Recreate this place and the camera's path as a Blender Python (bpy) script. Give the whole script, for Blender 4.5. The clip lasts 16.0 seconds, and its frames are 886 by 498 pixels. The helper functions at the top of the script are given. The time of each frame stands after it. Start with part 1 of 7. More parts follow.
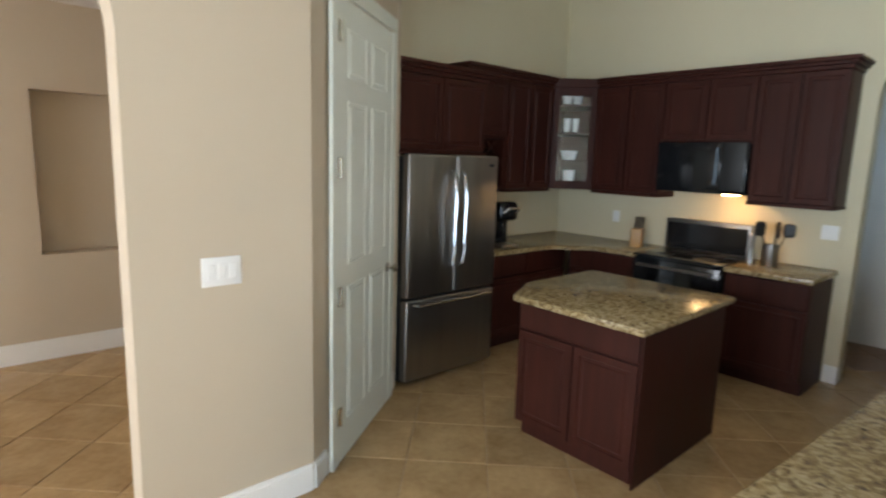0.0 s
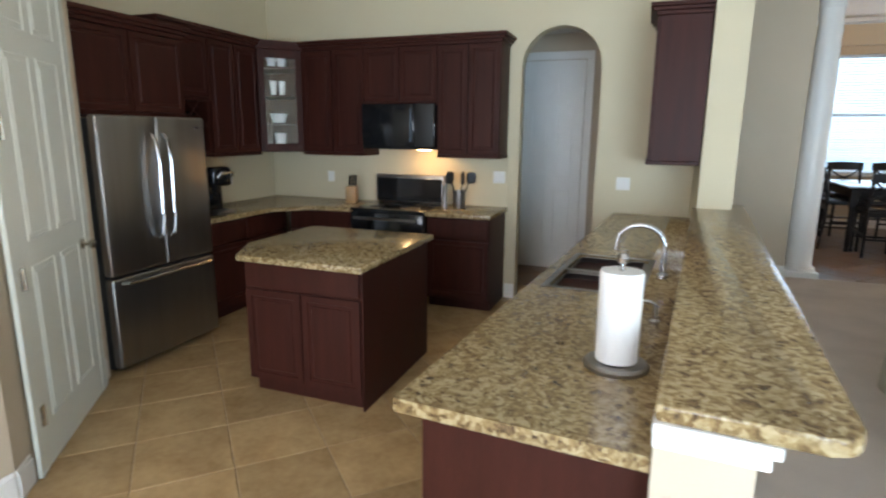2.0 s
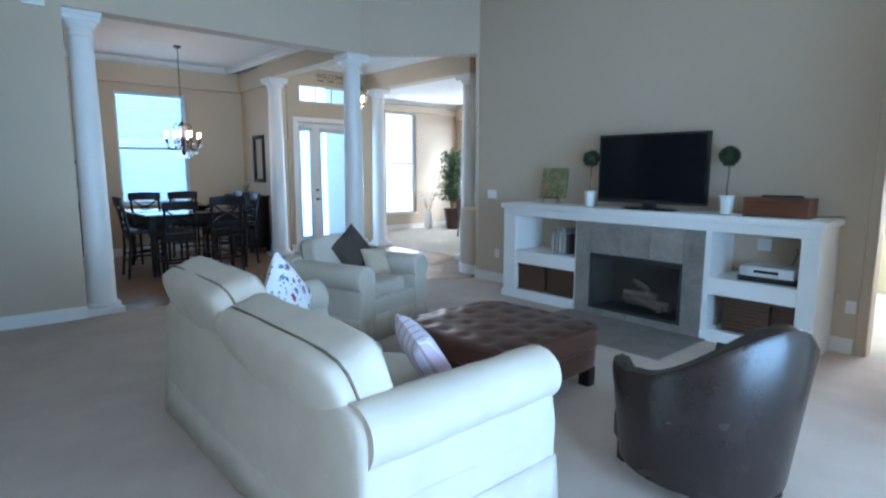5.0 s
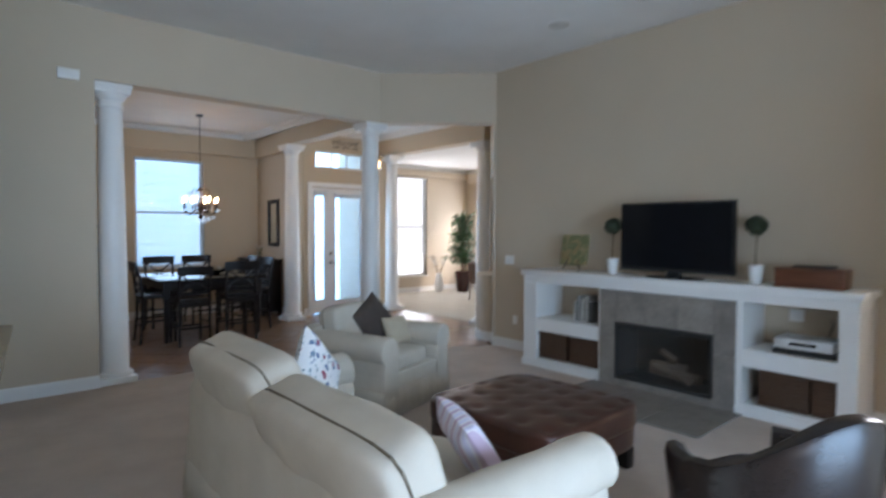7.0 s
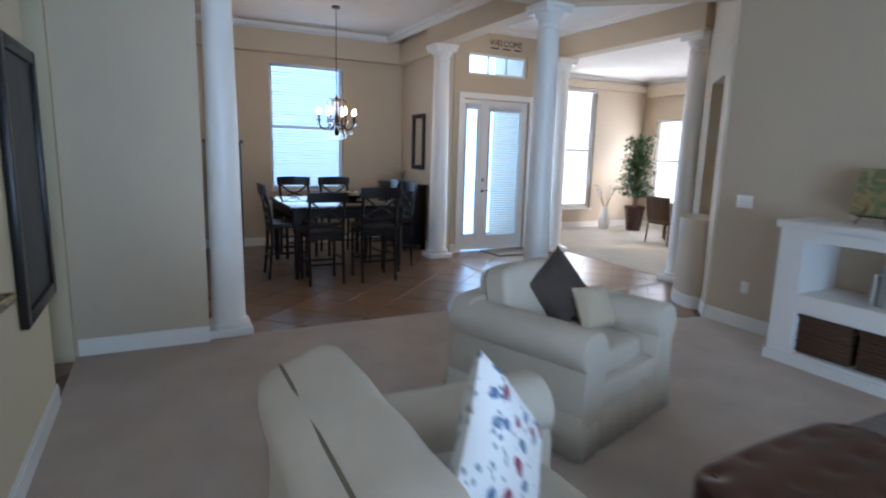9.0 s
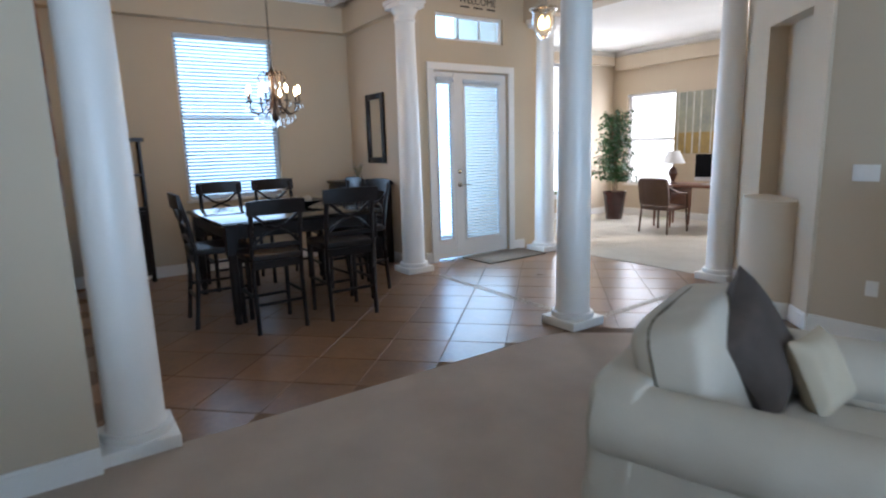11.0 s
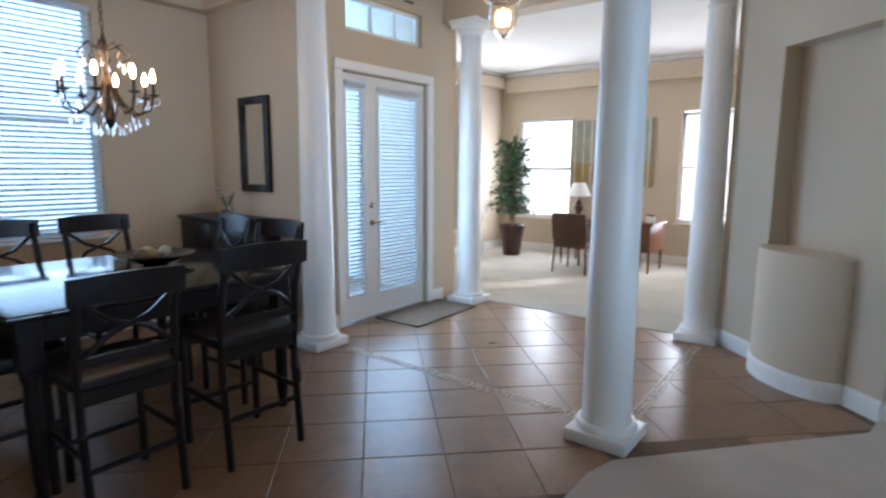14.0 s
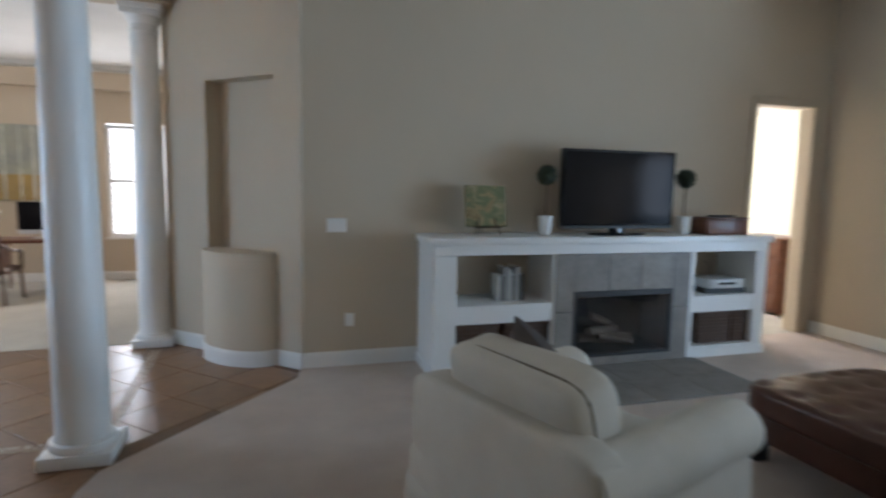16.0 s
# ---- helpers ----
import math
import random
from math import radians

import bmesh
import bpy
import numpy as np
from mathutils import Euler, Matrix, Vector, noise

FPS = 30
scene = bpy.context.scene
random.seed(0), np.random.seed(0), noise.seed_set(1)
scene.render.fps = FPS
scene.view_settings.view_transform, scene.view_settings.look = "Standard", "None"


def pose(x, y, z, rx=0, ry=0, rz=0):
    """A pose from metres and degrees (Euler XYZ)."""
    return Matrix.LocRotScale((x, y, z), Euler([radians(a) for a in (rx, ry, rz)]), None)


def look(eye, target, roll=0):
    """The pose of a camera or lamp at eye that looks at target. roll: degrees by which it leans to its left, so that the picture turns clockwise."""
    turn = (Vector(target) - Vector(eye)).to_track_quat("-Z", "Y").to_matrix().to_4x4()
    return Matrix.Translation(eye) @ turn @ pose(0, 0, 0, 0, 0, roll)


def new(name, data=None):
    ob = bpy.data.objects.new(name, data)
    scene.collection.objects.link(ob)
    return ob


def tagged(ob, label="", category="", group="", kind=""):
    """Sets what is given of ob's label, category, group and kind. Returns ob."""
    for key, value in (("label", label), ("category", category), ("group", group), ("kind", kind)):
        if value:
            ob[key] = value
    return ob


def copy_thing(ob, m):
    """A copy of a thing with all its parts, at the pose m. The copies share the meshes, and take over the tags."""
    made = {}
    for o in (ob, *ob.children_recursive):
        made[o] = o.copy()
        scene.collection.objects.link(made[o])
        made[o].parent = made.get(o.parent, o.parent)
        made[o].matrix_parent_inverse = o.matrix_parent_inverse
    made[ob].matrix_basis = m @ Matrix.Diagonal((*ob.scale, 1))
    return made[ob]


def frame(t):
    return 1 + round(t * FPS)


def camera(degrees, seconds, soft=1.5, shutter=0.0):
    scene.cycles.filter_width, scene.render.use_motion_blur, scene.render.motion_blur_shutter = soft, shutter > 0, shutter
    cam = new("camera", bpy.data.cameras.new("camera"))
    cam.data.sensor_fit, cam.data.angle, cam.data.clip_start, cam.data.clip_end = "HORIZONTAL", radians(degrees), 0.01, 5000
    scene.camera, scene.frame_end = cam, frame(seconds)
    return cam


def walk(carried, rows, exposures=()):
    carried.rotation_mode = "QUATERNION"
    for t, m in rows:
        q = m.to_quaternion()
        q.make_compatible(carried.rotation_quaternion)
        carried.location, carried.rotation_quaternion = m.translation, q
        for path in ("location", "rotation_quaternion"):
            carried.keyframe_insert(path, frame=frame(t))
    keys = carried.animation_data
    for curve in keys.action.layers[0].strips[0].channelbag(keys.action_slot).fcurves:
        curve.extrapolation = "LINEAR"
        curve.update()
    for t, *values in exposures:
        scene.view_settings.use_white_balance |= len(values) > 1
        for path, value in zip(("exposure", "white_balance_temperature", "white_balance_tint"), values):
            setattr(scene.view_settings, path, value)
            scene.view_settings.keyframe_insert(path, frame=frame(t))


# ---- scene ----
cam = camera(77.0, 16.0, soft=2.2, shutter=0.5)
METRES, EYE, TILT, LEAN, TURN = 8.0, 1.5, 0.0, 0.0, -44.1
PATH = [
    (0, (1.065, 0.949, 1.684), (2.392, 2.410, 1.362), 1.8),
    (0.5, (1.017, 0.846, 1.687), (2.540, 2.107, 1.385), 1.3),
    (1, (0.979, 0.879, 1.664), (2.703, 1.828, 1.307), 1.2),
    (1.5, (0.939, 0.894, 1.620), (2.755, 1.643, 1.244), 1.0),
    (2, (0.929, 0.793, 1.612), (2.772, 1.457, 1.206), 0.5),
    (2.5, (0.998, 0.647, 1.621), (2.915, 1.064, 1.235), 0.7),
    (3, (1.168, 0.369, 1.622), (3.132, 0.397, 1.246), -0.0),
    (3.5, (0.996, 0.197, 1.770), (2.908, -0.223, 1.363), 0.1),
    (4, (1.276, 0.339, 1.693), (2.977, -0.629, 1.281), -0.4),
    (4.5, (1.323, 0.137, 1.607), (2.862, -1.077, 1.211), -0.8),
    (4.7, (1.249, 0.151, 1.594), (2.754, -1.116, 1.235), -0.1),
    (6.8, (1.314, 0.389, 1.679), (2.782, -0.970, 1.688), 1.4),
    (7, (1.444, 0.280, 1.680), (2.954, -1.029, 1.612), 0.2),
    (7.5, (1.723, 0.000, 1.686), (3.371, -1.101, 1.415), 0.4),
    (8, (2.131, -0.304, 1.667), (3.893, -1.175, 1.303), 1.7),
    (8.5, (2.696, -0.384, 1.661), (4.433, -1.309, 1.309), 0.9),
    (9, (3.229, -0.500, 1.669), (4.986, -1.390, 1.322), 1.6),
    (9.2, (3.575, -0.489, 1.583), (5.323, -1.407, 1.264), 1.6),
    (10.25, (4.560, -0.520, 1.560), (6.260, -1.510, 1.230), 0.1),
    (11.3, (5.572, -0.854, 1.505), (7.169, -1.998, 1.129), -1.5),
    (11.5, (5.874, -0.794, 1.494), (7.466, -1.935, 1.090), -0.8),
    (12, (6.317, -0.852, 1.602), (7.884, -2.014, 1.161), -1.8),
    (12.5, (6.641, -1.032, 1.613), (8.288, -2.080, 1.176), -0.8),
    (13, (6.919, -1.165, 1.597), (8.520, -2.271, 1.135), 0.1),
    (13.5, (7.162, -1.227, 1.606), (8.544, -2.609, 1.183), -2.1),
    (14, (7.205, -1.220, 1.603), (8.426, -2.776, 1.311), 0.3),
    (14.5, (7.181, -1.094, 1.640), (8.148, -2.830, 1.415), -0.3),
    (15, (7.227, -1.068, 1.598), (7.713, -2.999, 1.406), 0.2),
    (15.5, (7.244, -1.003, 1.556), (7.148, -2.992, 1.369), -0.4),
    (16, (7.291, -0.718, 1.599), (6.715, -2.620, 1.381), 1.1),
]
LIGHT = [
    (0.0, 0.0, 7200, 16), (1.0, 0.09, 7200, 17), (2.0, 0.14, 7050, 17), (3.0, 0.14, 5850, 14), (3.5, 0.0, 5300, 10), (4.5, -0.05, 5050, 8), (7.0, -0.42, 6150, 18), (8.0, -0.38, 5900, 18),
    (9.0, -0.33, 5850, 18), (11.5, -0.12, 6050, 17), (12.5, -0.14, 6350, 17), (13.5, -0.14, 6000, 16), (14.0, -0.14, 5750, 15), (14.5, -0.34, 5950, 16), (15.0, -0.52, 6100, 16),
    (15.5, -0.62, 6150, 16), (16.0, -0.48, 6100, 16),
]
walk(cam, [(t, look(eye, target, roll)) for t, eye, target, roll in PATH], LIGHT)

# ---- world, sun, lamps ----
world = bpy.data.worlds.new("sky")
scene.world = world
world.use_nodes = True
wn = world.node_tree.nodes
sky = wn.new("ShaderNodeTexSky")
sky.sky_type, sky.sun_disc = "NISHITA", False
sky.sun_elevation, sky.sun_rotation = radians(30), radians(211)
wn["Background"].inputs[1].default_value = 0.12
world.node_tree.links.new(sky.outputs[0], wn["Background"].inputs[0])


def lamp_sun(strength, elev, rot):
    d = bpy.data.lights.new("sun", "SUN")
    d.energy, d.angle, d.color = strength, radians(0.5), (1.0, 0.93, 0.82)
    ob = new("sun", d)
    # the sun stands in the direction (sin rot, cos rot)
    v = Vector((math.sin(rot) * math.cos(elev), math.cos(rot) * math.cos(elev), math.sin(elev)))
    ob.matrix_world = look(v * 50, (0, 0, 0))
    return ob


lamp_sun(5.0, radians(30), radians(211))


def area(name, at, target, w, h, watts, colour):
    d = bpy.data.lights.new(name, "AREA")
    d.shape, d.size, d.size_y, d.energy, d.color = "RECTANGLE", w, h, watts, colour
    ob = new(name, d)
    ob.matrix_world = look(at, target)
    return ob


def bulb(name, at, watts, colour, radius=0.03):
    d = bpy.data.lights.new(name, "POINT")
    d.energy, d.color, d.shadow_soft_size = watts, colour, radius
    ob = new(name, d)
    ob.location = at
    return ob


DAY = (0.52, 0.77, 1.0)
area("daylight_sliders", (-1.72, -1.7, 1.2), (4, -4.4, 0.9), 3.8, 2.1, 390, DAY)
area("daylight_breakfast", (-1.72, 2.0, 1.75), (4, 4.2, 1.6), 2.2, 1.5, 120, (0.80, 0.90, 1.0))
area("daylight_dining", (12.88, -2.78, 2.0), (8, -2.78, 2.0), 1.2, 2.1, 24, DAY)
area("daylight_door", (11.30, -5.6, 1.4), (8, -5.6, 1.4), 1.1, 2.0, 46, DAY)
area("daylight_study_far", (12.365, -10.82, 1.6), (12.365, -7, 1.6), 1.0, 1.8, 66, (0.9, 0.96, 1.0))
area("daylight_study_near", (9.37, -10.82, 1.6), (9.37, -7, 1.6), 0.9, 1.8, 66, (0.9, 0.96, 1.0))
area("daylight_study_side", (13.2, -8.92, 1.8), (10, -8.92, 1.8), 0.95, 2.4, 60, (0.9, 0.96, 1.0))
# lamp added to brighten the hall, set in an unseen window opening
area("fill_hall", (-1.72, 4.9, 1.5), (2, 4.9, 0.9), 1.7, 1.6, 60, (0.92, 0.96, 1.0))
area("daylight_bedroom", (1.9, -8.8, 1.6), (1.9, -5.6, 1.2), 1.5, 1.6, 220, (0.95, 0.98, 1.0))

# ---- materials ----


def mat(name, c1, c2=None, rough=0.5, metal=0.0, scale=8.0, fine=60.0, bump=0.0, spec=0.5, coat=0.0, random_tint=0.0, stretch=(1, 1, 1), detail=4.0):
    """Two colours mixed by coarse and fine noise, with relief from the fine one."""
    m = bpy.data.materials.new(name)
    m.use_nodes = True
    nt = m.node_tree
    n, l = nt.nodes, nt.links
    b = n["Principled BSDF"]
    b.inputs["Roughness"].default_value = rough
    b.inputs["Metallic"].default_value = metal
    b.inputs["Specular IOR Level"].default_value = spec
    b.inputs["Coat Weight"].default_value = coat
    tc = n.new("ShaderNodeTexCoord")
    mp = n.new("ShaderNodeMapping")
    mp.inputs["Scale"].default_value = stretch
    l.new(tc.outputs["Object"], mp.inputs["Vector"])
    vec = mp.outputs[0]
    if random_tint:
        who = n.new("ShaderNodeObjectInfo")
        far = n.new("ShaderNodeVectorMath")
        far.operation = "MULTIPLY_ADD"
        far.inputs[1].default_value = (37, 51, 23)
        l.new(who.outputs["Random"], far.inputs[0])
        l.new(vec, far.inputs[2])
        vec = far.outputs[0]
    n1 = n.new("ShaderNodeTexNoise")
    n1.inputs["Scale"].default_value, n1.inputs["Detail"].default_value = scale, detail
    n2 = n.new("ShaderNodeTexNoise")
    n2.inputs["Scale"].default_value, n2.inputs["Detail"].default_value = fine, 3.0
    l.new(vec, n1.inputs["Vector"])
    l.new(vec, n2.inputs["Vector"])
    add = n.new("ShaderNodeMath")
    add.operation = "MULTIPLY_ADD"
    l.new(n2.outputs[0], add.inputs[0])
    add.inputs[1].default_value = 0.5
    l.new(n1.outputs[0], add.inputs[2])
    ramp = n.new("ShaderNodeValToRGB")
    ramp.color_ramp.elements[0].position, ramp.color_ramp.elements[1].position = 0.45, 1.05
    c2 = c2 or tuple(c * 0.82 for c in c1)
    ramp.color_ramp.elements[0].color, ramp.color_ramp.elements[1].color = (*c2, 1), (*c1, 1)
    l.new(add.outputs[0], ramp.inputs[0])
    out = ramp.outputs[0]
    if random_tint:
        oi = n.new("ShaderNodeObjectInfo")
        hsv = n.new("ShaderNodeHueSaturation")
        mr = n.new("ShaderNodeMapRange")
        mr.inputs["To Min"].default_value, mr.inputs["To Max"].default_value = 1 - random_tint, 1 + random_tint
        l.new(oi.outputs["Random"], mr.inputs["Value"])
        l.new(mr.outputs[0], hsv.inputs["Value"])
        l.new(out, hsv.inputs["Color"])
        out = hsv.outputs[0]
    l.new(out, b.inputs["Base Color"])
    rr = n.new("ShaderNodeMapRange")
    rr.inputs["To Min"].default_value, rr.inputs["To Max"].default_value = max(rough - 0.06, 0.02), min(rough + 0.08, 1)
    l.new(n1.outputs[0], rr.inputs["Value"])
    l.new(rr.outputs[0], b.inputs["Roughness"])
    if bump:
        bp = n.new("ShaderNodeBump")
        bp.inputs["Strength"].default_value, bp.inputs["Distance"].default_value = bump, 0.01
        l.new(n2.outputs[0], bp.inputs["Height"])
        l.new(bp.outputs[0], b.inputs["Normal"])
    return m


def granite_mat():
    m = bpy.data.materials.new("granite")
    m.use_nodes = True
    n, l = m.node_tree.nodes, m.node_tree.links
    b = n["Principled BSDF"]
    b.inputs["Roughness"].default_value = 0.2
    tc = n.new("ShaderNodeTexCoord")
    warp = n.new("ShaderNodeTexNoise")
    warp.inputs["Scale"].default_value = 14
    mix = n.new("ShaderNodeMixRGB")
    mix.inputs[0].default_value = 0.06
    l.new(tc.outputs["Object"], warp.inputs["Vector"])
    l.new(tc.outputs["Object"], mix.inputs[1])
    l.new(warp.outputs[1], mix.inputs[2])
    v = n.new("ShaderNodeTexVoronoi")
    v.inputs["Scale"].default_value = 74
    l.new(mix.outputs[0], v.inputs["Vector"])
    big = n.new("ShaderNodeTexNoise")
    big.inputs["Scale"].default_value, big.inputs["Detail"].default_value, big.inputs["Roughness"].default_value = 40, 6, 0.72
    l.new(tc.outputs["Object"], big.inputs["Vector"])
    sep = n.new("ShaderNodeSeparateColor")
    l.new(v.outputs["Color"], sep.inputs[0])
    add = n.new("ShaderNodeMath")
    add.operation = "MULTIPLY_ADD"
    add.inputs[1].default_value = 0.42
    l.new(sep.outputs[0], add.inputs[0])
    half = n.new("ShaderNodeMath")
    half.operation = "MULTIPLY_ADD"
    half.inputs[1].default_value, half.inputs[2].default_value = 1.1, -0.22
    l.new(big.outputs[0], half.inputs[0])
    l.new(half.outputs[0], add.inputs[2])
    r = n.new("ShaderNodeValToRGB")
    e = r.color_ramp.elements
    e[0].position, e[0].color = 0.24, (0.06, 0.035, 0.018, 1)
    e[1].position, e[1].color = 0.92, (0.47, 0.36, 0.21, 1)
    for p, c in ((0.36, (0.17, 0.105, 0.045, 1)), (0.52, (0.28, 0.19, 0.085, 1)), (0.70, (0.40, 0.30, 0.16, 1))):
        k = e.new(p)
        k.color = c
    l.new(add.outputs[0], r.inputs[0])
    l.new(r.outputs[0], b.inputs["Base Color"])
    return m


def glow(name, colour, strength):
    m = bpy.data.materials.new(name)
    m.use_nodes = True
    n, l = m.node_tree.nodes, m.node_tree.links
    e = n.new("ShaderNodeEmission")
    e.inputs[0].default_value, e.inputs[1].default_value = (*colour, 1), strength
    l.new(e.outputs[0], n["Material Output"].inputs[0])
    return m


def glass_mat(name, colour=(1, 1, 1), rough=0.0):
    m = bpy.data.materials.new(name)
    m.use_nodes = True
    b = m.node_tree.nodes["Principled BSDF"]
    b.inputs["Base Color"].default_value = (*colour, 1)
    b.inputs["Transmission Weight"].default_value, b.inputs["Roughness"].default_value, b.inputs["IOR"].default_value = 1.0, rough, 1.45
    return m


M = {
    "wall": mat("wall_paint", (0.56, 0.46, 0.34), (0.52, 0.425, 0.31), 0.75, scale=1.2, fine=180, bump=0.08),
    # the tan wall paint, lightened to cream for the brighter light in the kitchen
    "cream": mat("wall_paint_lit", (0.62, 0.54, 0.37), (0.58, 0.50, 0.34), 0.7, scale=1.2, fine=180, bump=0.08),
    "gold": mat("dining_paint", (0.54, 0.44, 0.31), (0.50, 0.405, 0.285), 0.75, scale=1.2, fine=180, bump=0.08),
    "ceiling": mat("ceiling_paint", (0.78, 0.75, 0.70), (0.72, 0.69, 0.64), 0.9, scale=2, fine=120, bump=0.25),
    "trim": mat("white_trim", (0.80, 0.78, 0.74), (0.76, 0.74, 0.70), 0.35, scale=3, fine=90),
    "cherry": mat("cherry_wood", (0.056, 0.0140, 0.0090), (0.030, 0.0078, 0.0052), 0.46, spec=0.18, scale=3, fine=45, stretch=(6, 6, 0.6), bump=0.05),
    "granite": granite_mat(),
    "steel": mat("brushed_steel", (0.34, 0.325, 0.31), (0.28, 0.265, 0.25), 0.36, metal=1.0, scale=2, fine=160, stretch=(8, 8, 0.4)),
    "chrome": mat("chrome", (0.55, 0.55, 0.55), (0.5, 0.5, 0.5), 0.2, metal=1.0),
    "nickel": mat("nickel", (0.5, 0.46, 0.38), (0.44, 0.4, 0.33), 0.25, metal=1.0),
    "gloss_black": mat("gloss_black", (0.012, 0.012, 0.013), (0.008, 0.008, 0.009), 0.12),
    "matt_black": mat("matt_black", (0.02, 0.019, 0.018), (0.013, 0.012, 0.012), 0.5),
    "table_gloss": mat("polished_espresso", (0.018, 0.012, 0.011), (0.010, 0.007, 0.006), 0.13, scale=4, fine=50, stretch=(1, 6, 6)),
    "screen": mat("screen_black", (0.010, 0.010, 0.012), (0.008, 0.008, 0.009), 0.10, spec=0.08),
    "tile": mat("ceramic_tile", (0.47, 0.31, 0.155), (0.31, 0.185, 0.085), 0.20, scale=5, fine=26, bump=0.05, random_tint=0.10),
    # kitchen tile and grout again, with the shade put into the colour
    "tile_far": mat("ceramic_tile_shaded", (0.27, 0.15, 0.08), (0.17, 0.092, 0.048), 0.30, scale=5, fine=26, bump=0.05, random_tint=0.10),
    "grout_far": mat("shaded_grout", (0.20, 0.12, 0.07), (0.14, 0.085, 0.05), 0.85, scale=30, bump=0.2),
    "grout": mat("grout", (0.36, 0.24, 0.135), (0.28, 0.18, 0.10), 0.85, scale=30, bump=0.2),
    "pebble": mat("pebble_mosaic", (0.62, 0.52, 0.40), (0.40, 0.30, 0.2), 0.4, scale=30, fine=80),
    "carpet": mat("carpet", (0.67, 0.55, 0.455), (0.54, 0.43, 0.35), 0.95, scale=2.5, fine=420, bump=0.9, spec=0.1),
    "carpet_pale": mat("carpet_pale", (0.60, 0.55, 0.46), (0.5, 0.45, 0.37), 0.95, scale=2.5, fine=420, bump=0.9, spec=0.1),
    "linen": mat("cream_slipcover", (0.60, 0.54, 0.45), (0.52, 0.46, 0.375), 0.85, scale=5, fine=260, bump=0.3, spec=0.2),
    "piping": mat("dark_piping", (0.20, 0.16, 0.11), (0.14, 0.11, 0.08), 0.8),
    "leather": mat("brown_leather", (0.085, 0.030, 0.018), (0.045, 0.017, 0.011), 0.30, scale=6, fine=90, bump=0.12),
    "leather_dark": mat("espresso_leather", (0.026, 0.017, 0.015), (0.013, 0.009, 0.009), 0.24, scale=6, fine=90, bump=0.12),
    "espresso": mat("espresso_wood", (0.014, 0.009, 0.008), (0.007, 0.0045, 0.004), 0.33, spec=0.28, scale=4, fine=50, stretch=(1, 6, 6)),
    "stone": mat("grey_slate_tile", (0.27, 0.235, 0.20), (0.16, 0.135, 0.115), 0.5, scale=5, fine=24, bump=0.15, random_tint=0.12),
    "firebox": mat("firebox_soot", (0.03, 0.027, 0.025), (0.015, 0.013, 0.012), 0.8, scale=10, fine=40, bump=0.3),
    "log": mat("ceramic_log", (0.16, 0.11, 0.07), (0.06, 0.04, 0.03), 0.9, scale=12, fine=40, bump=0.6),
    "basket": mat("dark_wicker", (0.11, 0.055, 0.028), (0.05, 0.024, 0.013), 0.6, scale=20, fine=90, bump=0.6, stretch=(1, 1, 4)),
    "walnut": mat("red_wood", (0.17, 0.06, 0.028), (0.09, 0.03, 0.015), 0.35, scale=4, fine=40, stretch=(1, 6, 6)),
    "brown_fabric": mat("dark_brown_fabric", (0.085, 0.062, 0.05), (0.05, 0.036, 0.029), 0.85, scale=12, fine=200, bump=0.3),
    "paper": mat("white_paper", (0.82, 0.81, 0.79), (0.77, 0.76, 0.74), 0.9, scale=14, fine=200, bump=0.3),
    "ceramic": mat("white_ceramic", (0.78, 0.77, 0.74), (0.72, 0.71, 0.68), 0.2),
    "leaf": mat("leaf_green", (0.045, 0.12, 0.030), (0.02, 0.06, 0.016), 0.4, random_tint=0.2),
    "leaf_dark": mat("boxwood_green", (0.035, 0.05, 0.018), (0.018, 0.026, 0.010), 0.6),
    "bark": mat("bark", (0.20, 0.13, 0.08), (0.11, 0.07, 0.04), 0.8, scale=10, bump=0.4),
    "pot": mat("burgundy_glaze", (0.05, 0.012, 0.010), (0.03, 0.008, 0.007), 0.2),
    "blind": mat("blind_slat", (0.82, 0.83, 0.84), (0.76, 0.77, 0.78), 0.5),
    "glass": glass_mat("clear_glass"),
    "mirror": mat("mirror", (0.85, 0.85, 0.84), (0.84, 0.84, 0.83), 0.03, metal=1.0),
    "iron": mat("bronze_iron", (0.05, 0.032, 0.022), (0.03, 0.02, 0.014), 0.4, metal=0.6),
    "mat": mat("woven_doormat", (0.20, 0.145, 0.10), (0.14, 0.10, 0.07), 0.95, scale=20, fine=300, bump=0.6),
    "warm_glow": glow("warm_bulb", (1.0, 0.66, 0.30), 60.0),
    "day_glow": glow("daylight_backdrop", (0.42, 0.70, 1.0), 3.5),
    "porch_glow": glow("porch_backdrop", (0.34, 0.64, 1.0), 8.5),
    "sun_glow": glow("sunlit_backdrop", (1.0, 1.0, 0.97), 4.0),
    "bedroom_paint": mat("bedroom_paint", (0.80, 0.75, 0.58), (0.77, 0.72, 0.55), 0.8, scale=1.2),
}
# thin slats let some daylight through
bn = M["blind"].node_tree
see, blend = bn.nodes.new("ShaderNodeBsdfTranslucent"), bn.nodes.new("ShaderNodeMixShader")
see.inputs[0].default_value = (0.86, 0.87, 0.88, 1)
blend.inputs[0].default_value = 0.5
bn.links.new(bn.nodes["Principled BSDF"].outputs[0], blend.inputs[1])
bn.links.new(see.outputs[0], blend.inputs[2])
bn.links.new(blend.outputs[0], bn.nodes["Material Output"].inputs[0])
for key in ("tile", "tile_far"):
    M[key].node_tree.nodes["Principled BSDF"].inputs["Specular IOR Level"].default_value = 0.3

# ---- mesh helpers ----


def B():
    return bmesh.new()


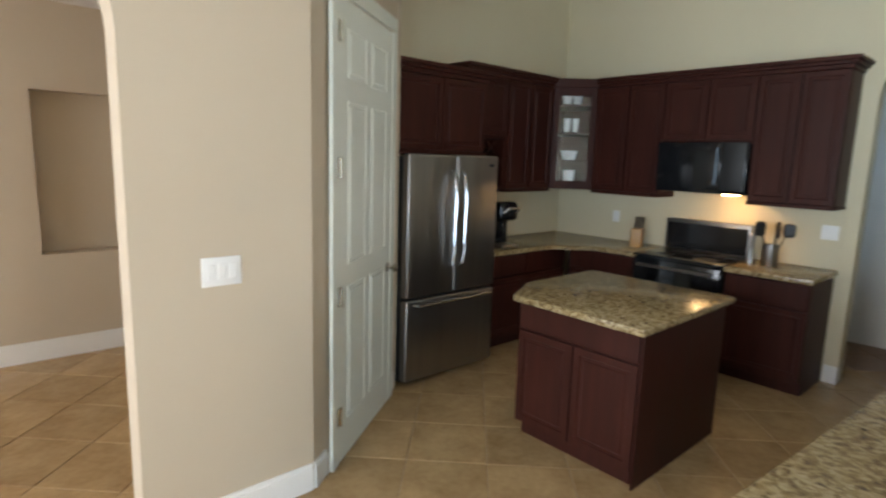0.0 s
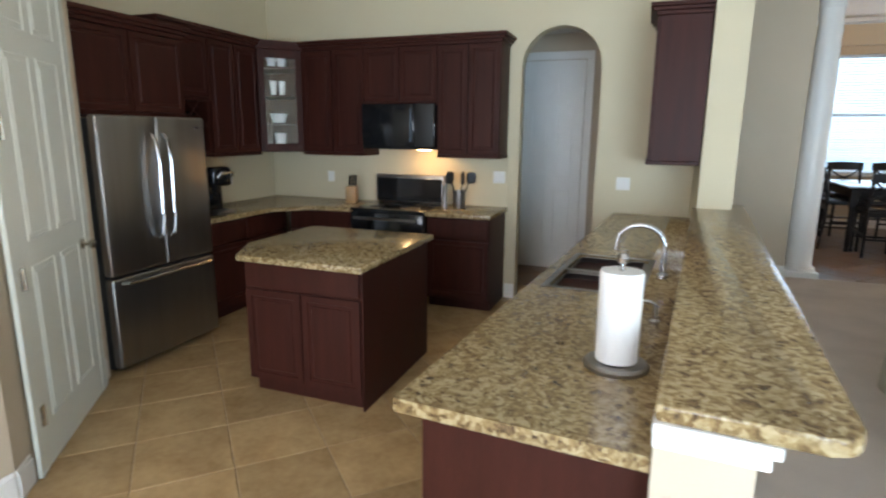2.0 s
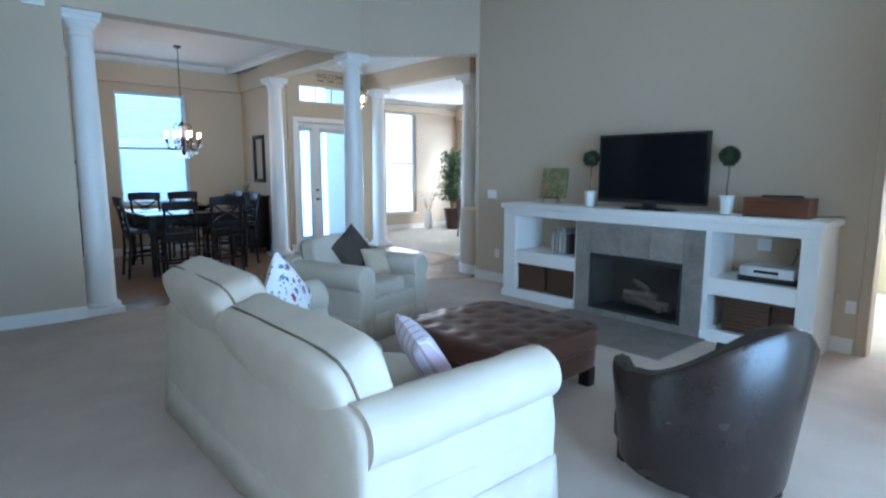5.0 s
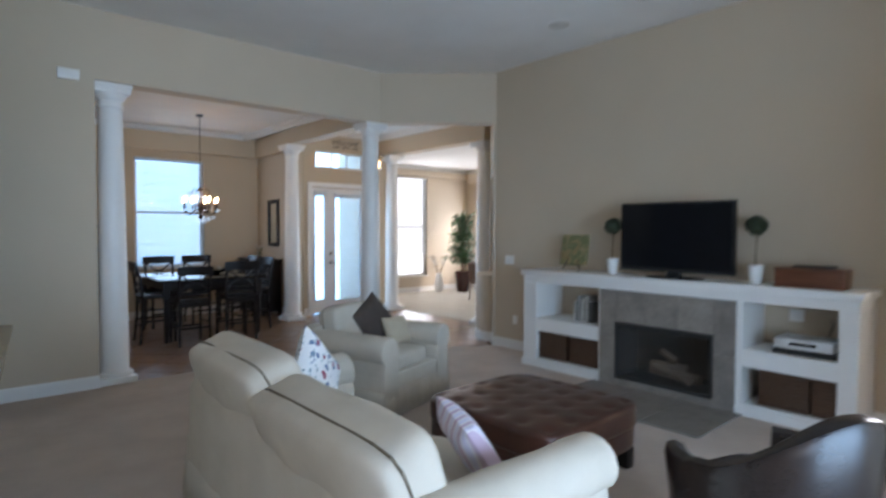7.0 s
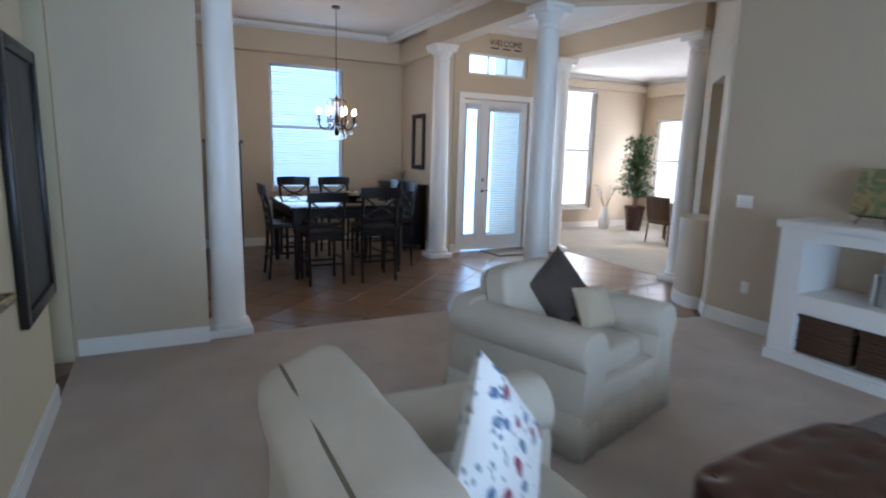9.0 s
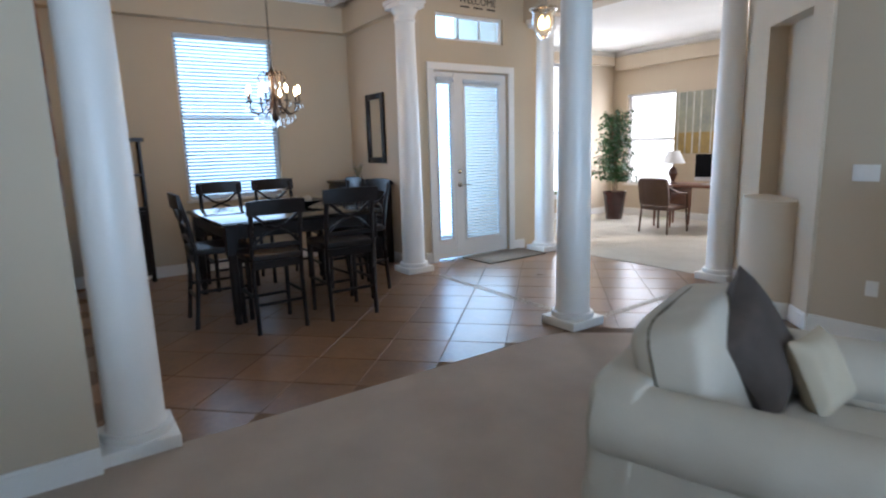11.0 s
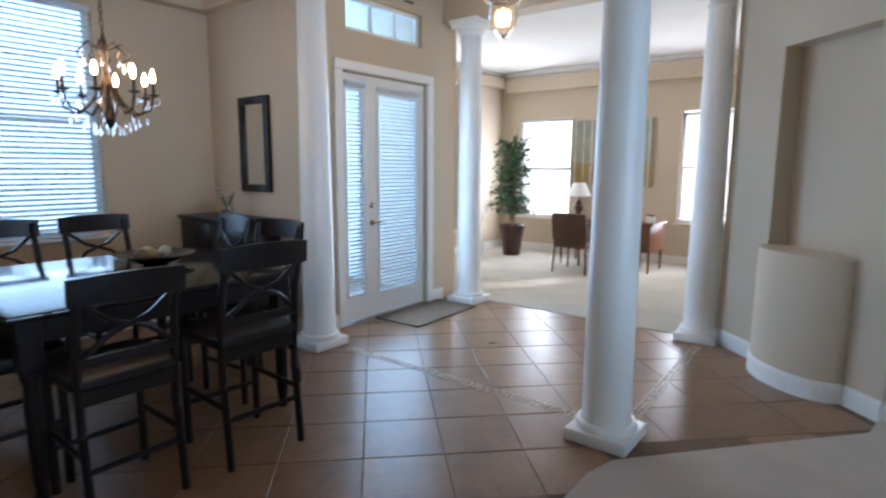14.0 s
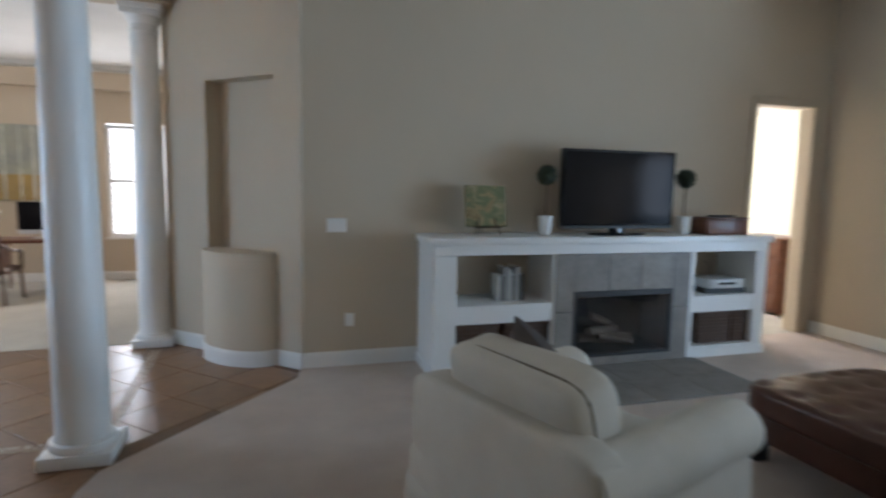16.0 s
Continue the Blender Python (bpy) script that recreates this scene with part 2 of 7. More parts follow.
def box(bm, x0, x1, y0, y1, z0, z1, bevel=0.0, seg=2, m=None):
    """A box, its edges rounded by bevel, moved by m. Returns its corners."""
    own = bmesh.new() if bevel else bm
    vs = [own.verts.new((x, y, z)) for z in (z0, z1) for x, y in ((x0, y0), (x1, y0), (x1, y1), (x0, y1))]
    for f in ((3, 2, 1, 0), (4, 5, 6, 7), (0, 1, 5, 4), (1, 2, 6, 5), (2, 3, 7, 6), (3, 0, 4, 7)):
        own.faces.new([vs[i] for i in f])
    if bevel:
        bmesh.ops.bevel(own, geom=list(own.edges), offset=bevel, segments=seg, profile=0.5, affect="EDGES")
        made = {v: bm.verts.new(v.co) for v in own.verts}
        for f in own.faces:
            bm.faces.new([made[v] for v in f.verts])
        vs = list(made.values())
        own.free()
    if m is not None:
        for v in vs:
            v.co = m @ v.co
    return vs


def prism(bm, pts, z0, z1):
    """An upright prism over a counter-clockwise outline."""
    lo = [bm.verts.new((x, y, z0)) for x, y in pts]
    hi = [bm.verts.new((x, y, z1)) for x, y in pts]
    bm.faces.new(hi)
    bm.faces.new(lo[::-1])
    for i in range(len(pts)):
        j = (i + 1) % len(pts)
        bm.faces.new((lo[i], lo[j], hi[j], hi[i]))
    return lo + hi


def lathe(bm, profile, at=(0, 0, 0), n=24, m=None):
    """A turned body: profile is (radius, z) from bottom to top."""
    rings = []
    for r, z in profile:
        rings.append([bm.verts.new((r * math.cos(2 * math.pi * k / n), r * math.sin(2 * math.pi * k / n), z)) for k in range(n)])
    for a, b in zip(rings, rings[1:]):
        for k in range(n):
            j = (k + 1) % n
            bm.faces.new((a[k], a[j], b[j], b[k]))
    bm.faces.new(rings[0][::-1])
    bm.faces.new(rings[-1])
    vs = [v for r in rings for v in r]
    bmesh.ops.transform(bm, matrix=Matrix.Translation(at) @ (m or Matrix()), verts=vs)
    return vs


def rod(bm, a, b, r, n=8, r2=None):
    """A straight round rod from a to b."""
    a, b = Vector(a), Vector(b)
    d = b - a
    q = d.to_track_quat("Z", "Y").to_matrix().to_4x4()
    return lathe(bm, [(r, 0), (r if r2 is None else r2, d.length)], a, n, q)


def tube(bm, pts, r, n=8):
    """A round bar bent along pts."""
    pts = [Vector(p) for p in pts]
    rings = []
    for i, p in enumerate(pts):
        d = (pts[min(i + 1, len(pts) - 1)] - pts[max(i - 1, 0)]).normalized()
        q = d.to_track_quat("Z", "Y")
        rings.append([bm.verts.new(p + q @ Vector((r * math.cos(2 * math.pi * k / n), r * math.sin(2 * math.pi * k / n), 0))) for k in range(n)])
    for a, b in zip(rings, rings[1:]):
        best = min(range(n), key=lambda s: (a[0].co - b[s].co).length)
        for k in range(n):
            bm.faces.new((a[k], a[(k + 1) % n], b[(k + 1 + best) % n], b[(k + best) % n]))
    bm.faces.new(rings[0][::-1])
    bm.faces.new(rings[-1])


def soft(bm, sx, sy, sz, m=None, puff=0.0, power=4.0, n=10, wrinkle=0.0, seed=0):
    """A stuffed body: a rounded box about the origin with swollen faces and light wrinkles."""
    g, made = n + 1, {}

    def vert(i, j, k):
        if (i, j, k) not in made:
            made[i, j, k] = bm.verts.new((2 * i / g - 1, 2 * j / g - 1, 2 * k / g - 1))
        return made[i, j, k]

    for p in range(g):
        for q in range(g):
            for s in (0, g):
                for f in (lambda u, v: (u, v, s), lambda u, v: (u, s, v), lambda u, v: (s, u, v)):
                    bm.faces.new([vert(*f(u, v)) for u, v in ((p, q), (p + 1, q), (p + 1, q + 1), (p, q + 1))])
    seen = list(made.values())
    for v in seen:
        x, y, z = v.co
        k = (abs(x) ** power + abs(y) ** power + abs(z) ** power) ** (1 / power)
        x, y, z = x / k, y / k, z / k
        swell = 1 + puff * (1 - max(abs(x), abs(y)) ** 2)
        p = Vector((x * sx / 2, y * sy / 2, z * sz / 2 * swell))
        if wrinkle:
            p += Vector((0, 0, 1)) * wrinkle * noise.noise(Vector((p.x * 5 + seed, p.y * 5, p.z * 5))) + Vector((x, y, 0)) * wrinkle * noise.noise(Vector((p.x * 4, p.y * 4 + seed, p.z * 9)))
        v.co = p
    if m is not None:
        bmesh.ops.transform(bm, matrix=m, verts=seen)
    return seen


def link(name, bm, material, smooth=True):
    me = bpy.data.meshes.new(name)
    bmesh.ops.recalc_face_normals(bm, faces=bm.faces)
    bm.to_mesh(me)
    bm.free()
    me.materials.append(material)
    if smooth:
        me.shade_smooth()
        me.set_sharp_from_angle(angle=radians(38))
    return new(name, me)


def part(name, bm, material, parent, label=""):
    """One mesh under a thing or a part."""
    ob = link(name, bm, material)
    ob.parent = parent
    if label:
        ob["label"] = label
    return ob


def thing(name, label, category, m=None, group=""):
    ob = new(name)
    ob.empty_display_size = 0.1
    if m is not None:
        ob.matrix_basis = m
    return tagged(ob, label, category, group)


def solid(name, bm, material, label, category, m=None, group="", kind=""):
    ob = link(name, bm, material)
    if m is not None:
        ob.matrix_basis = m
    return tagged(ob, label, category, group, kind)


def structure(name, bm, material, label, category="wall"):
    return tagged(link(name, bm, material), label, category, kind="structure")


def wall(name, axis, at, thick, a0, a1, z0, z1, holes, material, label):
    """A straight wall along axis from a0 to a1; its faces lie at `at` and `at + thick`; holes are (b0, b1, low, high, arched)."""
    bm = B()

    def blk(p, q, lo, hi):
        if q - p > 1e-4 and hi - lo > 1e-4:
            if axis == "x":
                box(bm, p, q, min(at, at + thick), max(at, at + thick), lo, hi)
            else:
                box(bm, min(at, at + thick), max(at, at + thick), p, q, lo, hi)

    edge = a0
    for b0, b1, lo, hi, arched in sorted(holes):
        blk(edge, b0, z0, z1)
        blk(b0, b1, z0, lo)
        if not arched:
            blk(b0, b1, hi, z1)
        else:
            n, r = 24, (b1 - b0) / 2
            rise = r * arched
            xs = [b0 + (b1 - b0) * (1 - math.cos(math.pi * k / n)) / 2 for k in range(n + 1)]
            zs = [hi - rise + rise * math.sqrt(max(0, 1 - ((x - (b0 + b1) / 2) / r) ** 2)) for x in xs]
            for k in range(n):
                vs = []
                for d in (at, at + thick):
                    for x, z in ((xs[k], zs[k]), (xs[k + 1], zs[k + 1]), (xs[k + 1], z1), (xs[k], z1)):
                        vs.append(bm.verts.new((x, d, z) if axis == "x" else (d, x, z)))
                for f in ((0, 1, 2, 3), (7, 6, 5, 4), (0, 4, 5, 1), (2, 6, 7, 3)):
                    bm.faces.new([vs[i] for i in f])
        edge = b1
    blk(edge, a1, z0, z1)
    bmesh.ops.remove_doubles(bm, verts=bm.verts, dist=1e-5)
    return structure(name, bm, material, label)

# ---- structure ----
H = 3.95


def slant(bm, p, q, thick, z0, z1):
    """An upright slab from p to q; thick lies to the left of that way."""
    d = Vector((q[0] - p[0], q[1] - p[1])).normalized()
    nrm = Vector((-d.y, d.x)) * thick
    return prism(bm, [p, q, (q[0] + nrm.x, q[1] + nrm.y), (p[0] + nrm.x, p[1] + nrm.y)] if thick > 0 else [q, p, (p[0] + nrm.x, p[1] + nrm.y), (q[0] + nrm.x, q[1] + nrm.y)], z0, z1)


bm = B()
box(bm, -60, 80, -80, 60, -0.5, -0.4)
structure("ground", bm, mat("lawn", (0.07, 0.10, 0.03), (0.04, 0.06, 0.02), 0.9, scale=2, fine=40), "flat green ground outside the house", "ground")
bm = B()
box(bm, -2.1, 7.0, -11.1, 6.6, -0.3, -0.004)
floor_kitchen = structure("floor_kitchen", bm, M["grout"], "tan ceramic tiles laid diagonally with sandy grout", "floor")
bm = B()
# same grout as the kitchen, coloured darker for the shaded end
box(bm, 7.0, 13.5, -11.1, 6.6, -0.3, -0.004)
floor_foyer = structure("floor_foyer", bm, M["grout_far"], "tan ceramic tiles and grout laid diagonally, coloured darker for shade", "floor")

# living room carpet with a slanted edge towards the foyer
bm = B()
prism(bm, [(-1.9, -5.6), (7.09, -5.6), (7.13, -5.36), (7.70, -4.70), (8.24, -4.06), (8.29, -3.85), (8.27, -1.0), (8.27, 0.17), (7.3, 0.17), (-1.9, 0.42)], -0.012, 0.006)
structure("carpet_living", bm, M["carpet"], "beige cut-pile carpet of the living room", "carpet")
bm = B()
prism(bm, [(8.3, -10.9), (13.3, -10.9), (13.3, -6.75), (8.3, -6.75)], -0.012, 0.006)
structure("carpet_study", bm, M["carpet_pale"], "pale carpet of the study, sunlit", "carpet")
bm = B()
box(bm, -1.9, 4.0, -9.0, -5.6, -0.012, 0.005)
structure("carpet_bedroom", bm, M["carpet_pale"], "pale carpet of the bedroom", "carpet")

wall("wall_range", "y", 6.25, 0.15, 0.41, 4.9, 0, H, [(1.23, 1.95, 0, 2.57, 1.0)], M["cream"], "tan kitchen wall lightened to a lit cream, with an arched opening")
wall("wall_fridge", "x", 4.75, 0.15, 3.4, 6.25, 0, H, [], M["cream"], "tan kitchen wall behind the fridge, lightened to a lit cream")
wall("wall_hall_arch", "x", 3.3, 0.15, -1.9, 2.36, 0, H, [(0.30, 1.58, 0, 2.62, 0.8)], M["wall"], "tan wall with an arched opening to the hall")
wall("wall_bar_end", "x", 0.17, 0.24, 5.55, 8.2, 0, H, [(7.3, 8.1, 0, 2.75, 0.7)], M["cream"], "tan wall at the end of the breakfast bar, lightened to a lit cream")
wall("wall_hall", "y", 8.2, 0.40, -0.80, 0.41, 0, H, [], M["wall"], "tan wall beside the dining room columns")
wall("wall_dining_side", "x", -0.78, 0.15, 8.60, 12.95, 0, H, [], M["gold"], "tan dining room wall with a painting")
wall("wall_dining_window", "y", 12.95, 0.18, -4.8, -0.7, 0, H, [(-3.40, -2.16, 0.95, 3.02, 0)], M["gold"], "tan dining room wall with a tall window")
wall("wall_mirror", "x", -4.50, -0.14, 11.2, 12.95, 0, H, [], M["wall"], "tan wall with a framed mirror")
wall("wall_front_door", "y", 11.36, 0.18, -6.75, -4.74, 0, H, [(-6.20, -4.93, 0, 3.24, 0)], M["gold"], "tan entrance wall with door and transom")
wall("wall_study_side", "y", 13.3, 0.18, -11.08, -6.75, 0, H, [(-9.42, -8.42, 0.45, 3.1, 0)], M["wall"], "tan study wall with a tall window")
wall("wall_study_back", "x", -10.9, -0.18, 8.3, 13.3, 0, H, [(11.80, 12.93, 0.65, 2.51, 0), (8.85, 9.88, 0.7, 2.53, 0)], M["wall"], "tan study wall with two sunny windows")
wall("wall_study_hall", "y", 8.15, 0.15, -11.08, -6.9, 0, H, [], M["wall"], "tan study wall towards the hall")
wall("wall_study_front", "x", -6.75, 0.12, 11.54, 13.3, 0, H, [], M["wall"], "tan wall between porch and study")
wall("wall_tv", "x", -5.6, -0.16, 1.3, 7.08, 0, H, [(1.53, 2.32, 0, 2.56, 0)], M["wall"], "tan living room wall behind the fireplace")
wall("wall_living_west", "y", 1.3, -0.15, -5.76, -4.0, 0, H, [], M["wall"], "tan living room wall beside the curtain")
wall("wall_living_return", "x", -4.0, -0.15, -1.9, 1.15, 0, H, [], M["wall"], "tan return wall of the living room")
# the last opening is an unseen window, added for the hall lamp
wall("wall_west", "y", -1.9, -0.15, -4.15, 6.6, 0, H, [(-3.85, 0.5, 0, 2.45, 0), (0.9, 3.1, 0.6, 2.4, 0), (4.0, 5.8, 0.6, 2.3, 0)], M["wall"], "tan outer wall with glass doors and a window")
wall("wall_hall_back", "x", 6.2, 0.15, -1.9, 3.4, 0, 2.75, [(1.62, 2.36, 0.84, 2.1, 0)], M["wall"], "tan hall wall with a shallow niche")
wall("wall_hall_side", "y", 3.4, 0.14, 4.2, 6.4, 0, H, [], M["wall"], "tan hall side wall")
wall("wall_closet", "y", 7.75, 0.15, 0.95, 3.2, 0, 2.75, [], M["wall"], "tan hall wall behind the arch")
wall("wall_closet_side", "x", 3.05, 0.15, 6.4, 7.9, 0, 2.75, [], M["wall"], "tan hall end wall")
wall("wall_bedroom_back", "x", -9.0, -0.15, -1.9, 4.0, 0, 2.75, [(1.1, 2.7, 0.8, 2.3, 0)], M["bedroom_paint"], "pale yellow bedroom wall with a window")
wall("wall_bedroom_side", "y", 0.4, -0.15, -9.0, -5.76, 0, 2.75, [], M["bedroom_paint"], "pale yellow bedroom wall")
wall("wall_bedroom_east", "y", 4.0, 0.15, -9.15, -5.76, 0, 2.75, [], M["bedroom_paint"], "pale yellow bedroom wall")
bm = B()
box(bm, 1.5, 2.45, 6.36, 6.42, 0.7, 2.2)
structure("niche_back", bm, M["wall"], "tan back of the hall niche")

bm = B()
for y0, y1, z0, z1 in ((-6.20, -4.93, 2.51, 2.90), (-6.20, -6.12, 2.90, 3.24), (-5.0, -4.93, 2.90, 3.24)):
    box(bm, 11.36, 11.54, y0, y1, z0, z1)
bmesh.ops.remove_doubles(bm, verts=bm.verts, dist=1e-5)
structure("wall_over_door", bm, M["gold"], "tan wall around the transom window")

# diagonal pantry wall, its opening filled by the pantry door
PA, PB = Vector((2.36, 3.30)), Vector((3.42, 4.06))
pd = (PB - PA).normalized()
plen = (PB - PA).length


def on_pantry(s):
    return tuple(PA + pd * s)


bm = B()
slant(bm, on_pantry(0), on_pantry(0.22), 0.13, 0, H)
slant(bm, on_pantry(1.12), on_pantry(plen), 0.13, 0, H)
slant(bm, on_pantry(0.22), on_pantry(1.12), 0.13, 2.50, H)
structure("wall_pantry", bm, M["wall"], "tan slanted wall around the pantry door")
bm = B()
box(bm, 3.42, 3.455, 4.065, 4.75, 0, H)
structure("wall_pantry_side", bm, M["wall"], "tan pantry wall beside the fridge")

# beams over the columns
bm = B()
box(bm, 8.2, 8.45, -4.45, -0.80, 3.23, H)
structure("beam_dining", bm, M["wall"], "tan beam over the dining room opening", "beam")
bm = B()
box(bm, 8.45, 11.36, -4.5, -4.25, 3.23, H)
structure("beam_foyer", bm, M["gold"], "tan beam between foyer and dining room", "beam")
bm = B()
box(bm, 8.2, 11.36, -6.75, -6.5, 3.23, H)
structure("beam_study", bm, M["gold"], "tan beam over the study opening", "beam")
bm = B()
slant(bm, (7.08, -5.6), (8.28, -4.27), -0.22, 3.23, H)
structure("beam_slanted", bm, M["wall"], "tan slanted beam towards the foyer", "beam")

# slanted wall with a niche over a half-round ledge
NA, NB = Vector((7.08, -5.58)), Vector((8.30, -6.74))
nd = (NB - NA).normalized()
nn = Vector((-nd.y, nd.x))


def on_niche(s, off=0.0):
    return tuple(NA + nd * s + nn * off)


nl = (NB - NA).length
bm = B()
slant(bm, on_niche(0.30), on_niche(0), 0.25, 0, H)
slant(bm, on_niche(nl), on_niche(1.12), 0.25, 0, H)
slant(bm, on_niche(1.12), on_niche(0.30), 0.25, 2.53, H)
slant(bm, on_niche(1.12, -0.16), on_niche(0.30, -0.16), 0.09, 0.9, 2.53)
structure("wall_niche", bm, M["wall"], "tan slanted wall with a tall niche")
bm = B()
arc = []
for k in range(25):
    a = math.pi * k / 24
    arc.append(on_niche(0.71 - 0.41 * math.cos(a), 0.24 * math.sin(a)))
prism(bm, [on_niche(0.30, -0.1)] + arc + [on_niche(1.12, -0.1)], 0, 1.0)
structure("niche_ledge", bm, M["wall"], "tan half-round ledge below the niche")


def ceiling(name, x0, x1, y0, y1, z, label):
    b = B()
    box(b, x0, x1, y0, y1, z, z + 0.12)
    return structure(name, b, M["ceiling"], label, "ceiling")


ceiling("ceiling_main", -2.1, 8.3, -5.8, 4.95, H, "white textured high ceiling")
ceiling("ceiling_dining", 8.3, 13.15, -4.5, -0.62, 3.62, "white dining room ceiling")
b = B()
prism(b, [(8.3, -4.5), (7.14, -5.7), (8.2, -6.8), (11.54, -6.8), (11.54, -4.5)], 3.66, 3.78)
structure("ceiling_foyer", b, M["ceiling"], "white foyer ceiling", "ceiling")
ceiling("ceiling_study", 8.0, 13.5, -11.1, -6.7, 3.40, "white study ceiling")
ceiling("ceiling_hall", -2.1, 3.4, 3.45, 6.6, 2.75, "white hall ceiling")
ceiling("ceiling_closet", 6.4, 8.2, 0.41, 3.2, 2.75, "white hall ceiling behind the arch")
ceiling("ceiling_bedroom", -2.0, 4.2, -9.2, -5.76, 2.75, "white bedroom ceiling")


def trim_run(name, segs, h, t, label, z=0.0, material="trim"):
    """Skirting along (p, q) pieces, standing off to the left of each."""
    b = B()
    for p, q in segs:
        slant(b, p, q, t, z, z + h * 0.86)
        slant(b, p, q, t * 0.6, z + h * 0.86, z + h)
    return structure(name, b, M[material], label, "trim")


trim_run("baseboard_living", [((7.08, -5.6), (6.05, -5.6)), ((2.6, -5.6), (2.42, -5.6)), ((8.2, 0.15), (8.2, -0.80)), ((1.3, -5.6), (1.3, -4.0))], 0.14, -0.016, "white baseboard of the living room")
trim_run("baseboard_bar_end", [((5.57, 0.17), (7.3, 0.17))], 0.14, -0.016, "white baseboard under the dark wall panel")
trim_run("baseboard_hall_wall", [((1.58, 3.3), (2.35, 3.3))], 0.14, -0.016, "white baseboard beside the arch")
trim_run("baseboard_pantry", [(on_pantry(0.0), on_pantry(0.14)), (on_pantry(1.2), on_pantry(plen))], 0.14, -0.016, "white baseboard beside the pantry door")
trim_run("baseboard_dining", [((8.62, -0.78), (12.95, -0.78)), ((12.95, -0.78), (12.95, -4.5)), ((12.95, -4.5), (11.2, -4.5))], 0.14, -0.016, "white baseboard of the dining room")
trim_run("baseboard_study", [((13.3, -6.75), (13.3, -10.9)), ((13.3, -10.9), (8.3, -10.9)), ((8.3, -10.9), (8.3, -6.9))], 0.14, -0.016, "white baseboard of the study")
trim_run("baseboard_niche", [(on_niche(0.30), on_niche(0.0)), (on_niche(nl), on_niche(1.12))] + [(b, a) for a, b in zip(arc, arc[1:])], 0.14, -0.016, "white baseboard around the curved ledge")
trim_run("baseboard_arch", [((6.25, 1.95), (6.25, 2.05))], 0.14, 0.016, "white baseboard beside the kitchen arch")
trim_run("baseboard_closet", [((7.75, 3.05), (7.75, 0.95))], 0.14, -0.016, "white baseboard behind the arch")
trim_run("baseboard_hall_back", [((-1.9, 6.2), (3.4, 6.2))], 0.16, -0.018, "white baseboard of the hall")
trim_run("baseboard_door_wall", [((11.36, -4.74), (11.36, -4.86)), ((11.36, -6.31), (11.36, -6.5))], 0.14, -0.016, "white baseboard beside the front door")

# crown mouldings
for nm, zz, segs in (("crown_dining", 3.50, [((8.45, -0.782), (12.95, -0.782)), ((12.95, -0.782), (12.95, -4.25)), ((12.95, -4.25), (8.45, -4.25)), ((8.45, -4.25), (8.45, -0.782))]),
                     ("crown_study", 3.28, [((13.3, -6.75), (13.3, -10.9)), ((13.3, -10.9), (8.3, -10.9)), ((8.3, -10.9), (8.3, -6.75))]),
                     ("crown_foyer", 3.56, [((11.36, -4.5), (11.36, -6.5)), ((11.36, -6.5), (8.2, -6.5)), ((8.45, -4.5), (11.36, -4.5))])):
    b = B()
    for p, q in segs:
        slant(b, p, q, -0.05, zz, zz + 0.05)
        slant(b, p, q, -0.09, zz + 0.05, zz + 0.115)
    structure(nm, b, M["trim"], "white crown moulding", "trim")
# soffit over the dining window and in the study
b = B()
box(b, 12.80, 12.95, -4.5, -0.782, 3.16, 3.5)
box(b, 11.2, 12.80, -4.5, -4.38, 3.16, 3.5)
structure("soffit_dining", b, M["gold"], "tan soffit over the dining window", "soffit")
b = B()
box(b, 13.15, 13.3, -10.9, -6.75, 3.12, 3.28)
box(b, 8.3, 13.15, -10.9, -10.75, 3.02, 3.28)
structure("soffit_study", b, M["wall"], "pale soffit round the study ceiling", "soffit")


# ---- columns ----
def column(x, y, label):
    t = thing("column", label, "column", pose(x, y, 0), "white round columns")
    b = B()
    box(b, -0.185, 0.185, -0.185, 0.185, 0, 0.075, 0.006)
    part("plinth", b, M["trim"], t)
    b = B()
    prof = [(0.175, 0.075), (0.18, 0.095), (0.172, 0.118), (0.15, 0.124), (0.148, 0.14), (0.142, 0.15)]
    prof += [(0.142 - 0.026 * (k / 10) ** 1.6, 0.15 + 2.83 * k / 10) for k in range(1, 11)]
    prof += [(0.128, 2.985), (0.128, 3.01), (0.118, 3.015), (0.118, 3.06), (0.13, 3.07), (0.152, 3.11), (0.155, 3.13)]
    lathe(b, prof, n=40)
    part("shaft", b, M["trim"], t)
    b = B()
    box(b, -0.17, 0.17, -0.17, 0.17, 3.13, 3.18, 0.005)
    box(b, -0.185, 0.185, -0.185, 0.185, 3.18, 3.23, 0.005)
    part("capital", b, M["trim"], t)
    return t


for cx, cy, lab in ((8.42, -0.98, "white round column beside the dining room wall"), (8.38, -4.31, "white round column at the carpet edge"),
                    (11.10, -4.38, "white round column beside the mirror wall"), (11.03, -6.60, "white round column beside the front door"), (8.45, -6.75, "white round column beside the curved niche")):
    column(cx, cy, lab)


# ---- windows, blinds, backdrops ----
def backdrop(name, m, w, h, material, label):
    b = B()
    box(b, -w / 2, w / 2, -0.01, 0.01, -h / 2, h / 2)
    ob = structure(name, b, M[material], label, "backdrop")
    ob.matrix_basis = m


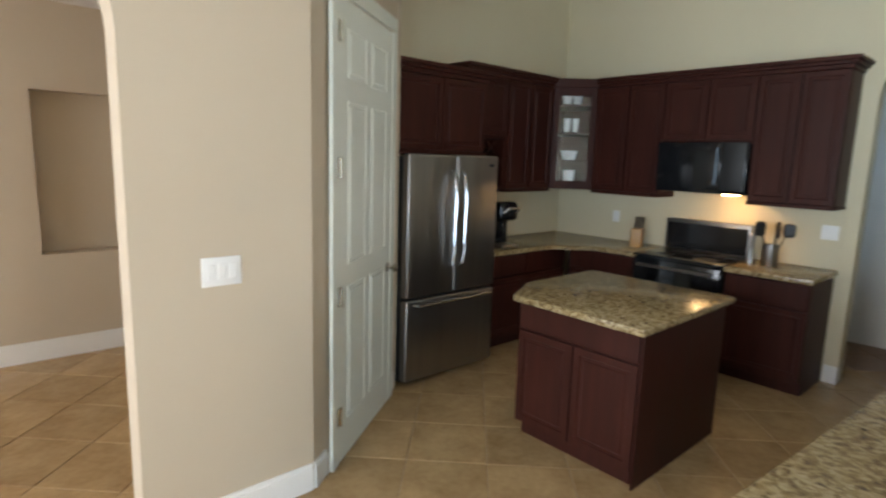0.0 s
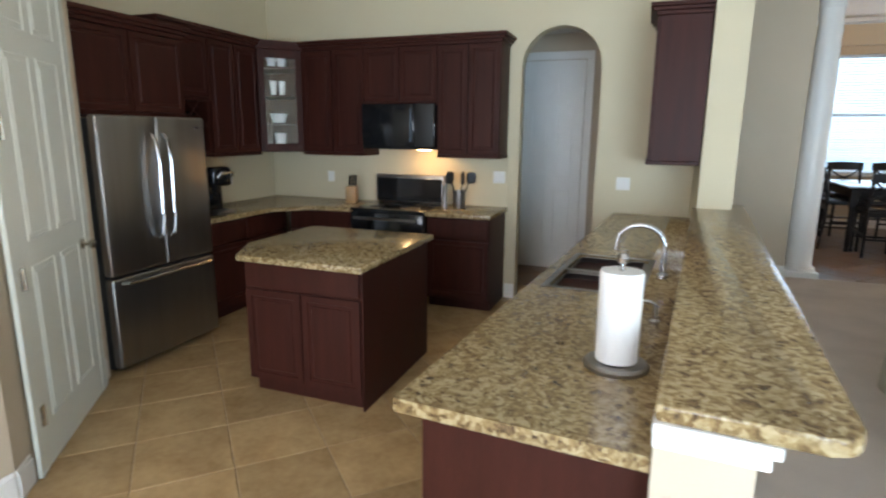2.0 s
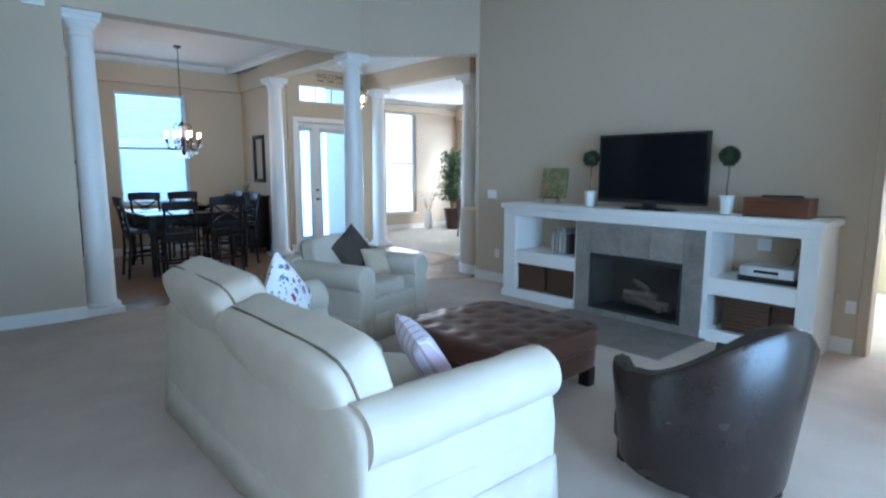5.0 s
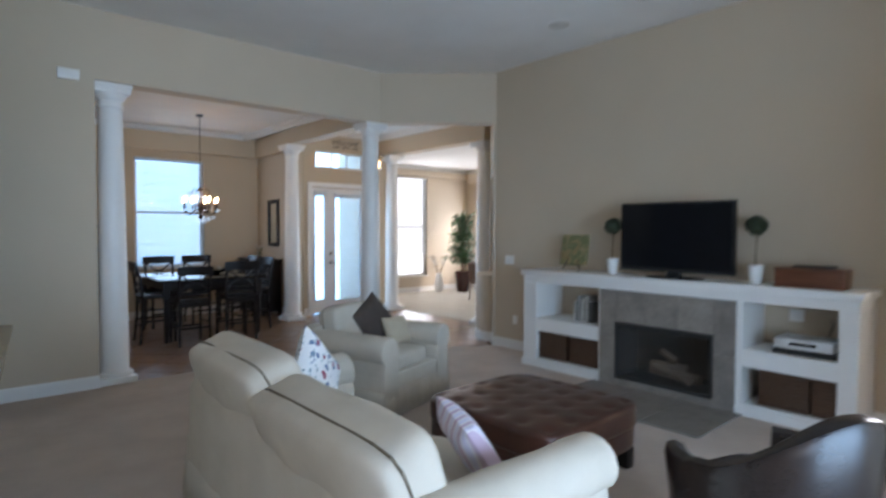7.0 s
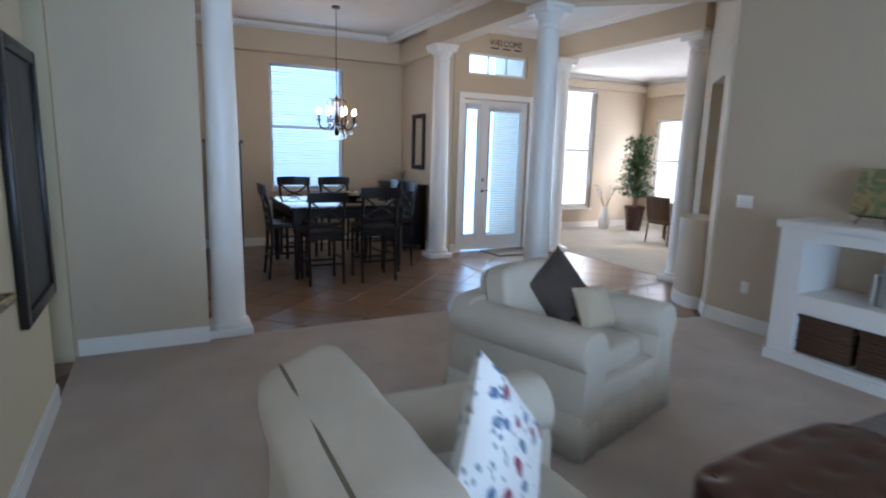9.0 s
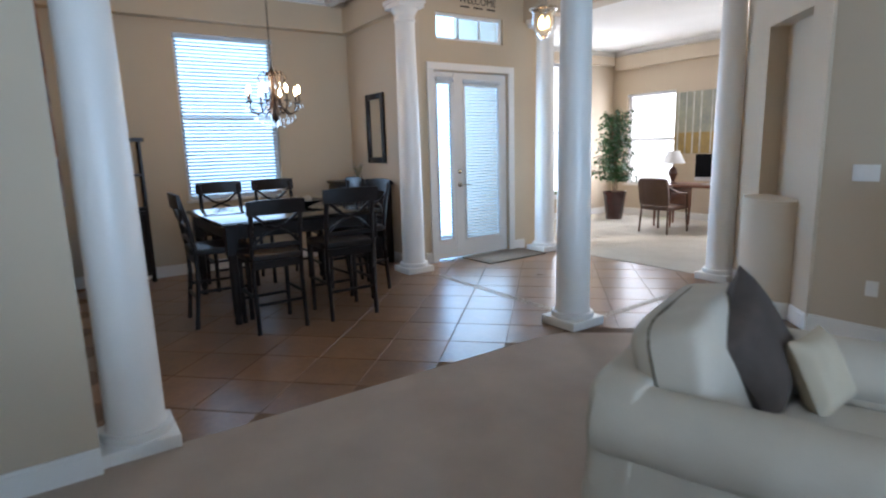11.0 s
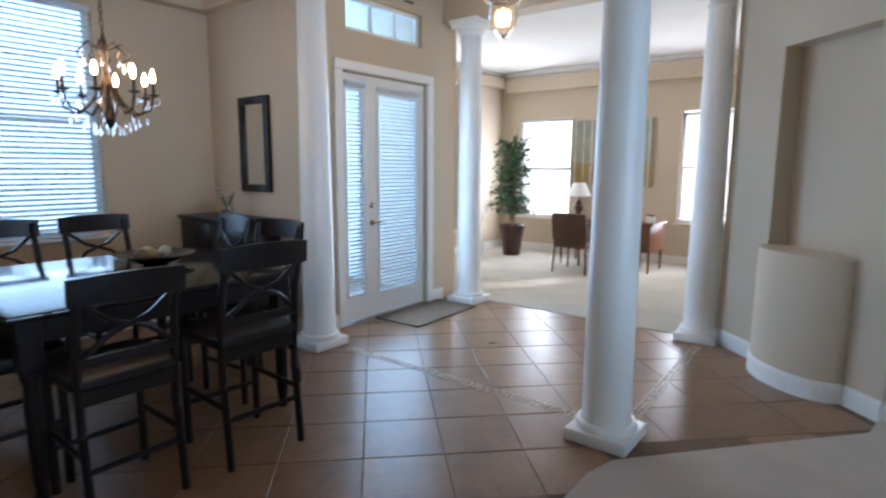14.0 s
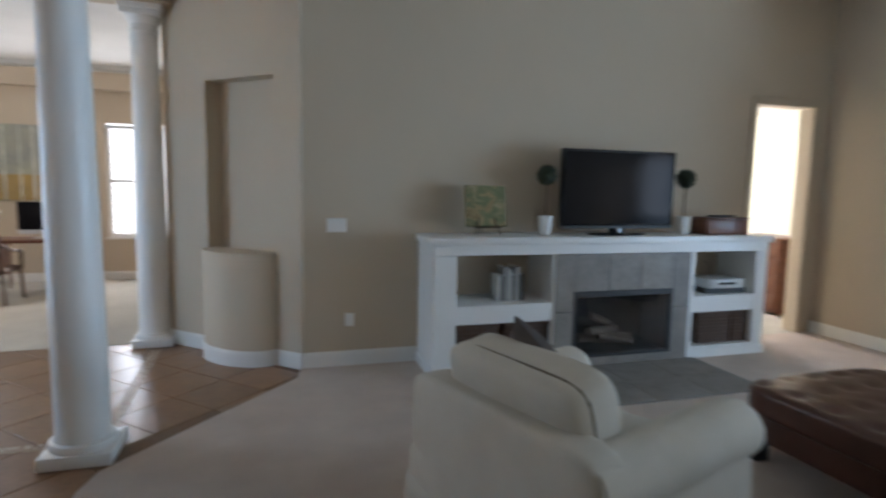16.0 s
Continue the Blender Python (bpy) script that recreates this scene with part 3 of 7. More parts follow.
def slats(parent, w, h, pitch=0.045, tilt=28, depth=0.045, low=0.0, m=None):
    """Single slats in the x-z plane of m, hanging down from z = h to z = low."""
    b = B()
    box(b, -w / 2, w / 2, -depth / 2, depth / 2, -0.0014, 0.0014)
    me = bpy.data.meshes.new("slat")
    b.to_mesh(me)
    b.free()
    me.materials.append(M["blind"])
    for k in range(int((h - low) / pitch)):
        o = new("slat", me)
        o.parent = parent
        o.matrix_basis = (m or Matrix()) @ Matrix.Translation((0, 0, h - pitch * (k + 0.5))) @ Matrix.Rotation(radians(tilt + 3 * math.sin(k * 1.7)), 4, "X")


def window(name, m, w, h, label, tilt, slat_mat="blind", mullion=True, low=0.0):
    """A framed window about its lower middle; the room lies towards -y of m."""
    t = tagged(new(name), label, "window", kind="structure")
    t.matrix_basis = m
    b = B()
    for x0, x1, z0, z1 in ((-w / 2, -w / 2 + 0.05, 0, h), (w / 2 - 0.05, w / 2, 0, h), (-w / 2 + 0.05, w / 2 - 0.05, 0, 0.05), (-w / 2 + 0.05, w / 2 - 0.05, h - 0.05, h)):
        box(b, x0, x1, 0.09, 0.14, z0, z1)
    if mullion:
        box(b, -w / 2 + 0.05, w / 2 - 0.05, 0.095, 0.135, h * 0.5 - 0.02, h * 0.5 + 0.02)
    part("window_frame", b, M["trim"], t)
    b = B()
    box(b, -w / 2 + 0.05, w / 2 - 0.05, 0.108, 0.114, 0.05, h - 0.05)
    pane = part("pane", b, M["glass"], t)
    pane.visible_shadow = False
    b = B()
    box(b, -w / 2 - 0.03, w / 2 + 0.03, -0.03, 0.09, -0.03, -0.002, 0.006)
    part("window_sill", b, M["trim"], t)
    b = B()
    box(b, -w / 2 + 0.01, w / 2 - 0.01, 0.0, 0.055, h - 0.06, h - 0.004, 0.004)
    part("headrail", b, M["blind"], t)
    b = B()
    for sx in (-0.33, 0.33):
        box(b, sx * w - 0.002, sx * w + 0.002, 0.004, 0.007, 0.02 + low, h - 0.07)
    part("ladder_cord", b, M["blind"], t)
    b = B()
    box(b, -w / 2 + 0.015, w / 2 - 0.015, 0.012, 0.048, low + 0.004, low + 0.022, 0.003, 1)
    part("bottom_rail", b, M["blind"], t)
    slats(t, w - 0.03, h - 0.08, tilt=tilt, low=low + 0.02, m=Matrix.Translation((0, 0.03, 0)))
    return t


window("window_dining", pose(12.95, -2.78, 0.95, 0, 0, -90), 1.24, 2.07, "tall window with white slatted blinds", 30)
backdrop("backdrop_dining", pose(14.6, -2.84, 2.2, 0, 0, 90), 4.5, 5.0, "day_glow", "bright bluish daylight outside the dining window")
window("window_study_back", pose(12.365, -10.9, 0.65, 0, 0, 180), 1.13, 1.86, "sunny study window with white blinds", 24)
window("window_study_back_2", pose(9.365, -10.9, 0.7, 0, 0, 180), 1.03, 1.80, "sunny study window with white blinds", 26)
backdrop("backdrop_study", pose(11.0, -20.0, 2.2), 34.0, 5.2, "sun_glow", "sunlit haze outside the study windows")
window("window_study_side", pose(13.3, -8.92, 0.45, 0, 0, -90), 1.0, 2.65, "tall sunny study window with raised white blinds", 35, low=0.5)
backdrop("backdrop_side", pose(22.0, -12.5, 2.8, 0, 0, 90), 14.0, 6.4, "sun_glow", "sunlit haze outside the tall study window")
backdrop("backdrop_porch", pose(13.25, -5.68, 2.1, 0, 0, 90), 2.1, 4.6, "porch_glow", "bright daylight of the entrance porch")
backdrop("backdrop_west", pose(-4.5, 0.2, 1.5, 0, 0, 90), 12.0, 5.0, "day_glow", "bluish daylight of the garden")
backdrop("backdrop_bedroom", pose(1.9, -10.5, 1.5), 4.0, 3.0, "sun_glow", "sunlit haze outside the bedroom")

# sliding glass doors behind the starting point
t = tagged(new("window_slider"), "white framed sliding glass doors to the garden", "window", kind="structure")
b = B()
for yy in (-3.85, -2.42, -0.99, 0.44):
    box(b, -2.0, -1.94, yy, yy + 0.06, 0.0, 2.45)
box(b, -2.0, -1.94, -3.79, 0.44, 2.39, 2.45)
box(b, -2.0, -1.94, -3.79, 0.44, 0, 0.06)
part("window_frame", b, M["trim"], t)

# ---- kitchen ----
UP_LOW, UP_TOP = 1.42, 2.40


def sink_in(b, face, rail, drop, rim=0.0, lift=0.0):
    """Recesses the middle of a face by drop, and raises a field within it by lift."""
    bmesh.ops.inset_region(b, faces=[face], thickness=rail, depth=0)
    bmesh.ops.inset_region(b, faces=[face], thickness=0.007, depth=-drop)
    if lift:
        bmesh.ops.inset_region(b, faces=[face], thickness=rim, depth=0)
        bmesh.ops.inset_region(b, faces=[face], thickness=0.008, depth=lift)


def panel_door(b, w, h, m, rail=0.055, depth=0.02):
    """A raised-panel cabinet door in one piece, lower left at the origin, facing -y."""
    own = bmesh.new()
    box(own, 0, w, -depth, 0, 0, h)
    bmesh.ops.recalc_face_normals(own, faces=own.faces)
    front = min(own.faces, key=lambda f: f.calc_center_median().y)
    sink_in(own, front, rail, 0.009, 0.025, 0.006)
    made = {v: b.verts.new(m @ v.co) for v in own.verts}
    for f in own.faces:
        b.faces.new([made[v] for v in f.verts])
    own.free()


def cabinet(name, m, w, d, z0, z1, label, rows, group, toe=0.0):
    """A cabinet facing -y of m, back at y = 0 of m, left at x = 0. rows: (height from, to, number of doors)."""
    t = thing(name, label, "cabinet", m, group)
    b = B()
    box(b, 0.001, w - 0.001, -d + 0.021, -0.002, z0 + toe, z1, 0.002, 1)
    if toe:
        box(b, 0.001, w - 0.001, -d + 0.09, -0.002, z0, z0 + toe)
    part("body", b, M["cherry"], t)
    for lo, hi, n in rows:
        for k in range(n):
            b = B()
            dw = w / n
            if hi - lo < 0.25:
                box(b, 0.008, dw - 0.008, -0.02, 0, 0.006, hi - lo - 0.006, 0.004, 1)
                part("drawer_front", b, M["cherry"], t).location = (dw * k, -d + 0.02, lo)
            else:
                panel_door(b, dw - 0.012, hi - lo - 0.01, Matrix())
                part("door", b, M["cherry"], t).location = (dw * k + 0.006, -d + 0.02, lo + 0.005)
    return t


RW = -90  # cabinets on the range wall face -x
def on_range(y):
    """A pose on the range wall whose left end lies at y."""
    return pose(6.245, y, 0, 0, 0, -90)


def crown(b, w, d, z, left=True, right=True):
    for k, (o, h0, h1) in enumerate(((0.012, 0, 0.03), (0.035, 0.03, 0.055), (0.055, 0.055, 0.085))):
        box(b, -(o if left else 0), w + (o if right else 0), -d - o, -0.002, z + h0, z + h1, 0.003, 1)


def uppers(m, w, n, label, d=0.33, z0=UP_LOW, z1=UP_TOP, right=False, left=False):
    t = cabinet("upper_cabinet", m, w, d, z0, z1, label, [(z0, z1, n)], "kitchen wall cabinets")
    b = B()
    crown(b, w, d, z1, left, right)
    part("crown_moulding", b, M["cherry"], t)
    b = B()
    box(b, 0, w + (0.006 if right else 0), -d - 0.006, -0.004, z0 - 0.03, z0 - 0.001, 0.004, 1)
    part("light_rail", b, M["cherry"], t)
    return t


uppers(on_range(2.66), 0.60, 2, "dark cherry wall cabinet at the end of the range wall", right=True)
t = uppers(on_range(3.42), 0.76, 2, "short dark cherry wall cabinet over the microwave", z0=1.90)
uppers(on_range(4.12), 0.70, 2, "dark cherry wall cabinet beside the corner cabinet")

# corner cabinet with a glass door
t = thing("corner_cabinet", "dark cherry corner cabinet with a glass door and dishes", "cabinet", pose(6.245, 4.745, 0), "kitchen wall cabinets")
corner = [(-0.002, -0.002), (-0.625, -0.002), (-0.625, -0.33), (-0.33, -0.625), (-0.002, -0.625)]
b = B()
outer = [(-0.625, -0.33), (-0.33, -0.625)]
prism(b, corner, UP_LOW, UP_LOW + 0.02)
prism(b, corner, UP_TOP - 0.02, UP_TOP)
slant(b, (-0.625, -0.002), (-0.002, -0.002), -0.015, UP_LOW + 0.02, UP_TOP - 0.02)
slant(b, (-0.002, -0.02), (-0.002, -0.625), -0.015, UP_LOW + 0.02, UP_TOP - 0.02)
slant(b, (-0.625, -0.33), (-0.625, -0.02), -0.015, UP_LOW + 0.02, UP_TOP - 0.02)
slant(b, (-0.02, -0.625), (-0.33, -0.625), -0.015, UP_LOW + 0.02, UP_TOP - 0.02)
for zz in (1.69, 1.96, 2.23):
    prism(b, [(p * 0.96 - 0.01, q * 0.96 - 0.01) for p, q in corner], zz, zz + 0.015)
part("body", b, M["cherry"], t)
dw = math.hypot(0.295, 0.295)
dm = pose(-0.625, -0.33, 0, 0, 0, -45)
b = B()
for x0, x1, z0, z1 in ((0, 0.06, UP_LOW, UP_TOP), (dw - 0.06, dw, UP_LOW, UP_TOP), (0.06, dw - 0.06, UP_LOW, UP_LOW + 0.08), (0.06, dw - 0.06, UP_TOP - 0.08, UP_TOP)):
    box(b, x0, x1, -0.022, -0.001, z0, z1, 0.003, 1, m=dm)
dr = part("door", b, M["cherry"], t)
b = B()
box(b, 0.055, dw - 0.055, -0.012, -0.008, UP_LOW + 0.075, UP_TOP - 0.075, m=dm)
g = part("glass", b, M["glass"], dr)
g.visible_shadow = False
b = B()
box(b, -0.02, dw + 0.02, -0.03, -0.001, UP_TOP, UP_TOP + 0.085, 0.006, 1, m=dm)
part("crown_moulding", b, M["cherry"], t)
for k, (dx, dy, zz, r, h) in enumerate(((-0.33, -0.40, 2.246, 0.05, 0.09), (-0.40, -0.33, 2.246, 0.05, 0.09), (-0.36, -0.36, 1.706, 0.085, 0.09), (-0.34, -0.40, 1.976, 0.035, 0.14), (-0.40, -0.34, 1.976, 0.035, 0.14), (-0.36, -0.37, 1.442, 0.06, 0.16))):
    b = B()
    lathe(b, [(r * 0.6, 0), (r * 0.75, 0.01), (r, h), (r * 0.92, h), (r * 0.66, 0.015)], n=16)
    ob = solid("cup", b, M["ceramic"], "white cup on a shelf of the corner cabinet", "cup", group="dishes in the corner cabinet")
    ob.location = (6.245 + dx, 4.745 + dy, zz)

# cabinets on the fridge wall
uppers(pose(4.96, 4.745, 0), 0.66, 2, "dark cherry wall cabinet beside the corner cabinet")
uppers(pose(4.40, 4.745, 0), 0.56, 1, "dark cherry wall cabinet over the wine rack", z0=1.90)
uppers(pose(3.462, 4.745, 0), 0.93, 2, "deep dark cherry cabinet over the fridge", d=0.60, z0=1.74, z1=2.28, right=True)
# wine rack below the short cabinet
t = thing("wine_rack", "dark wooden lattice wine rack with bottles", "wine rack", pose(4.41, 4.745, 0))
b = B()
box(b, 0, 0.54, -0.32, -0.004, 1.42, 1.44)
box(b, 0, 0.02, -0.32, -0.004, 1.44, 1.89)
box(b, 0.52, 0.54, -0.32, -0.004, 1.44, 1.89)
part("body", b, M["cherry"], t)
for k in range(-2, 5):
    for s in (-1, 1):
        b = B()
        c0, c1 = 0.25 * k + 0.02, 0.25 * k + 0.02 + 0.45
        p0, p1 = max(c0, 0.02), min(c1, 0.52)
        if p1 - p0 < 0.06:
            continue
        z = lambda x: 1.44 + (x - c0) if s > 0 else 1.89 - (x - c0)
        rod(b, (p0, -0.30, z(p0)), (p1, -0.30, z(p1)), 0.008, 6)
        part("lattice_bar", b, M["cherry"], t)
for k, (bx, bz) in enumerate(((0.15, 1.53), (0.27, 1.65), (0.39, 1.53), (0.15, 1.76), (0.39, 1.76))):
    b = B()
    lathe(b, [(0.034, 0), (0.036, 0.01), (0.036, 0.17), (0.014, 0.22), (0.014, 0.28)], n=14)
    ob = solid("wine_bottle", b, M["gloss_black"], "dark wine bottle lying in the rack", "bottle", group="bottles in the wine rack")
    ob.matrix_basis = pose(4.41 + bx, 4.72, bz, 90, 0, 0)

# base cabinets and counter
cabinet("base_cabinet", on_range(2.66), 0.60, 0.60, 0, 0.87, "dark cherry base cabinet with drawer and door", [(0.12, 0.66, 1), (0.67, 0.86, 1)], "kitchen base cabinets", 0.10)
cabinet("base_cabinet", on_range(4.14), 0.70, 0.60, 0, 0.87, "dark cherry base cabinet between range and corner", [(0.12, 0.66, 1), (0.67, 0.86, 1)], "kitchen base cabinets", 0.10)
cabinet("base_cabinet", pose(4.40, 4.745, 0), 1.21, 0.60, 0, 0.87, "dark cherry base cabinet beside the fridge", [(0.12, 0.66, 2), (0.67, 0.86, 2)], "kitchen base cabinets", 0.10)


def slab(name, pts, z0, z1, label):
    b = B()
    prism(b, pts, z0, z1)
    bmesh.ops.bevel(b, geom=[e for e in b.edges], offset=0.008, segments=2, profile=0.5, affect="EDGES")
    return solid(name, b, M["granite"], label, "countertop")


slab("countertop", [(5.60, 2.04), (6.245, 2.04), (6.245, 2.655), (5.60, 2.655)], 0.871, 0.911, "speckled brown granite countertop beside the range")
slab("countertop", [(4.39, 4.10), (5.30, 4.10), (5.60, 3.80), (5.60, 3.425), (6.245, 3.425), (6.245, 4.745), (4.39, 4.745)], 0.871, 0.911, "speckled brown granite corner countertop")
b = B()
box(b, 6.238, 6.2485, 2.04, 4.73, 0.912, 1.39)
box(b, 4.40, 6.238, 4.738, 4.7485, 0.912, 1.39)
structure("backsplash", b, M["cream"], "smooth backsplash in the wall paint lightened to a lit cream", "backsplash")

# range
t = thing("range", "black and steel electric range with a back panel", "stove", pose(6.24, 3.415, 0, 0, 0, -90))
b = B()
box(b, 0.002, 0.748, -0.62, -0.02, 0.10, 0.90, 0.004, 1)
part("body", b, M["gloss_black"], t)
b = B()
box(b, 0.0, 0.75, -0.66, -0.02, 0.902, 0.918, 0.005)
part("cooktop", b, M["gloss_black"], t, "black glass cooktop")
for bx, by, br in ((0.2, -0.2, 0.09), (0.55, -0.2, 0.075), (0.2, -0.48, 0.075), (0.55, -0.48, 0.10)):
    b = B()
    lathe(b, [(br, 0.918), (br, 0.9186)], (bx, by, 0), 24)
    part("burner", b, M["matt_black"], t)
b = B()
box(b, 0.002, 0.748, -0.10, -0.02, 0.92, 1.20, 0.01)
part("back_panel", b, M["steel"], t, "steel framed control panel")
b = B()
box(b, 0.022, 0.728, -0.106, -0.10, 0.935, 1.165, 0.004, 1)
part("display", b, M["gloss_black"], t)
b = B()
box(b, 0.01, 0.74, -0.655, -0.622, 0.30, 0.88, 0.006)
part("oven_door", b, M["gloss_black"], t)
b = B()
rod(b, (0.06, -0.70, 0.83), (0.69, -0.70, 0.83), 0.013)
for hx in (0.08, 0.67):
    rod(b, (hx, -0.70, 0.83), (hx, -0.655, 0.83), 0.009)
part("handle", b, M["steel"], t)
b = B()
box(b, 0.01, 0.74, -0.65, -0.622, 0.11, 0.28, 0.006)
part("drawer_front", b, M["steel"], t)
# microwave
t = thing("microwave", "black microwave hood hung over the range", "microwave", pose(6.24, 3.415, 0, 0, 0, -90))
b = B()
box(b, 0.002, 0.748, -0.38, -0.005, 1.46, 1.885, 0.006)
part("body", b, M["gloss_black"], t)
b = B()
box(b, 0.01, 0.55, -0.40, -0.382, 1.49, 1.88, 0.006)
part("door", b, M["gloss_black"], t)
b = B()
box(b, 0.56, 0.74, -0.398, -0.382, 1.49, 1.88, 0.005)
part("control_panel", b, M["matt_black"], t)
b = B()
rod(b, (0.53, -0.43, 1.53), (0.53, -0.43, 1.84), 0.010)
part("handle", b, M["gloss_black"], t)
b = B()
box(b, 0.55, 0.66, -0.30, -0.20, 1.452, 1.459)
part("lamp", b, M["warm_glow"], t, "small warm hood lamp")
bulb("hood_lamp", (6.02, 2.82, 1.43), 1.4, (1.0, 0.6, 0.25), 0.03)

# fridge
t = thing("refrigerator", "stainless steel french-door fridge with bottom freezer", "fridge", pose(3.466, 4.70, 0))
b = B()
box(b, 0.01, 0.90, -0.66, -0.02, 0.03, 1.69, 0.008)
part("body", b, M["matt_black"], t)
for x0, x1 in ((0.0, 0.452), (0.458, 0.91)):
    b = B()
    box(b, x0, x1, -0.735, -0.662, 0.68, 1.71, 0.018, 3)
    part("door", b, M["steel"], t)
b = B()
box(b, 0.0, 0.91, -0.735, -0.662, 0.05, 0.665, 0.018, 3)
part("freezer_drawer", b, M["steel"], t)
for hx in (0.405, 0.505):
    b = B()
    tube(b, [(hx, -0.735, 0.88), (hx, -0.775, 0.91), (hx, -0.79, 1.05), (hx, -0.79, 1.40), (hx, -0.775, 1.56), (hx, -0.735, 1.59)], 0.013)
    part("handle", b, M["chrome"], t)
b = B()
tube(b, [(0.07, -0.735, 0.63), (0.09, -0.775, 0.63), (0.3, -0.79, 0.635), (0.6, -0.79, 0.635), (0.82, -0.775, 0.63), (0.84, -0.735, 0.63)], 0.013)
part("handle", b, M["chrome"], t)
b = B()
box(b, 0.80, 0.85, -0.738, -0.734, 1.63, 1.645)
part("badge", b, M["chrome"], t)

# island
t = thing("island", "dark cherry kitchen island with two doors and a drawer", "kitchen island", pose(3.61, 2.25, 0))
base = [(0.02, 0.0), (0.99, 0.0), (0.99, 0.90), (0.20, 0.90), (0.02, 0.80)]
b = B()
prism(b, base, 0.09, 0.858)
prism(b, [(0.05, 0.03), (0.96, 0.03), (0.96, 0.87), (0.23, 0.87), (0.06, 0.78)], 0.0, 0.09)
part("body", b, M["cherry"], t)
fm = Matrix.Translation((0.02, 0.80, 0)) @ Matrix.Rotation(radians(-90), 4, "Z")
b = B()
box(b, 0.01, 0.79, -0.02, 0, 0.69, 0.85, 0.004, 1, m=fm)
part("drawer_front", b, M["cherry"], t)
for k in range(2):
    b = B()
    panel_door(b, 0.385, 0.575, fm @ Matrix.Translation((0.01 + 0.395 * k, 0, 0.10)))
    part("door", b, M["cherry"], t)
b = B()
box(b, 0.0, 0.996, -0.012, -0.001, 0.0, 0.858, 0.003, 1)
part("end_panel", b, M["cherry"], t)
b = B()
prism(b, [(-0.09, -0.05), (1.03, -0.05), (1.03, 0.97), (0.27, 0.97), (-0.06, 0.80)], 0.859, 0.898)
bmesh.ops.bevel(b, geom=list(b.edges), offset=0.008, segments=2, profile=0.5, affect="EDGES")
part("countertop", b, M["granite"], t, "green-gold speckled granite top with a clipped corner")

# peninsula: sink counter, half wall and raised bar, slightly turned
PEN = pose(2.05, 0.74, 0, 0, 0, -4.9)
t = thing("peninsula_cabinet", "dark cherry sink cabinet of the peninsula", "cabinet", PEN)
b = B()
box(b, 0.16, 4.05, 0.02, 0.58, 0.0, 0.869, 0.003, 1)
part("body", b, M["cherry"], t)
b = B()
box(b, 0.145, 0.159, 0.0, 0.60, 0.0, 0.869, 0.003, 1)
part("end_panel", b, M["cherry"], t)
b = B()
SX0, SX1, SY0, SY1 = 1.40, 2.18, 0.17, 0.58
us, vs_ = (0.09, SX0, SX1, 4.16), (0.003, SY0, SY1, 0.66)
cells = [(i, j) for i in range(3) for j in range(3) if (i, j) != (1, 1)]
for i, j in cells:
    box(b, us[i], us[i + 1], vs_[j], vs_[j + 1], 0.871, 0.911)
bmesh.ops.remove_doubles(b, verts=b.verts, dist=1e-5)
ob = solid("sink_counter", b, M["granite"], "speckled brown granite sink countertop", "countertop", PEN)
t = thing("sink", "stainless steel double bowl sink set in granite", "sink", PEN)
for x0, x1 in ((SX0, SX0 + 0.36), (SX0 + 0.38, SX1)):
    b = B()
    got = box(b, x0, x1, SY0, SY1, 0.71, 0.912, 0.05, 4)
    bmesh.ops.delete(b, geom=[f for f in b.faces if f.calc_center_median().z > 0.905], context="FACES")
    bowl = part("bowl", b, M["steel"], t)
    md = bowl.modifiers.new("shell", "SOLIDIFY")
    md.thickness = 0.004
b = B()
for x0, x1, y0, y1 in ((SX0 - 0.02, SX1 + 0.02, SY0 - 0.02, SY0 + 0.012), (SX0 - 0.02, SX1 + 0.02, SY1 - 0.012, SY1 + 0.02), (SX0 - 0.02, SX0 + 0.012, SY0 + 0.012, SY1 - 0.012), (SX1 - 0.012, SX1 + 0.02, SY0 + 0.012, SY1 - 0.012), (SX0 + 0.348, SX0 + 0.392, SY0 + 0.012, SY1 - 0.012)):
    box(b, x0, x1, y0, y1, 0.9115, 0.916, 0.002, 1)
part("rim", b, M["steel"], t)
t = thing("faucet", "chrome gooseneck kitchen faucet behind the sink", "faucet", PEN @ pose(1.80, 0.09, 0.911))
b = B()
lathe(b, [(0.028, 0), (0.028, 0.02), (0.016, 0.03), (0.016, 0.10)], n=16)
part("base", b, M["chrome"], t)
b = B()
tube(b, [(0, 0, 0.09)] + [(0, 0.115 - 0.115 * math.cos(a), 0.16 + 0.10 * math.sin(a)) for a in [math.pi * k / 12 * 0.93 for k in range(13)]] + [(0, 0.232, 0.125)], 0.013, 10)
part("spout", b, M["chrome"], t)
b = B()
rod(b, (0.02, 0, 0.06), (0.09, 0, 0.10), 0.006)
part("lever", b, M["chrome"], t)
t = thing("soap_pump", "small chrome soap pump beside the faucet", "soap dispenser", PEN @ pose(1.05, 0.07, 0.911))
b = B()
lathe(b, [(0.02, 0), (0.02, 0.012), (0.011, 0.02), (0.011, 0.07)], n=14)
part("base", b, M["chrome"], t)
b = B()
tube(b, [(0, 0, 0.07), (0, 0.02, 0.085), (0, 0.07, 0.08)], 0.006)
part("nozzle", b, M["chrome"], t)

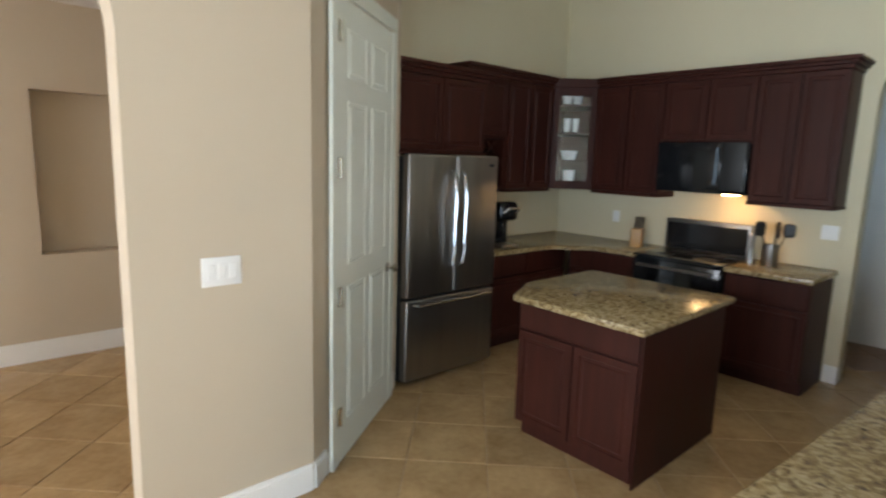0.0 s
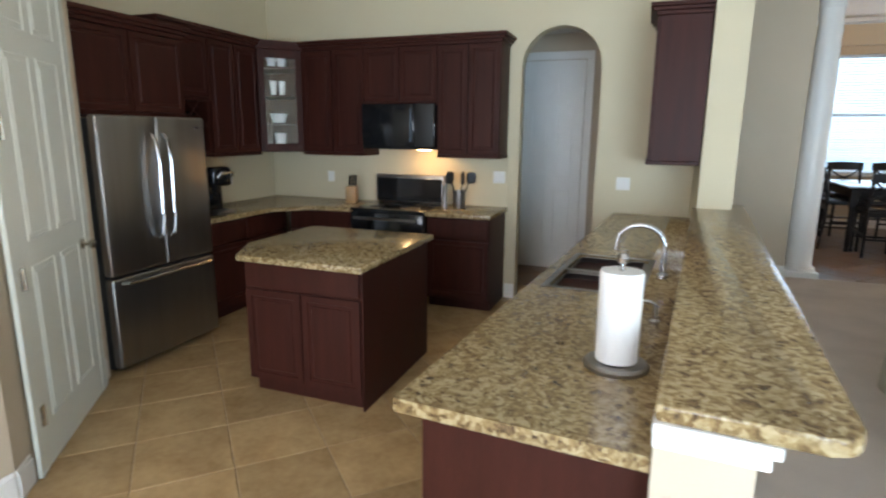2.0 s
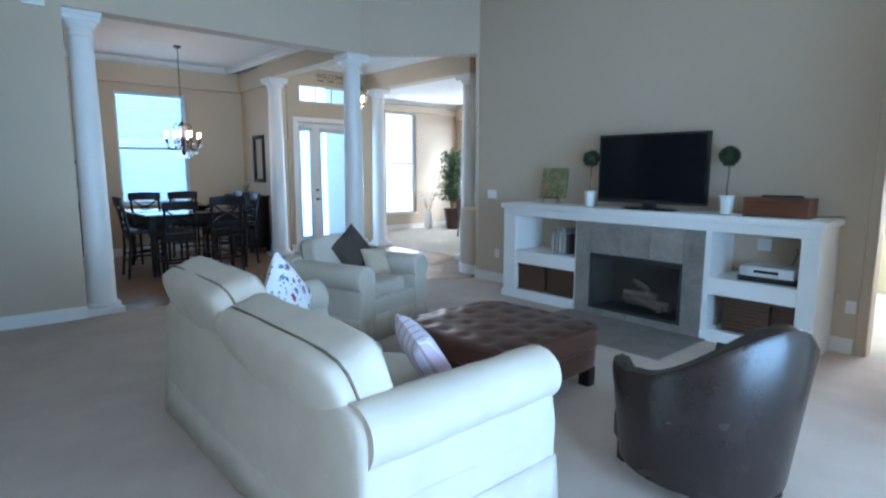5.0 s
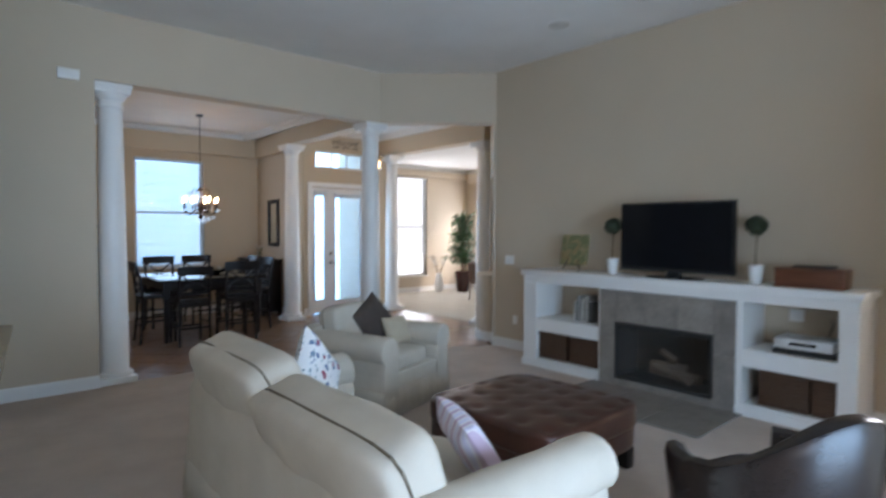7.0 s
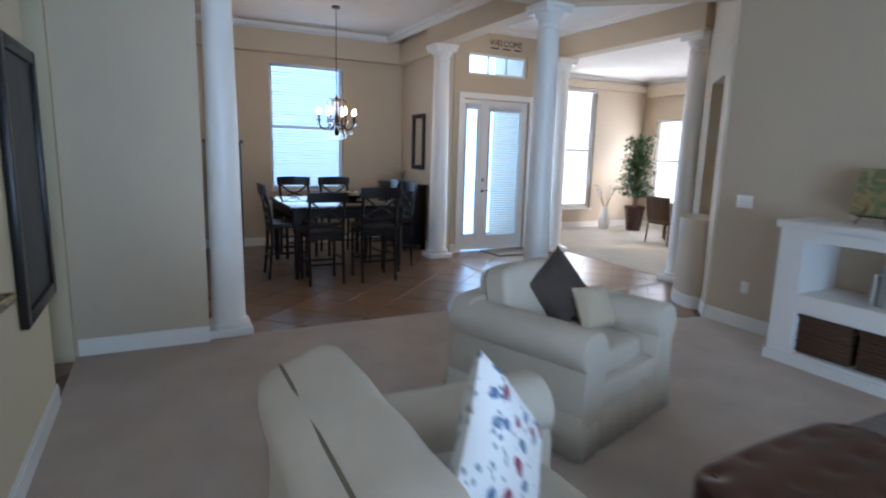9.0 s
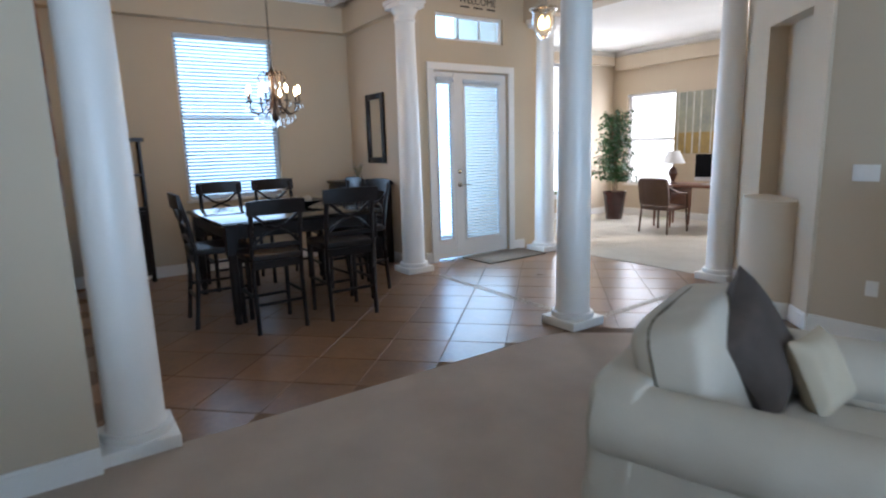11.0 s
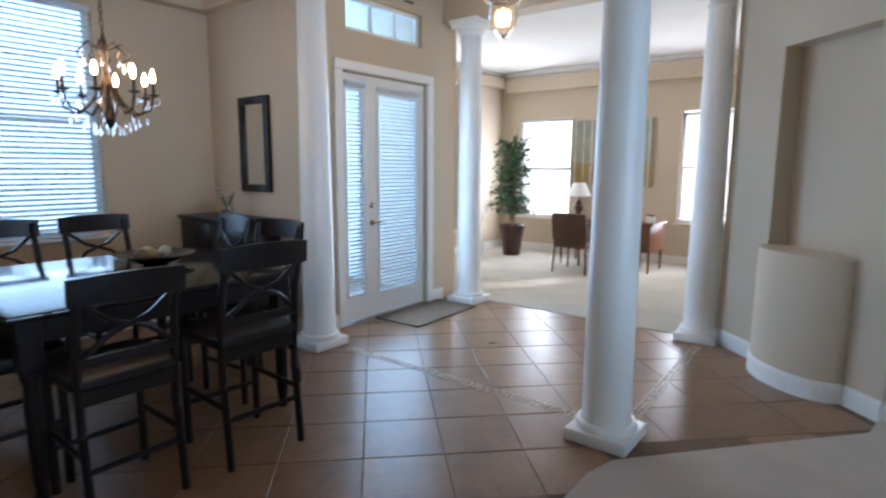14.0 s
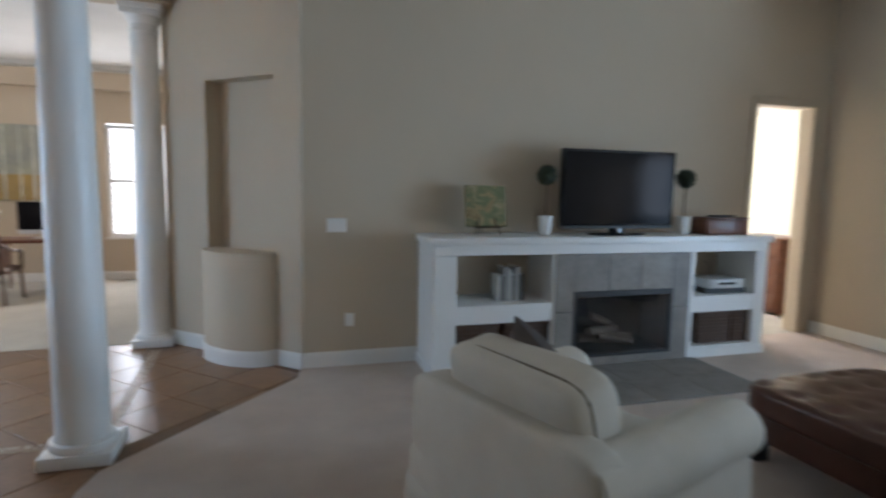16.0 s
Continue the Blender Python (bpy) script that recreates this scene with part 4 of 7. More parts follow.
bm = B()
box(bm, 0.07, 3.6, -0.20, -0.001, 0, 1.0285, m=PEN)
structure("half_wall", bm, M["wall"], "painted half wall under the breakfast bar")
bm = B()
box(bm, 0.035, 3.58, -0.222, 0.002, 0.965, 1.0, 0.006, 2, m=PEN)
box(bm, 0.02, 3.58, -0.236, 0.003, 1.0005, 1.0295, 0.006, 2, m=PEN)
structure("half_wall_cap", bm, M["trim"], "white moulded cap of the half wall", "trim")
bm = B()
box(bm, 0.07, 3.6, -0.216, -0.2005, 0, 0.13, m=PEN)
box(bm, 0.054, 0.0695, -0.216, -0.001, 0, 0.13, m=PEN)
structure("half_wall_baseboard", bm, M["trim"], "white baseboard of the half wall", "trim")
pts = [(0.025, 0.0)] + [(0.085 - 0.06 * math.sin(a), -0.37 + 0.06 - 0.06 * math.cos(a)) for a in [math.pi / 2 * (1 - k / 5) for k in range(6)]] + [(3.9, -0.37), (3.9, -0.13), (3.57, -0.13), (3.57, 0.0)]
bm = B()
prism(bm, pts, 1.031, 1.071)
bmesh.ops.bevel(bm, geom=list(bm.edges), offset=0.008, segments=2, profile=0.5, affect="EDGES")
ob = solid("bar_top", bm, M["granite"], "raised speckled granite breakfast bar top", "countertop", PEN)

# end wall cabinet over the counter
t = cabinet("upper_cabinet", pose(6.24, 0.415, 0, 0, 0, 180), 0.66, 0.38, UP_LOW, UP_TOP + 0.08, "cherry wall cabinet beside the pillar", [(UP_LOW, UP_TOP + 0.08, 1)], "kitchen wall cabinets")
b = B()
crown(b, 0.66, 0.38, UP_TOP + 0.08, False, True)
part("crown_moulding", b, M["cherry"], t)
b = B()
box(b, 0, 0.67, -0.39, -0.004, UP_LOW - 0.03, UP_LOW - 0.001, 0.004, 1)
part("light_rail", b, M["cherry"], t)

# paper towels
t = thing("paper_towel_holder", "white paper towel roll on a steel stand", "paper towel", PEN @ pose(0.57, 0.145, 0.911))
b = B()
lathe(b, [(0.095, 0), (0.097, 0.012), (0.09, 0.02), (0.02, 0.024)], n=32)
part("base", b, M["steel"], t)
b = B()
lathe(b, [(0.062, 0.026), (0.064, 0.03), (0.064, 0.30), (0.062, 0.305), (0.022, 0.305)], n=32)
part("roll", b, M["paper"], t, "white paper roll")
b = B()
lathe(b, [(0.008, 0.30), (0.008, 0.325), (0.018, 0.332), (0.02, 0.345), (0.012, 0.358), (0.014, 0.37)], n=16)
part("finial", b, M["chrome"], t)
b = B()
tube(b, [(0.08, -0.03, 0.02), (0.08, -0.03, 0.15), (0.075, -0.03, 0.20)], 0.004)
part("arm", b, M["chrome"], t)

# coffee machine, knife block, utensils
t = thing("coffee_maker", "black pod coffee maker on the counter", "coffee maker", pose(4.78, 4.36, 0.911) @ Matrix.Scale(1.2, 4))
b = B()
box(b, -0.10, 0.10, -0.06, 0.16, 0.0, 0.30, 0.03, 3)
part("body", b, M["gloss_black"], t)
b = B()
box(b, -0.10, 0.10, -0.16, -0.05, 0.20, 0.34, 0.035, 3)
part("head", b, M["gloss_black"], t)
b = B()
box(b, -0.09, 0.09, -0.17, -0.05, 0.0, 0.03, 0.01)
part("drip_tray", b, M["steel"], t)
b = B()
tube(b, [(-0.08, -0.165, 0.27), (-0.06, -0.19, 0.30), (0.06, -0.19, 0.30), (0.08, -0.165, 0.27)], 0.008)
part("handle", b, M["chrome"], t)
t = thing("pod_rack", "dark pod rack beside the coffee maker", "rack", pose(4.60, 4.45, 0.911))
b = B()
lathe(b, [(0.06, 0), (0.06, 0.01), (0.05, 0.012), (0.05, 0.26), (0.06, 0.262), (0.06, 0.27)], n=12)
part("stand", b, M["matt_black"], t)
t = thing("knife_block", "light wooden knife block with black handled knives", "knife block", pose(6.0, 3.62, 0.911, 0, 0, -70))
b = B()
box(b, -0.05, 0.05, -0.11, 0.09, 0.0, 0.17, 0.008, 2, m=Matrix.Rotation(radians(0), 4, "X"))
part("block", b, mat("beech", (0.42, 0.24, 0.10), (0.33, 0.18, 0.07), 0.45, stretch=(1, 1, 5)), t)
for k in range(6):
    b = B()
    kx, ky = -0.03 + 0.03 * (k % 3), 0.02 + 0.04 * (k // 3)
    rod(b, (kx, ky, 0.165), (kx, ky + 0.05, 0.27), 0.009, 8)
    part("knife_handle", b, M["matt_black"], t)
t = thing("utensil_crock", "steel utensil holder with black spatulas", "utensil holder", pose(6.0, 2.46, 0.911))
b = B()
lathe(b, [(0.058, 0), (0.06, 0.004), (0.06, 0.17), (0.056, 0.17), (0.056, 0.02)], n=24)
part("crock", b, M["steel"], t)
for k in range(5):
    a = k * 1.25
    b = B()
    ex, ey = 0.10 * math.cos(a), 0.10 * math.sin(a)
    rod(b, (0.01 * math.cos(a), 0.01 * math.sin(a), 0.03), (ex, ey, 0.27), 0.006, 6)
    soft(b, 0.09, 0.018, 0.11, Matrix.Translation((ex * 1.12, ey * 1.12, 0.29)) @ Matrix.Rotation(a, 4, "Z"), n=3)
    part("spatula", b, M["matt_black"], t)
t = thing("pepper_mill", "steel and clear pepper mill", "pepper mill", pose(5.98, 2.60, 0.911))
b = B()
lathe(b, [(0.026, 0), (0.026, 0.03), (0.02, 0.05), (0.022, 0.17), (0.026, 0.18), (0.024, 0.23), (0.01, 0.245)], n=20)
part("body", b, M["steel"], t)


def plate(name, m, w, h, label, kind_parts):
    """A wall plate with rockers or sockets, facing -y of m, centred."""
    t = thing(name, label, "switch" if kind_parts == "rocker" else "outlet", m, "wall plates")
    b = B()
    box(b, -w / 2, w / 2, -0.007, -0.0005, -h / 2, h / 2, 0.003, 2)
    part("plate", b, M["trim"], t)
    n = max(1, round(w / 0.05) - 0)
    n = {0.08: 1, 0.12: 2, 0.17: 3, 0.21: 4}.get(w, 1)
    for k in range(n):
        b = B()
        cx = (k - (n - 1) / 2) * 0.046
        if kind_parts == "rocker":
            box(b, cx - 0.016, cx + 0.016, -0.011, -0.0071, -0.033, 0.033, 0.002, 1)
            part("rocker", b, M["trim"], t)
        else:
            for sz in (-0.022, 0.022):
                box(b, cx - 0.015, cx + 0.015, -0.009, -0.0071, sz - 0.014, sz + 0.014, 0.003, 1)
            part("socket", b, M["trim"], t)
    return t


plate("light_switch", pose(1.93, 3.3, 1.18), 0.17, 0.125, "white triple switch plate on the tan wall", "rocker")
plate("light_switch", pose(6.238, 2.13, 1.20, 0, 0, -90), 0.12, 0.115, "white double switch plate on the backsplash", "rocker")
plate("outlet", pose(6.238, 4.0, 1.15, 0, 0, -90), 0.08, 0.115, "white outlet on the backsplash", "socket")
plate("outlet", pose(5.5, 4.738, 1.15), 0.08, 0.115, "white outlet on the backsplash", "socket")
plate("outlet", pose(6.249, 0.98, 1.18, 0, 0, -90), 0.12, 0.115, "white plate above the sink counter", "rocker")
plate("light_switch", pose(6.78, -5.6, 1.26, 0, 0, 180), 0.17, 0.12, "white triple switch plate on the tan wall", "rocker")
plate("outlet", pose(6.67, -5.6, 0.42, 0, 0, 180), 0.08, 0.115, "white outlet low on the tan wall", "socket")
plate("outlet", pose(2.46, -5.6, 0.42, 0, 0, 180), 0.08, 0.115, "white outlet beside the fireplace unit", "socket")
plate("outlet", pose(11.5, -4.5, 1.2, 0, 0, 0), 0.08, 0.115, "white plate below the mirror", "rocker")


# ---- doors ----
def panels(leaf, w, h, d, material):
    """Six raised panels set on a door leaf that faces -y."""
    st = 0.11 * w / 0.8
    for x0, x1 in ((st, w / 2 - 0.045), (w / 2 + 0.045, w - st)):
        for z0, z1 in ((0.22, h * 0.40), (h * 0.45, h * 0.80), (h * 0.845, h * 0.945)):
            own = bmesh.new()
            box(own, x0, x1, -d - 0.004, -d + 0.002, z0, z1)
            bmesh.ops.recalc_face_normals(own, faces=own.faces)
            front = min(own.faces, key=lambda f: f.calc_center_median().y)
            sink_in(own, front, 0.008, 0.010, 0.022, 0.010)
            part("panel", own, material, leaf)


pang = math.degrees(math.atan2(pd.y, pd.x))
PD = pose(*on_pantry(0.24), 0, 0, 0, pang)
door_white = mat("door_enamel", (0.78, 0.80, 0.72), (0.74, 0.76, 0.68), 0.4, scale=3)
t = tagged(new("door_pantry"), "white six-panel pantry door, closed", "door", kind="structure")
t.matrix_basis = PD
b = B()
box(b, 0, 0.86, -0.035, 0, 0, 2.45, 0.002, 1)
panels(part("leaf", b, door_white, t), 0.86, 2.45, 0.035, door_white)
b = B()
for x0, x1, z0, z1 in ((-0.09, -0.005, 0, 2.46), (0.865, 0.95, 0, 2.46), (-0.09, 0.95, 2.461, 2.55)):
    box(b, x0, x1, -0.04, -0.018, z0, z1, 0.004, 1)
part("casing", b, door_white, t)
for hz in (0.28, 0.95, 1.62, 2.28):
    b = B()
    rod(b, (-0.004, -0.046, hz - 0.05), (-0.004, -0.046, hz + 0.05), 0.008)
    box(b, -0.03, 0.02, -0.0445, -0.0405, hz - 0.05, hz + 0.05)
    part("hinge", b, M["nickel"], t)
b = B()
lathe(b, [(0.032, 0), (0.032, 0.008), (0.012, 0.012), (0.012, 0.035), (0.028, 0.045), (0.03, 0.06), (0.02, 0.07)], (0.80, -0.036, 0.96), 20, Matrix.Rotation(radians(90), 4, "X"))
part("knob", b, M["nickel"], t)

t = tagged(new("door_closet"), "white panel door seen through the kitchen arch", "door", kind="structure")
t.matrix_basis = pose(7.745, 2.22, 0, 0, 0, -90)
b = B()
box(b, 0, 0.70, -0.035, 0, 0, 2.45, 0.002, 1)
panels(part("leaf", b, M["trim"], t), 0.70, 2.45, 0.035, M["trim"])
b = B()
for x0, x1, z0, z1 in ((-0.09, -0.005, 0, 2.46), (0.705, 0.79, 0, 2.46), (-0.09, 0.79, 2.461, 2.55)):
    box(b, x0, x1, -0.022, -0.001, z0, z1, 0.004, 1)
part("casing", b, M["trim"], t)

# ---- living room ----
# fireplace unit
FX0, FX1, FY, FB = 2.59, 6.05, -5.06, -5.595
t = thing("fireplace_unit", "white built-in fireplace unit with open shelves", "fireplace", pose(0, 0, 0))
b = B()
box(b, FX0 - 0.03, FX1 + 0.03, FB, FY + 0.03, 1.13, 1.19, 0.005)
part("mantel", b, M["trim"], t, "white mantel shelf")
b = B()
box(b, FX0, FX1, FB, FY, 1.04, 1.129, 0.003, 1)
part("top_rail", b, M["trim"], t)
SL, SR = 4.94, 3.51
for x0, x1 in ((FX1 - 0.20, FX1), (FX0, FX0 + 0.14)):
    b = B()
    box(b, x0, x1, FB, FY, 0.0, 1.039, 0.003, 1)
    part("side_panel", b, M["trim"], t)
for x0, x1 in ((SL, SL + 0.02), (SR - 0.05, SR)):
    b = B()
    box(b, x0, x1, FB, FY, 0.0, 1.039)
    part("divider", b, M["trim"], t)
for x0, x1 in ((SL + 0.021, FX1 - 0.201), (FX0 + 0.141, SR - 0.051)):
    for z0, z1 in ((0.0, 0.115), (0.45, 0.61)):
        b = B()
        box(b, x0, x1, FB, FY - 0.004, z0, z1, 0.003, 1)
        part("shelf", b, M["trim"], t)
    b = B()
    box(b, x0, x1, FB, FB + 0.01, 0.115, 1.039)
    part("back_panel", b, M["wall"], t, "tan painted back panel")
b = B()
box(b, SL + 0.02, FX1 + 0.015, FY + 0.001, FY + 0.016, 0, 0.09)
part("baseboard", b, M["trim"], t)
b = B()
box(b, FX0 - 0.015, SR, FY + 0.001, FY + 0.016, 0, 0.09)
part("baseboard", b, M["trim"], t)
b = B()
box(b, FX1 + 0.0005, FX1 + 0.015, FB, FY + 0.0005, 0, 0.09)
part("baseboard", b, M["trim"], t)
# slate surround of separate tiles
OX0, OX1, OZ0, OZ1 = 3.71, 4.75, 0.09, 0.70
surround = [(SR, OX0, 0.0, 0.52), (SR, OX0, 0.523, 1.038), (OX1, SL, 0.0, 0.52), (OX1, SL, 0.523, 1.038)]
for k in range(3):
    w = (OX1 - OX0) / 3
    surround.append((OX0 + w * k, OX0 + w * (k + 1), OZ1, 1.038))
    surround.append((OX0 + w * k, OX0 + w * (k + 1), 0.0, OZ0))
for x0, x1, z0, z1 in surround:
    b = B()
    box(b, x0 + 0.0015, x1 - 0.0015, FY - 0.05, FY + 0.012, z0 + 0.0015, z1 - 0.0015, 0.002, 1)
    part("slate_tile", b, M["stone"], t)
for k in range(3):
    w = (SL - SR + 0.14) / 3
    for j in range(2):
        b = B()
        box(b, SR - 0.07 + w * k + 0.002, SR - 0.07 + w * (k + 1) - 0.002, FY + 0.02 + 0.44 * j, FY + 0.02 + 0.44 * (j + 1) - 0.004, 0.0, 0.02, 0.003, 1)
        part("hearth_tile", b, M["stone"], t)
b = B()
for x0, x1, y0, y1, z0, z1 in ((OX0, OX1, FB + 0.06, FB + 0.08, OZ0, OZ1), (OX0 - 0.02, OX0, FB + 0.06, FY - 0.05, OZ0, OZ1), (OX1, OX1 + 0.02, FB + 0.06, FY - 0.05, OZ0, OZ1), (OX0, OX1, FB + 0.06, FY - 0.05, OZ0 - 0.02, OZ0), (OX0, OX1, FB + 0.06, FY - 0.05, OZ1, OZ1 + 0.02)):
    box(b, x0, x1, y0, y1, z0, z1)
part("firebox", b, M["firebox"], t, "sooty black firebox")
b = B()
for x0, x1, z0, z1 in ((OX0, OX0 + 0.03, OZ0, OZ1), (OX1 - 0.03, OX1, OZ0, OZ1), (OX0 + 0.03, OX1 - 0.03, OZ0, OZ0 + 0.03), (OX0 + 0.03, OX1 - 0.03, OZ1 - 0.05, OZ1)):
    box(b, x0, x1, FY - 0.03, FY + 0.02, z0, z1, 0.004, 1)
fr = part("glass_frame", b, M["matt_black"], t)
b = B()
box(b, OX0 + 0.028, OX1 - 0.028, FY - 0.008, FY - 0.003, OZ0 + 0.028, OZ1 - 0.048)
gl = part("glass", b, M["glass"], fr)
gl.visible_shadow = False
for k, (p, q, r) in enumerate((((3.95, -5.33, 0.17), (4.5, -5.38, 0.18), 0.05), ((4.0, -5.23, 0.16), (4.35, -5.28, 0.22), 0.04), ((4.1, -5.36, 0.25), (4.45, -5.28, 0.27), 0.045), ((4.2, -5.33, 0.32), (4.38, -5.36, 0.40), 0.035))):
    b = B()
    rod(b, p, q, r, 12, r * 0.85)
    part("log", b, M["log"], t, "pale ceramic log")

# television
t = thing("television", "black flat-screen television on a stand", "television", pose(4.21, -5.27, 1.191))
b = B()
box(b, -0.60, 0.60, -0.03, 0.03, 0.06, 0.785, 0.008)
part("bezel", b, M["gloss_black"], t)
b = B()
box(b, -0.575, 0.575, 0.0305, 0.033, 0.105, 0.762)
part("screen", b, M["screen"], t)
b = B()
box(b, -0.60, 0.60, 0.0305, 0.036, 0.062, 0.088, 0.002, 1)
part("speaker_bar", b, M["matt_black"], t)
b = B()
lathe(b, [(0.14, 0), (0.15, 0.005), (0.14, 0.014), (0.04, 0.02), (0.035, 0.07)], (0, 0, 0), 28, Matrix.Diagonal((2.1, 0.9, 1, 1)))
part("stand", b, M["gloss_black"], t)

# topiaries
def topiary(x, label):
    t = thing("topiary", label, "topiary", pose(x, -5.29, 1.191), "topiaries beside the television")
    b = B()
    lathe(b, [(0.045, 0), (0.05, 0.01), (0.065, 0.15), (0.07, 0.155), (0.07, 0.175), (0.06, 0.175), (0.058, 0.155)], n=20)
    part("pot", b, M["ceramic"], t, "white tapered pot")
    b = B()
    tube(b, [(0, 0, 0.15), (0.006, 0.002, 0.25), (-0.004, 0, 0.37), (0, 0, 0.48)], 0.007)
    part("stem", b, M["bark"], t)
    b = B()
    rnd = random.Random(int(x * 100))
    for k in range(420):
        d = Vector((rnd.gauss(0, 1), rnd.gauss(0, 1), rnd.gauss(0, 1))).normalized()
        c = d * (0.082 + rnd.uniform(-0.013, 0.010))
        m = Matrix.Translation(Vector((0, 0, 0.54)) + c) @ d.to_track_quat("Z", "Y").to_matrix().to_4x4() @ Matrix.Rotation(rnd.uniform(0, 6.3), 4, "Z") @ Matrix.Rotation(rnd.uniform(-0.9, 0.9), 4, "X")
        v = [b.verts.new(m @ Vector(p)) for p in ((-0.009, -0.012, 0), (0.009, -0.012, 0), (0.011, 0.008, 0.004), (0, 0.018, 0), (-0.011, 0.008, 0.004))]
        b.faces.new(v)
    lathe(b, [(0.017, 0.47), (0.062, 0.50), (0.074, 0.54), (0.062, 0.58), (0.017, 0.61)], n=14)
    tagged(part("crown", b, M["leaf_dark"], t, "clipped dark green ball"), kind="stuff")


topiary(4.94, "small ball topiary in a white pot")
topiary(3.44, "small ball topiary in a white pot beside the red box")


# painting on an easel
def canvas_mat(name, colours, scale):
    m = bpy.data.materials.new(name)
    m.use_nodes = True
    n, l = m.node_tree.nodes, m.node_tree.links
    tc = n.new("ShaderNodeTexCoord")
    ns = n.new("ShaderNodeTexNoise")
    ns.inputs["Scale"].default_value, ns.inputs["Detail"].default_value, ns.inputs["Distortion"].default_value = scale, 5, 1.2
    l.new(tc.outputs["Object"], ns.inputs["Vector"])
    r = n.new("ShaderNodeValToRGB")
    e = r.color_ramp.elements
    e[0].position, e[0].color = 0.30, (*colours[0], 1)
    e[1].position, e[1].color = 0.72, (*colours[-1], 1)
    for k, c in enumerate(colours[1:-1]):
        q = e.new(0.30 + 0.42 * (k + 1) / (len(colours) - 1))
        q.color = (*c, 1)
    l.new(ns.outputs[0], r.inputs[0])
    l.new(r.outputs[0], n["Principled BSDF"].inputs["Base Color"])
    n["Principled BSDF"].inputs["Roughness"].default_value = 0.7
    return m


t = thing("easel_painting", "small garden painting on a black tabletop easel", "painting", pose(5.50, -5.31, 1.191) @ Matrix.Rotation(radians(10), 4, "X"))
b = B()
box(b, -0.19, 0.19, -0.018, 0.018, 0.075, 0.44, 0.004, 1)
part("canvas", b, canvas_mat("garden_paint", [(0.22, 0.15, 0.06), (0.30, 0.22, 0.10), (0.12, 0.14, 0.06), (0.30, 0.24, 0.12), (0.34, 0.32, 0.22)], 7), t)
b = B()
tube(b, [(-0.12, 0.05, 0.0), (-0.09, 0.03, 0.07), (-0.03, -0.03, 0.35)], 0.006)
tube(b, [(0.12, 0.05, 0.0), (0.09, 0.03, 0.07), (0.03, -0.03, 0.35)], 0.006)
tube(b, [(0, -0.15, 0.03), (0, -0.04, 0.34)], 0.006)
tube(b, [(-0.13, 0.04, 0.065), (0.13, 0.04, 0.065)], 0.006)
part("easel", b, M["iron"], t)

# red wooden box and things on it
t = thing("wooden_box", "reddish wooden box on the mantel", "box", pose(2.99, -5.29, 1.191))
b = B()
box(b, -0.26, 0.26, -0.11, 0.11, 0, 0.15, 0.006)
part("body", b, M["walnut"], t)
b = B()
box(b, -0.265, 0.265, -0.115, 0.115, 0.151, 0.17, 0.005)
part("lid", b, M["walnut"], t)
for k, (rx, rz) in enumerate(((-0.1, 20), (0.06, -15))):
    b = B()
    box(b, -0.085, 0.085, -0.022, 0.022, 0, 0.02, 0.006)
    solid("remote_control", b, M["matt_black"], "black remote control on the wooden box", "remote", pose(2.99 + rx, -5.28, 1.362, 0, 0, rz), "remotes on the box")

# shelf contents
rnd = random.Random(4)
bx = 5.40
for k in range(7):
    w, h, d = rnd.uniform(0.025, 0.045), rnd.uniform(0.22, 0.32), rnd.uniform(0.16, 0.2)
    col = ((0.55, 0.53, 0.48), (0.09, 0.085, 0.08), (0.3, 0.29, 0.27), (0.62, 0.6, 0.55), (0.16, 0.15, 0.14), (0.42, 0.4, 0.36), (0.1, 0.1, 0.1))[k]
    t = thing("book", "upright hardcover book on the open shelf", "book", pose(bx, -5.31, 0.611), "books on the shelf")
    b = B()
    box(b, -w / 2, w / 2, -d / 2, d / 2, 0, h, 0.003, 1)
    part("cover", b, mat("book_cloth", col, None, 0.6), t)
    b = B()
    box(b, -w / 2 + 0.004, w / 2 - 0.004, -d / 2 - 0.001, d / 2 - 0.006, 0.004, h + 0.0005)
    part("pages", b, M["paper"], t)
    bx -= w + 0.002


def basket(x, w, label):
    t = thing("basket", label, "basket", pose(x, -5.31, 0.116), "baskets in the fireplace unit")
    for r in range(9):
        z = 0.005 + 0.034 * r
        b = B()
        box(b, -w / 2 + (0.004 if r % 2 else 0), w / 2 - (0.004 if r % 2 else 0), -0.2 + (0.004 if r % 2 else 0), 0.2 - (0.004 if r % 2 else 0), z, z + 0.0335, 0.007, 2)
        part("woven_band", b, M["basket"], t)
    b = B()
    tube(b, [(-w / 2, -0.2, 0.31), (w / 2, -0.2, 0.31), (w / 2, 0.2, 0.31), (-w / 2, 0.2, 0.31), (-w / 2, -0.2, 0.31)], 0.012)
    part("rim", b, M["basket"], t)


for bx_, bw in ((5.64, 0.40), (5.16, 0.46), (3.14, 0.40)):
    basket(bx_, bw, "dark wicker storage basket on the lower shelf")
basket(2.815, 0.22, "narrow dark wicker storage basket on the lower shelf")
t = thing("media_player", "silver media player on the open shelf", "media player", pose(3.0, -5.29, 0.611))
b = B()
box(b, -0.24, 0.24, -0.15, 0.15, 0.0, 0.05, 0.004, 1)
part("lower_case", b, M["matt_black"], t)
b = B()
box(b, -0.22, 0.22, -0.15, 0.16, 0.051, 0.14, 0.008)
part("case", b, mat("silver_plastic", (0.62, 0.62, 0.6), None, 0.35), t)
b = B()
box(b, -0.10, 0.10, 0.1605, 0.163, 0.085, 0.11)
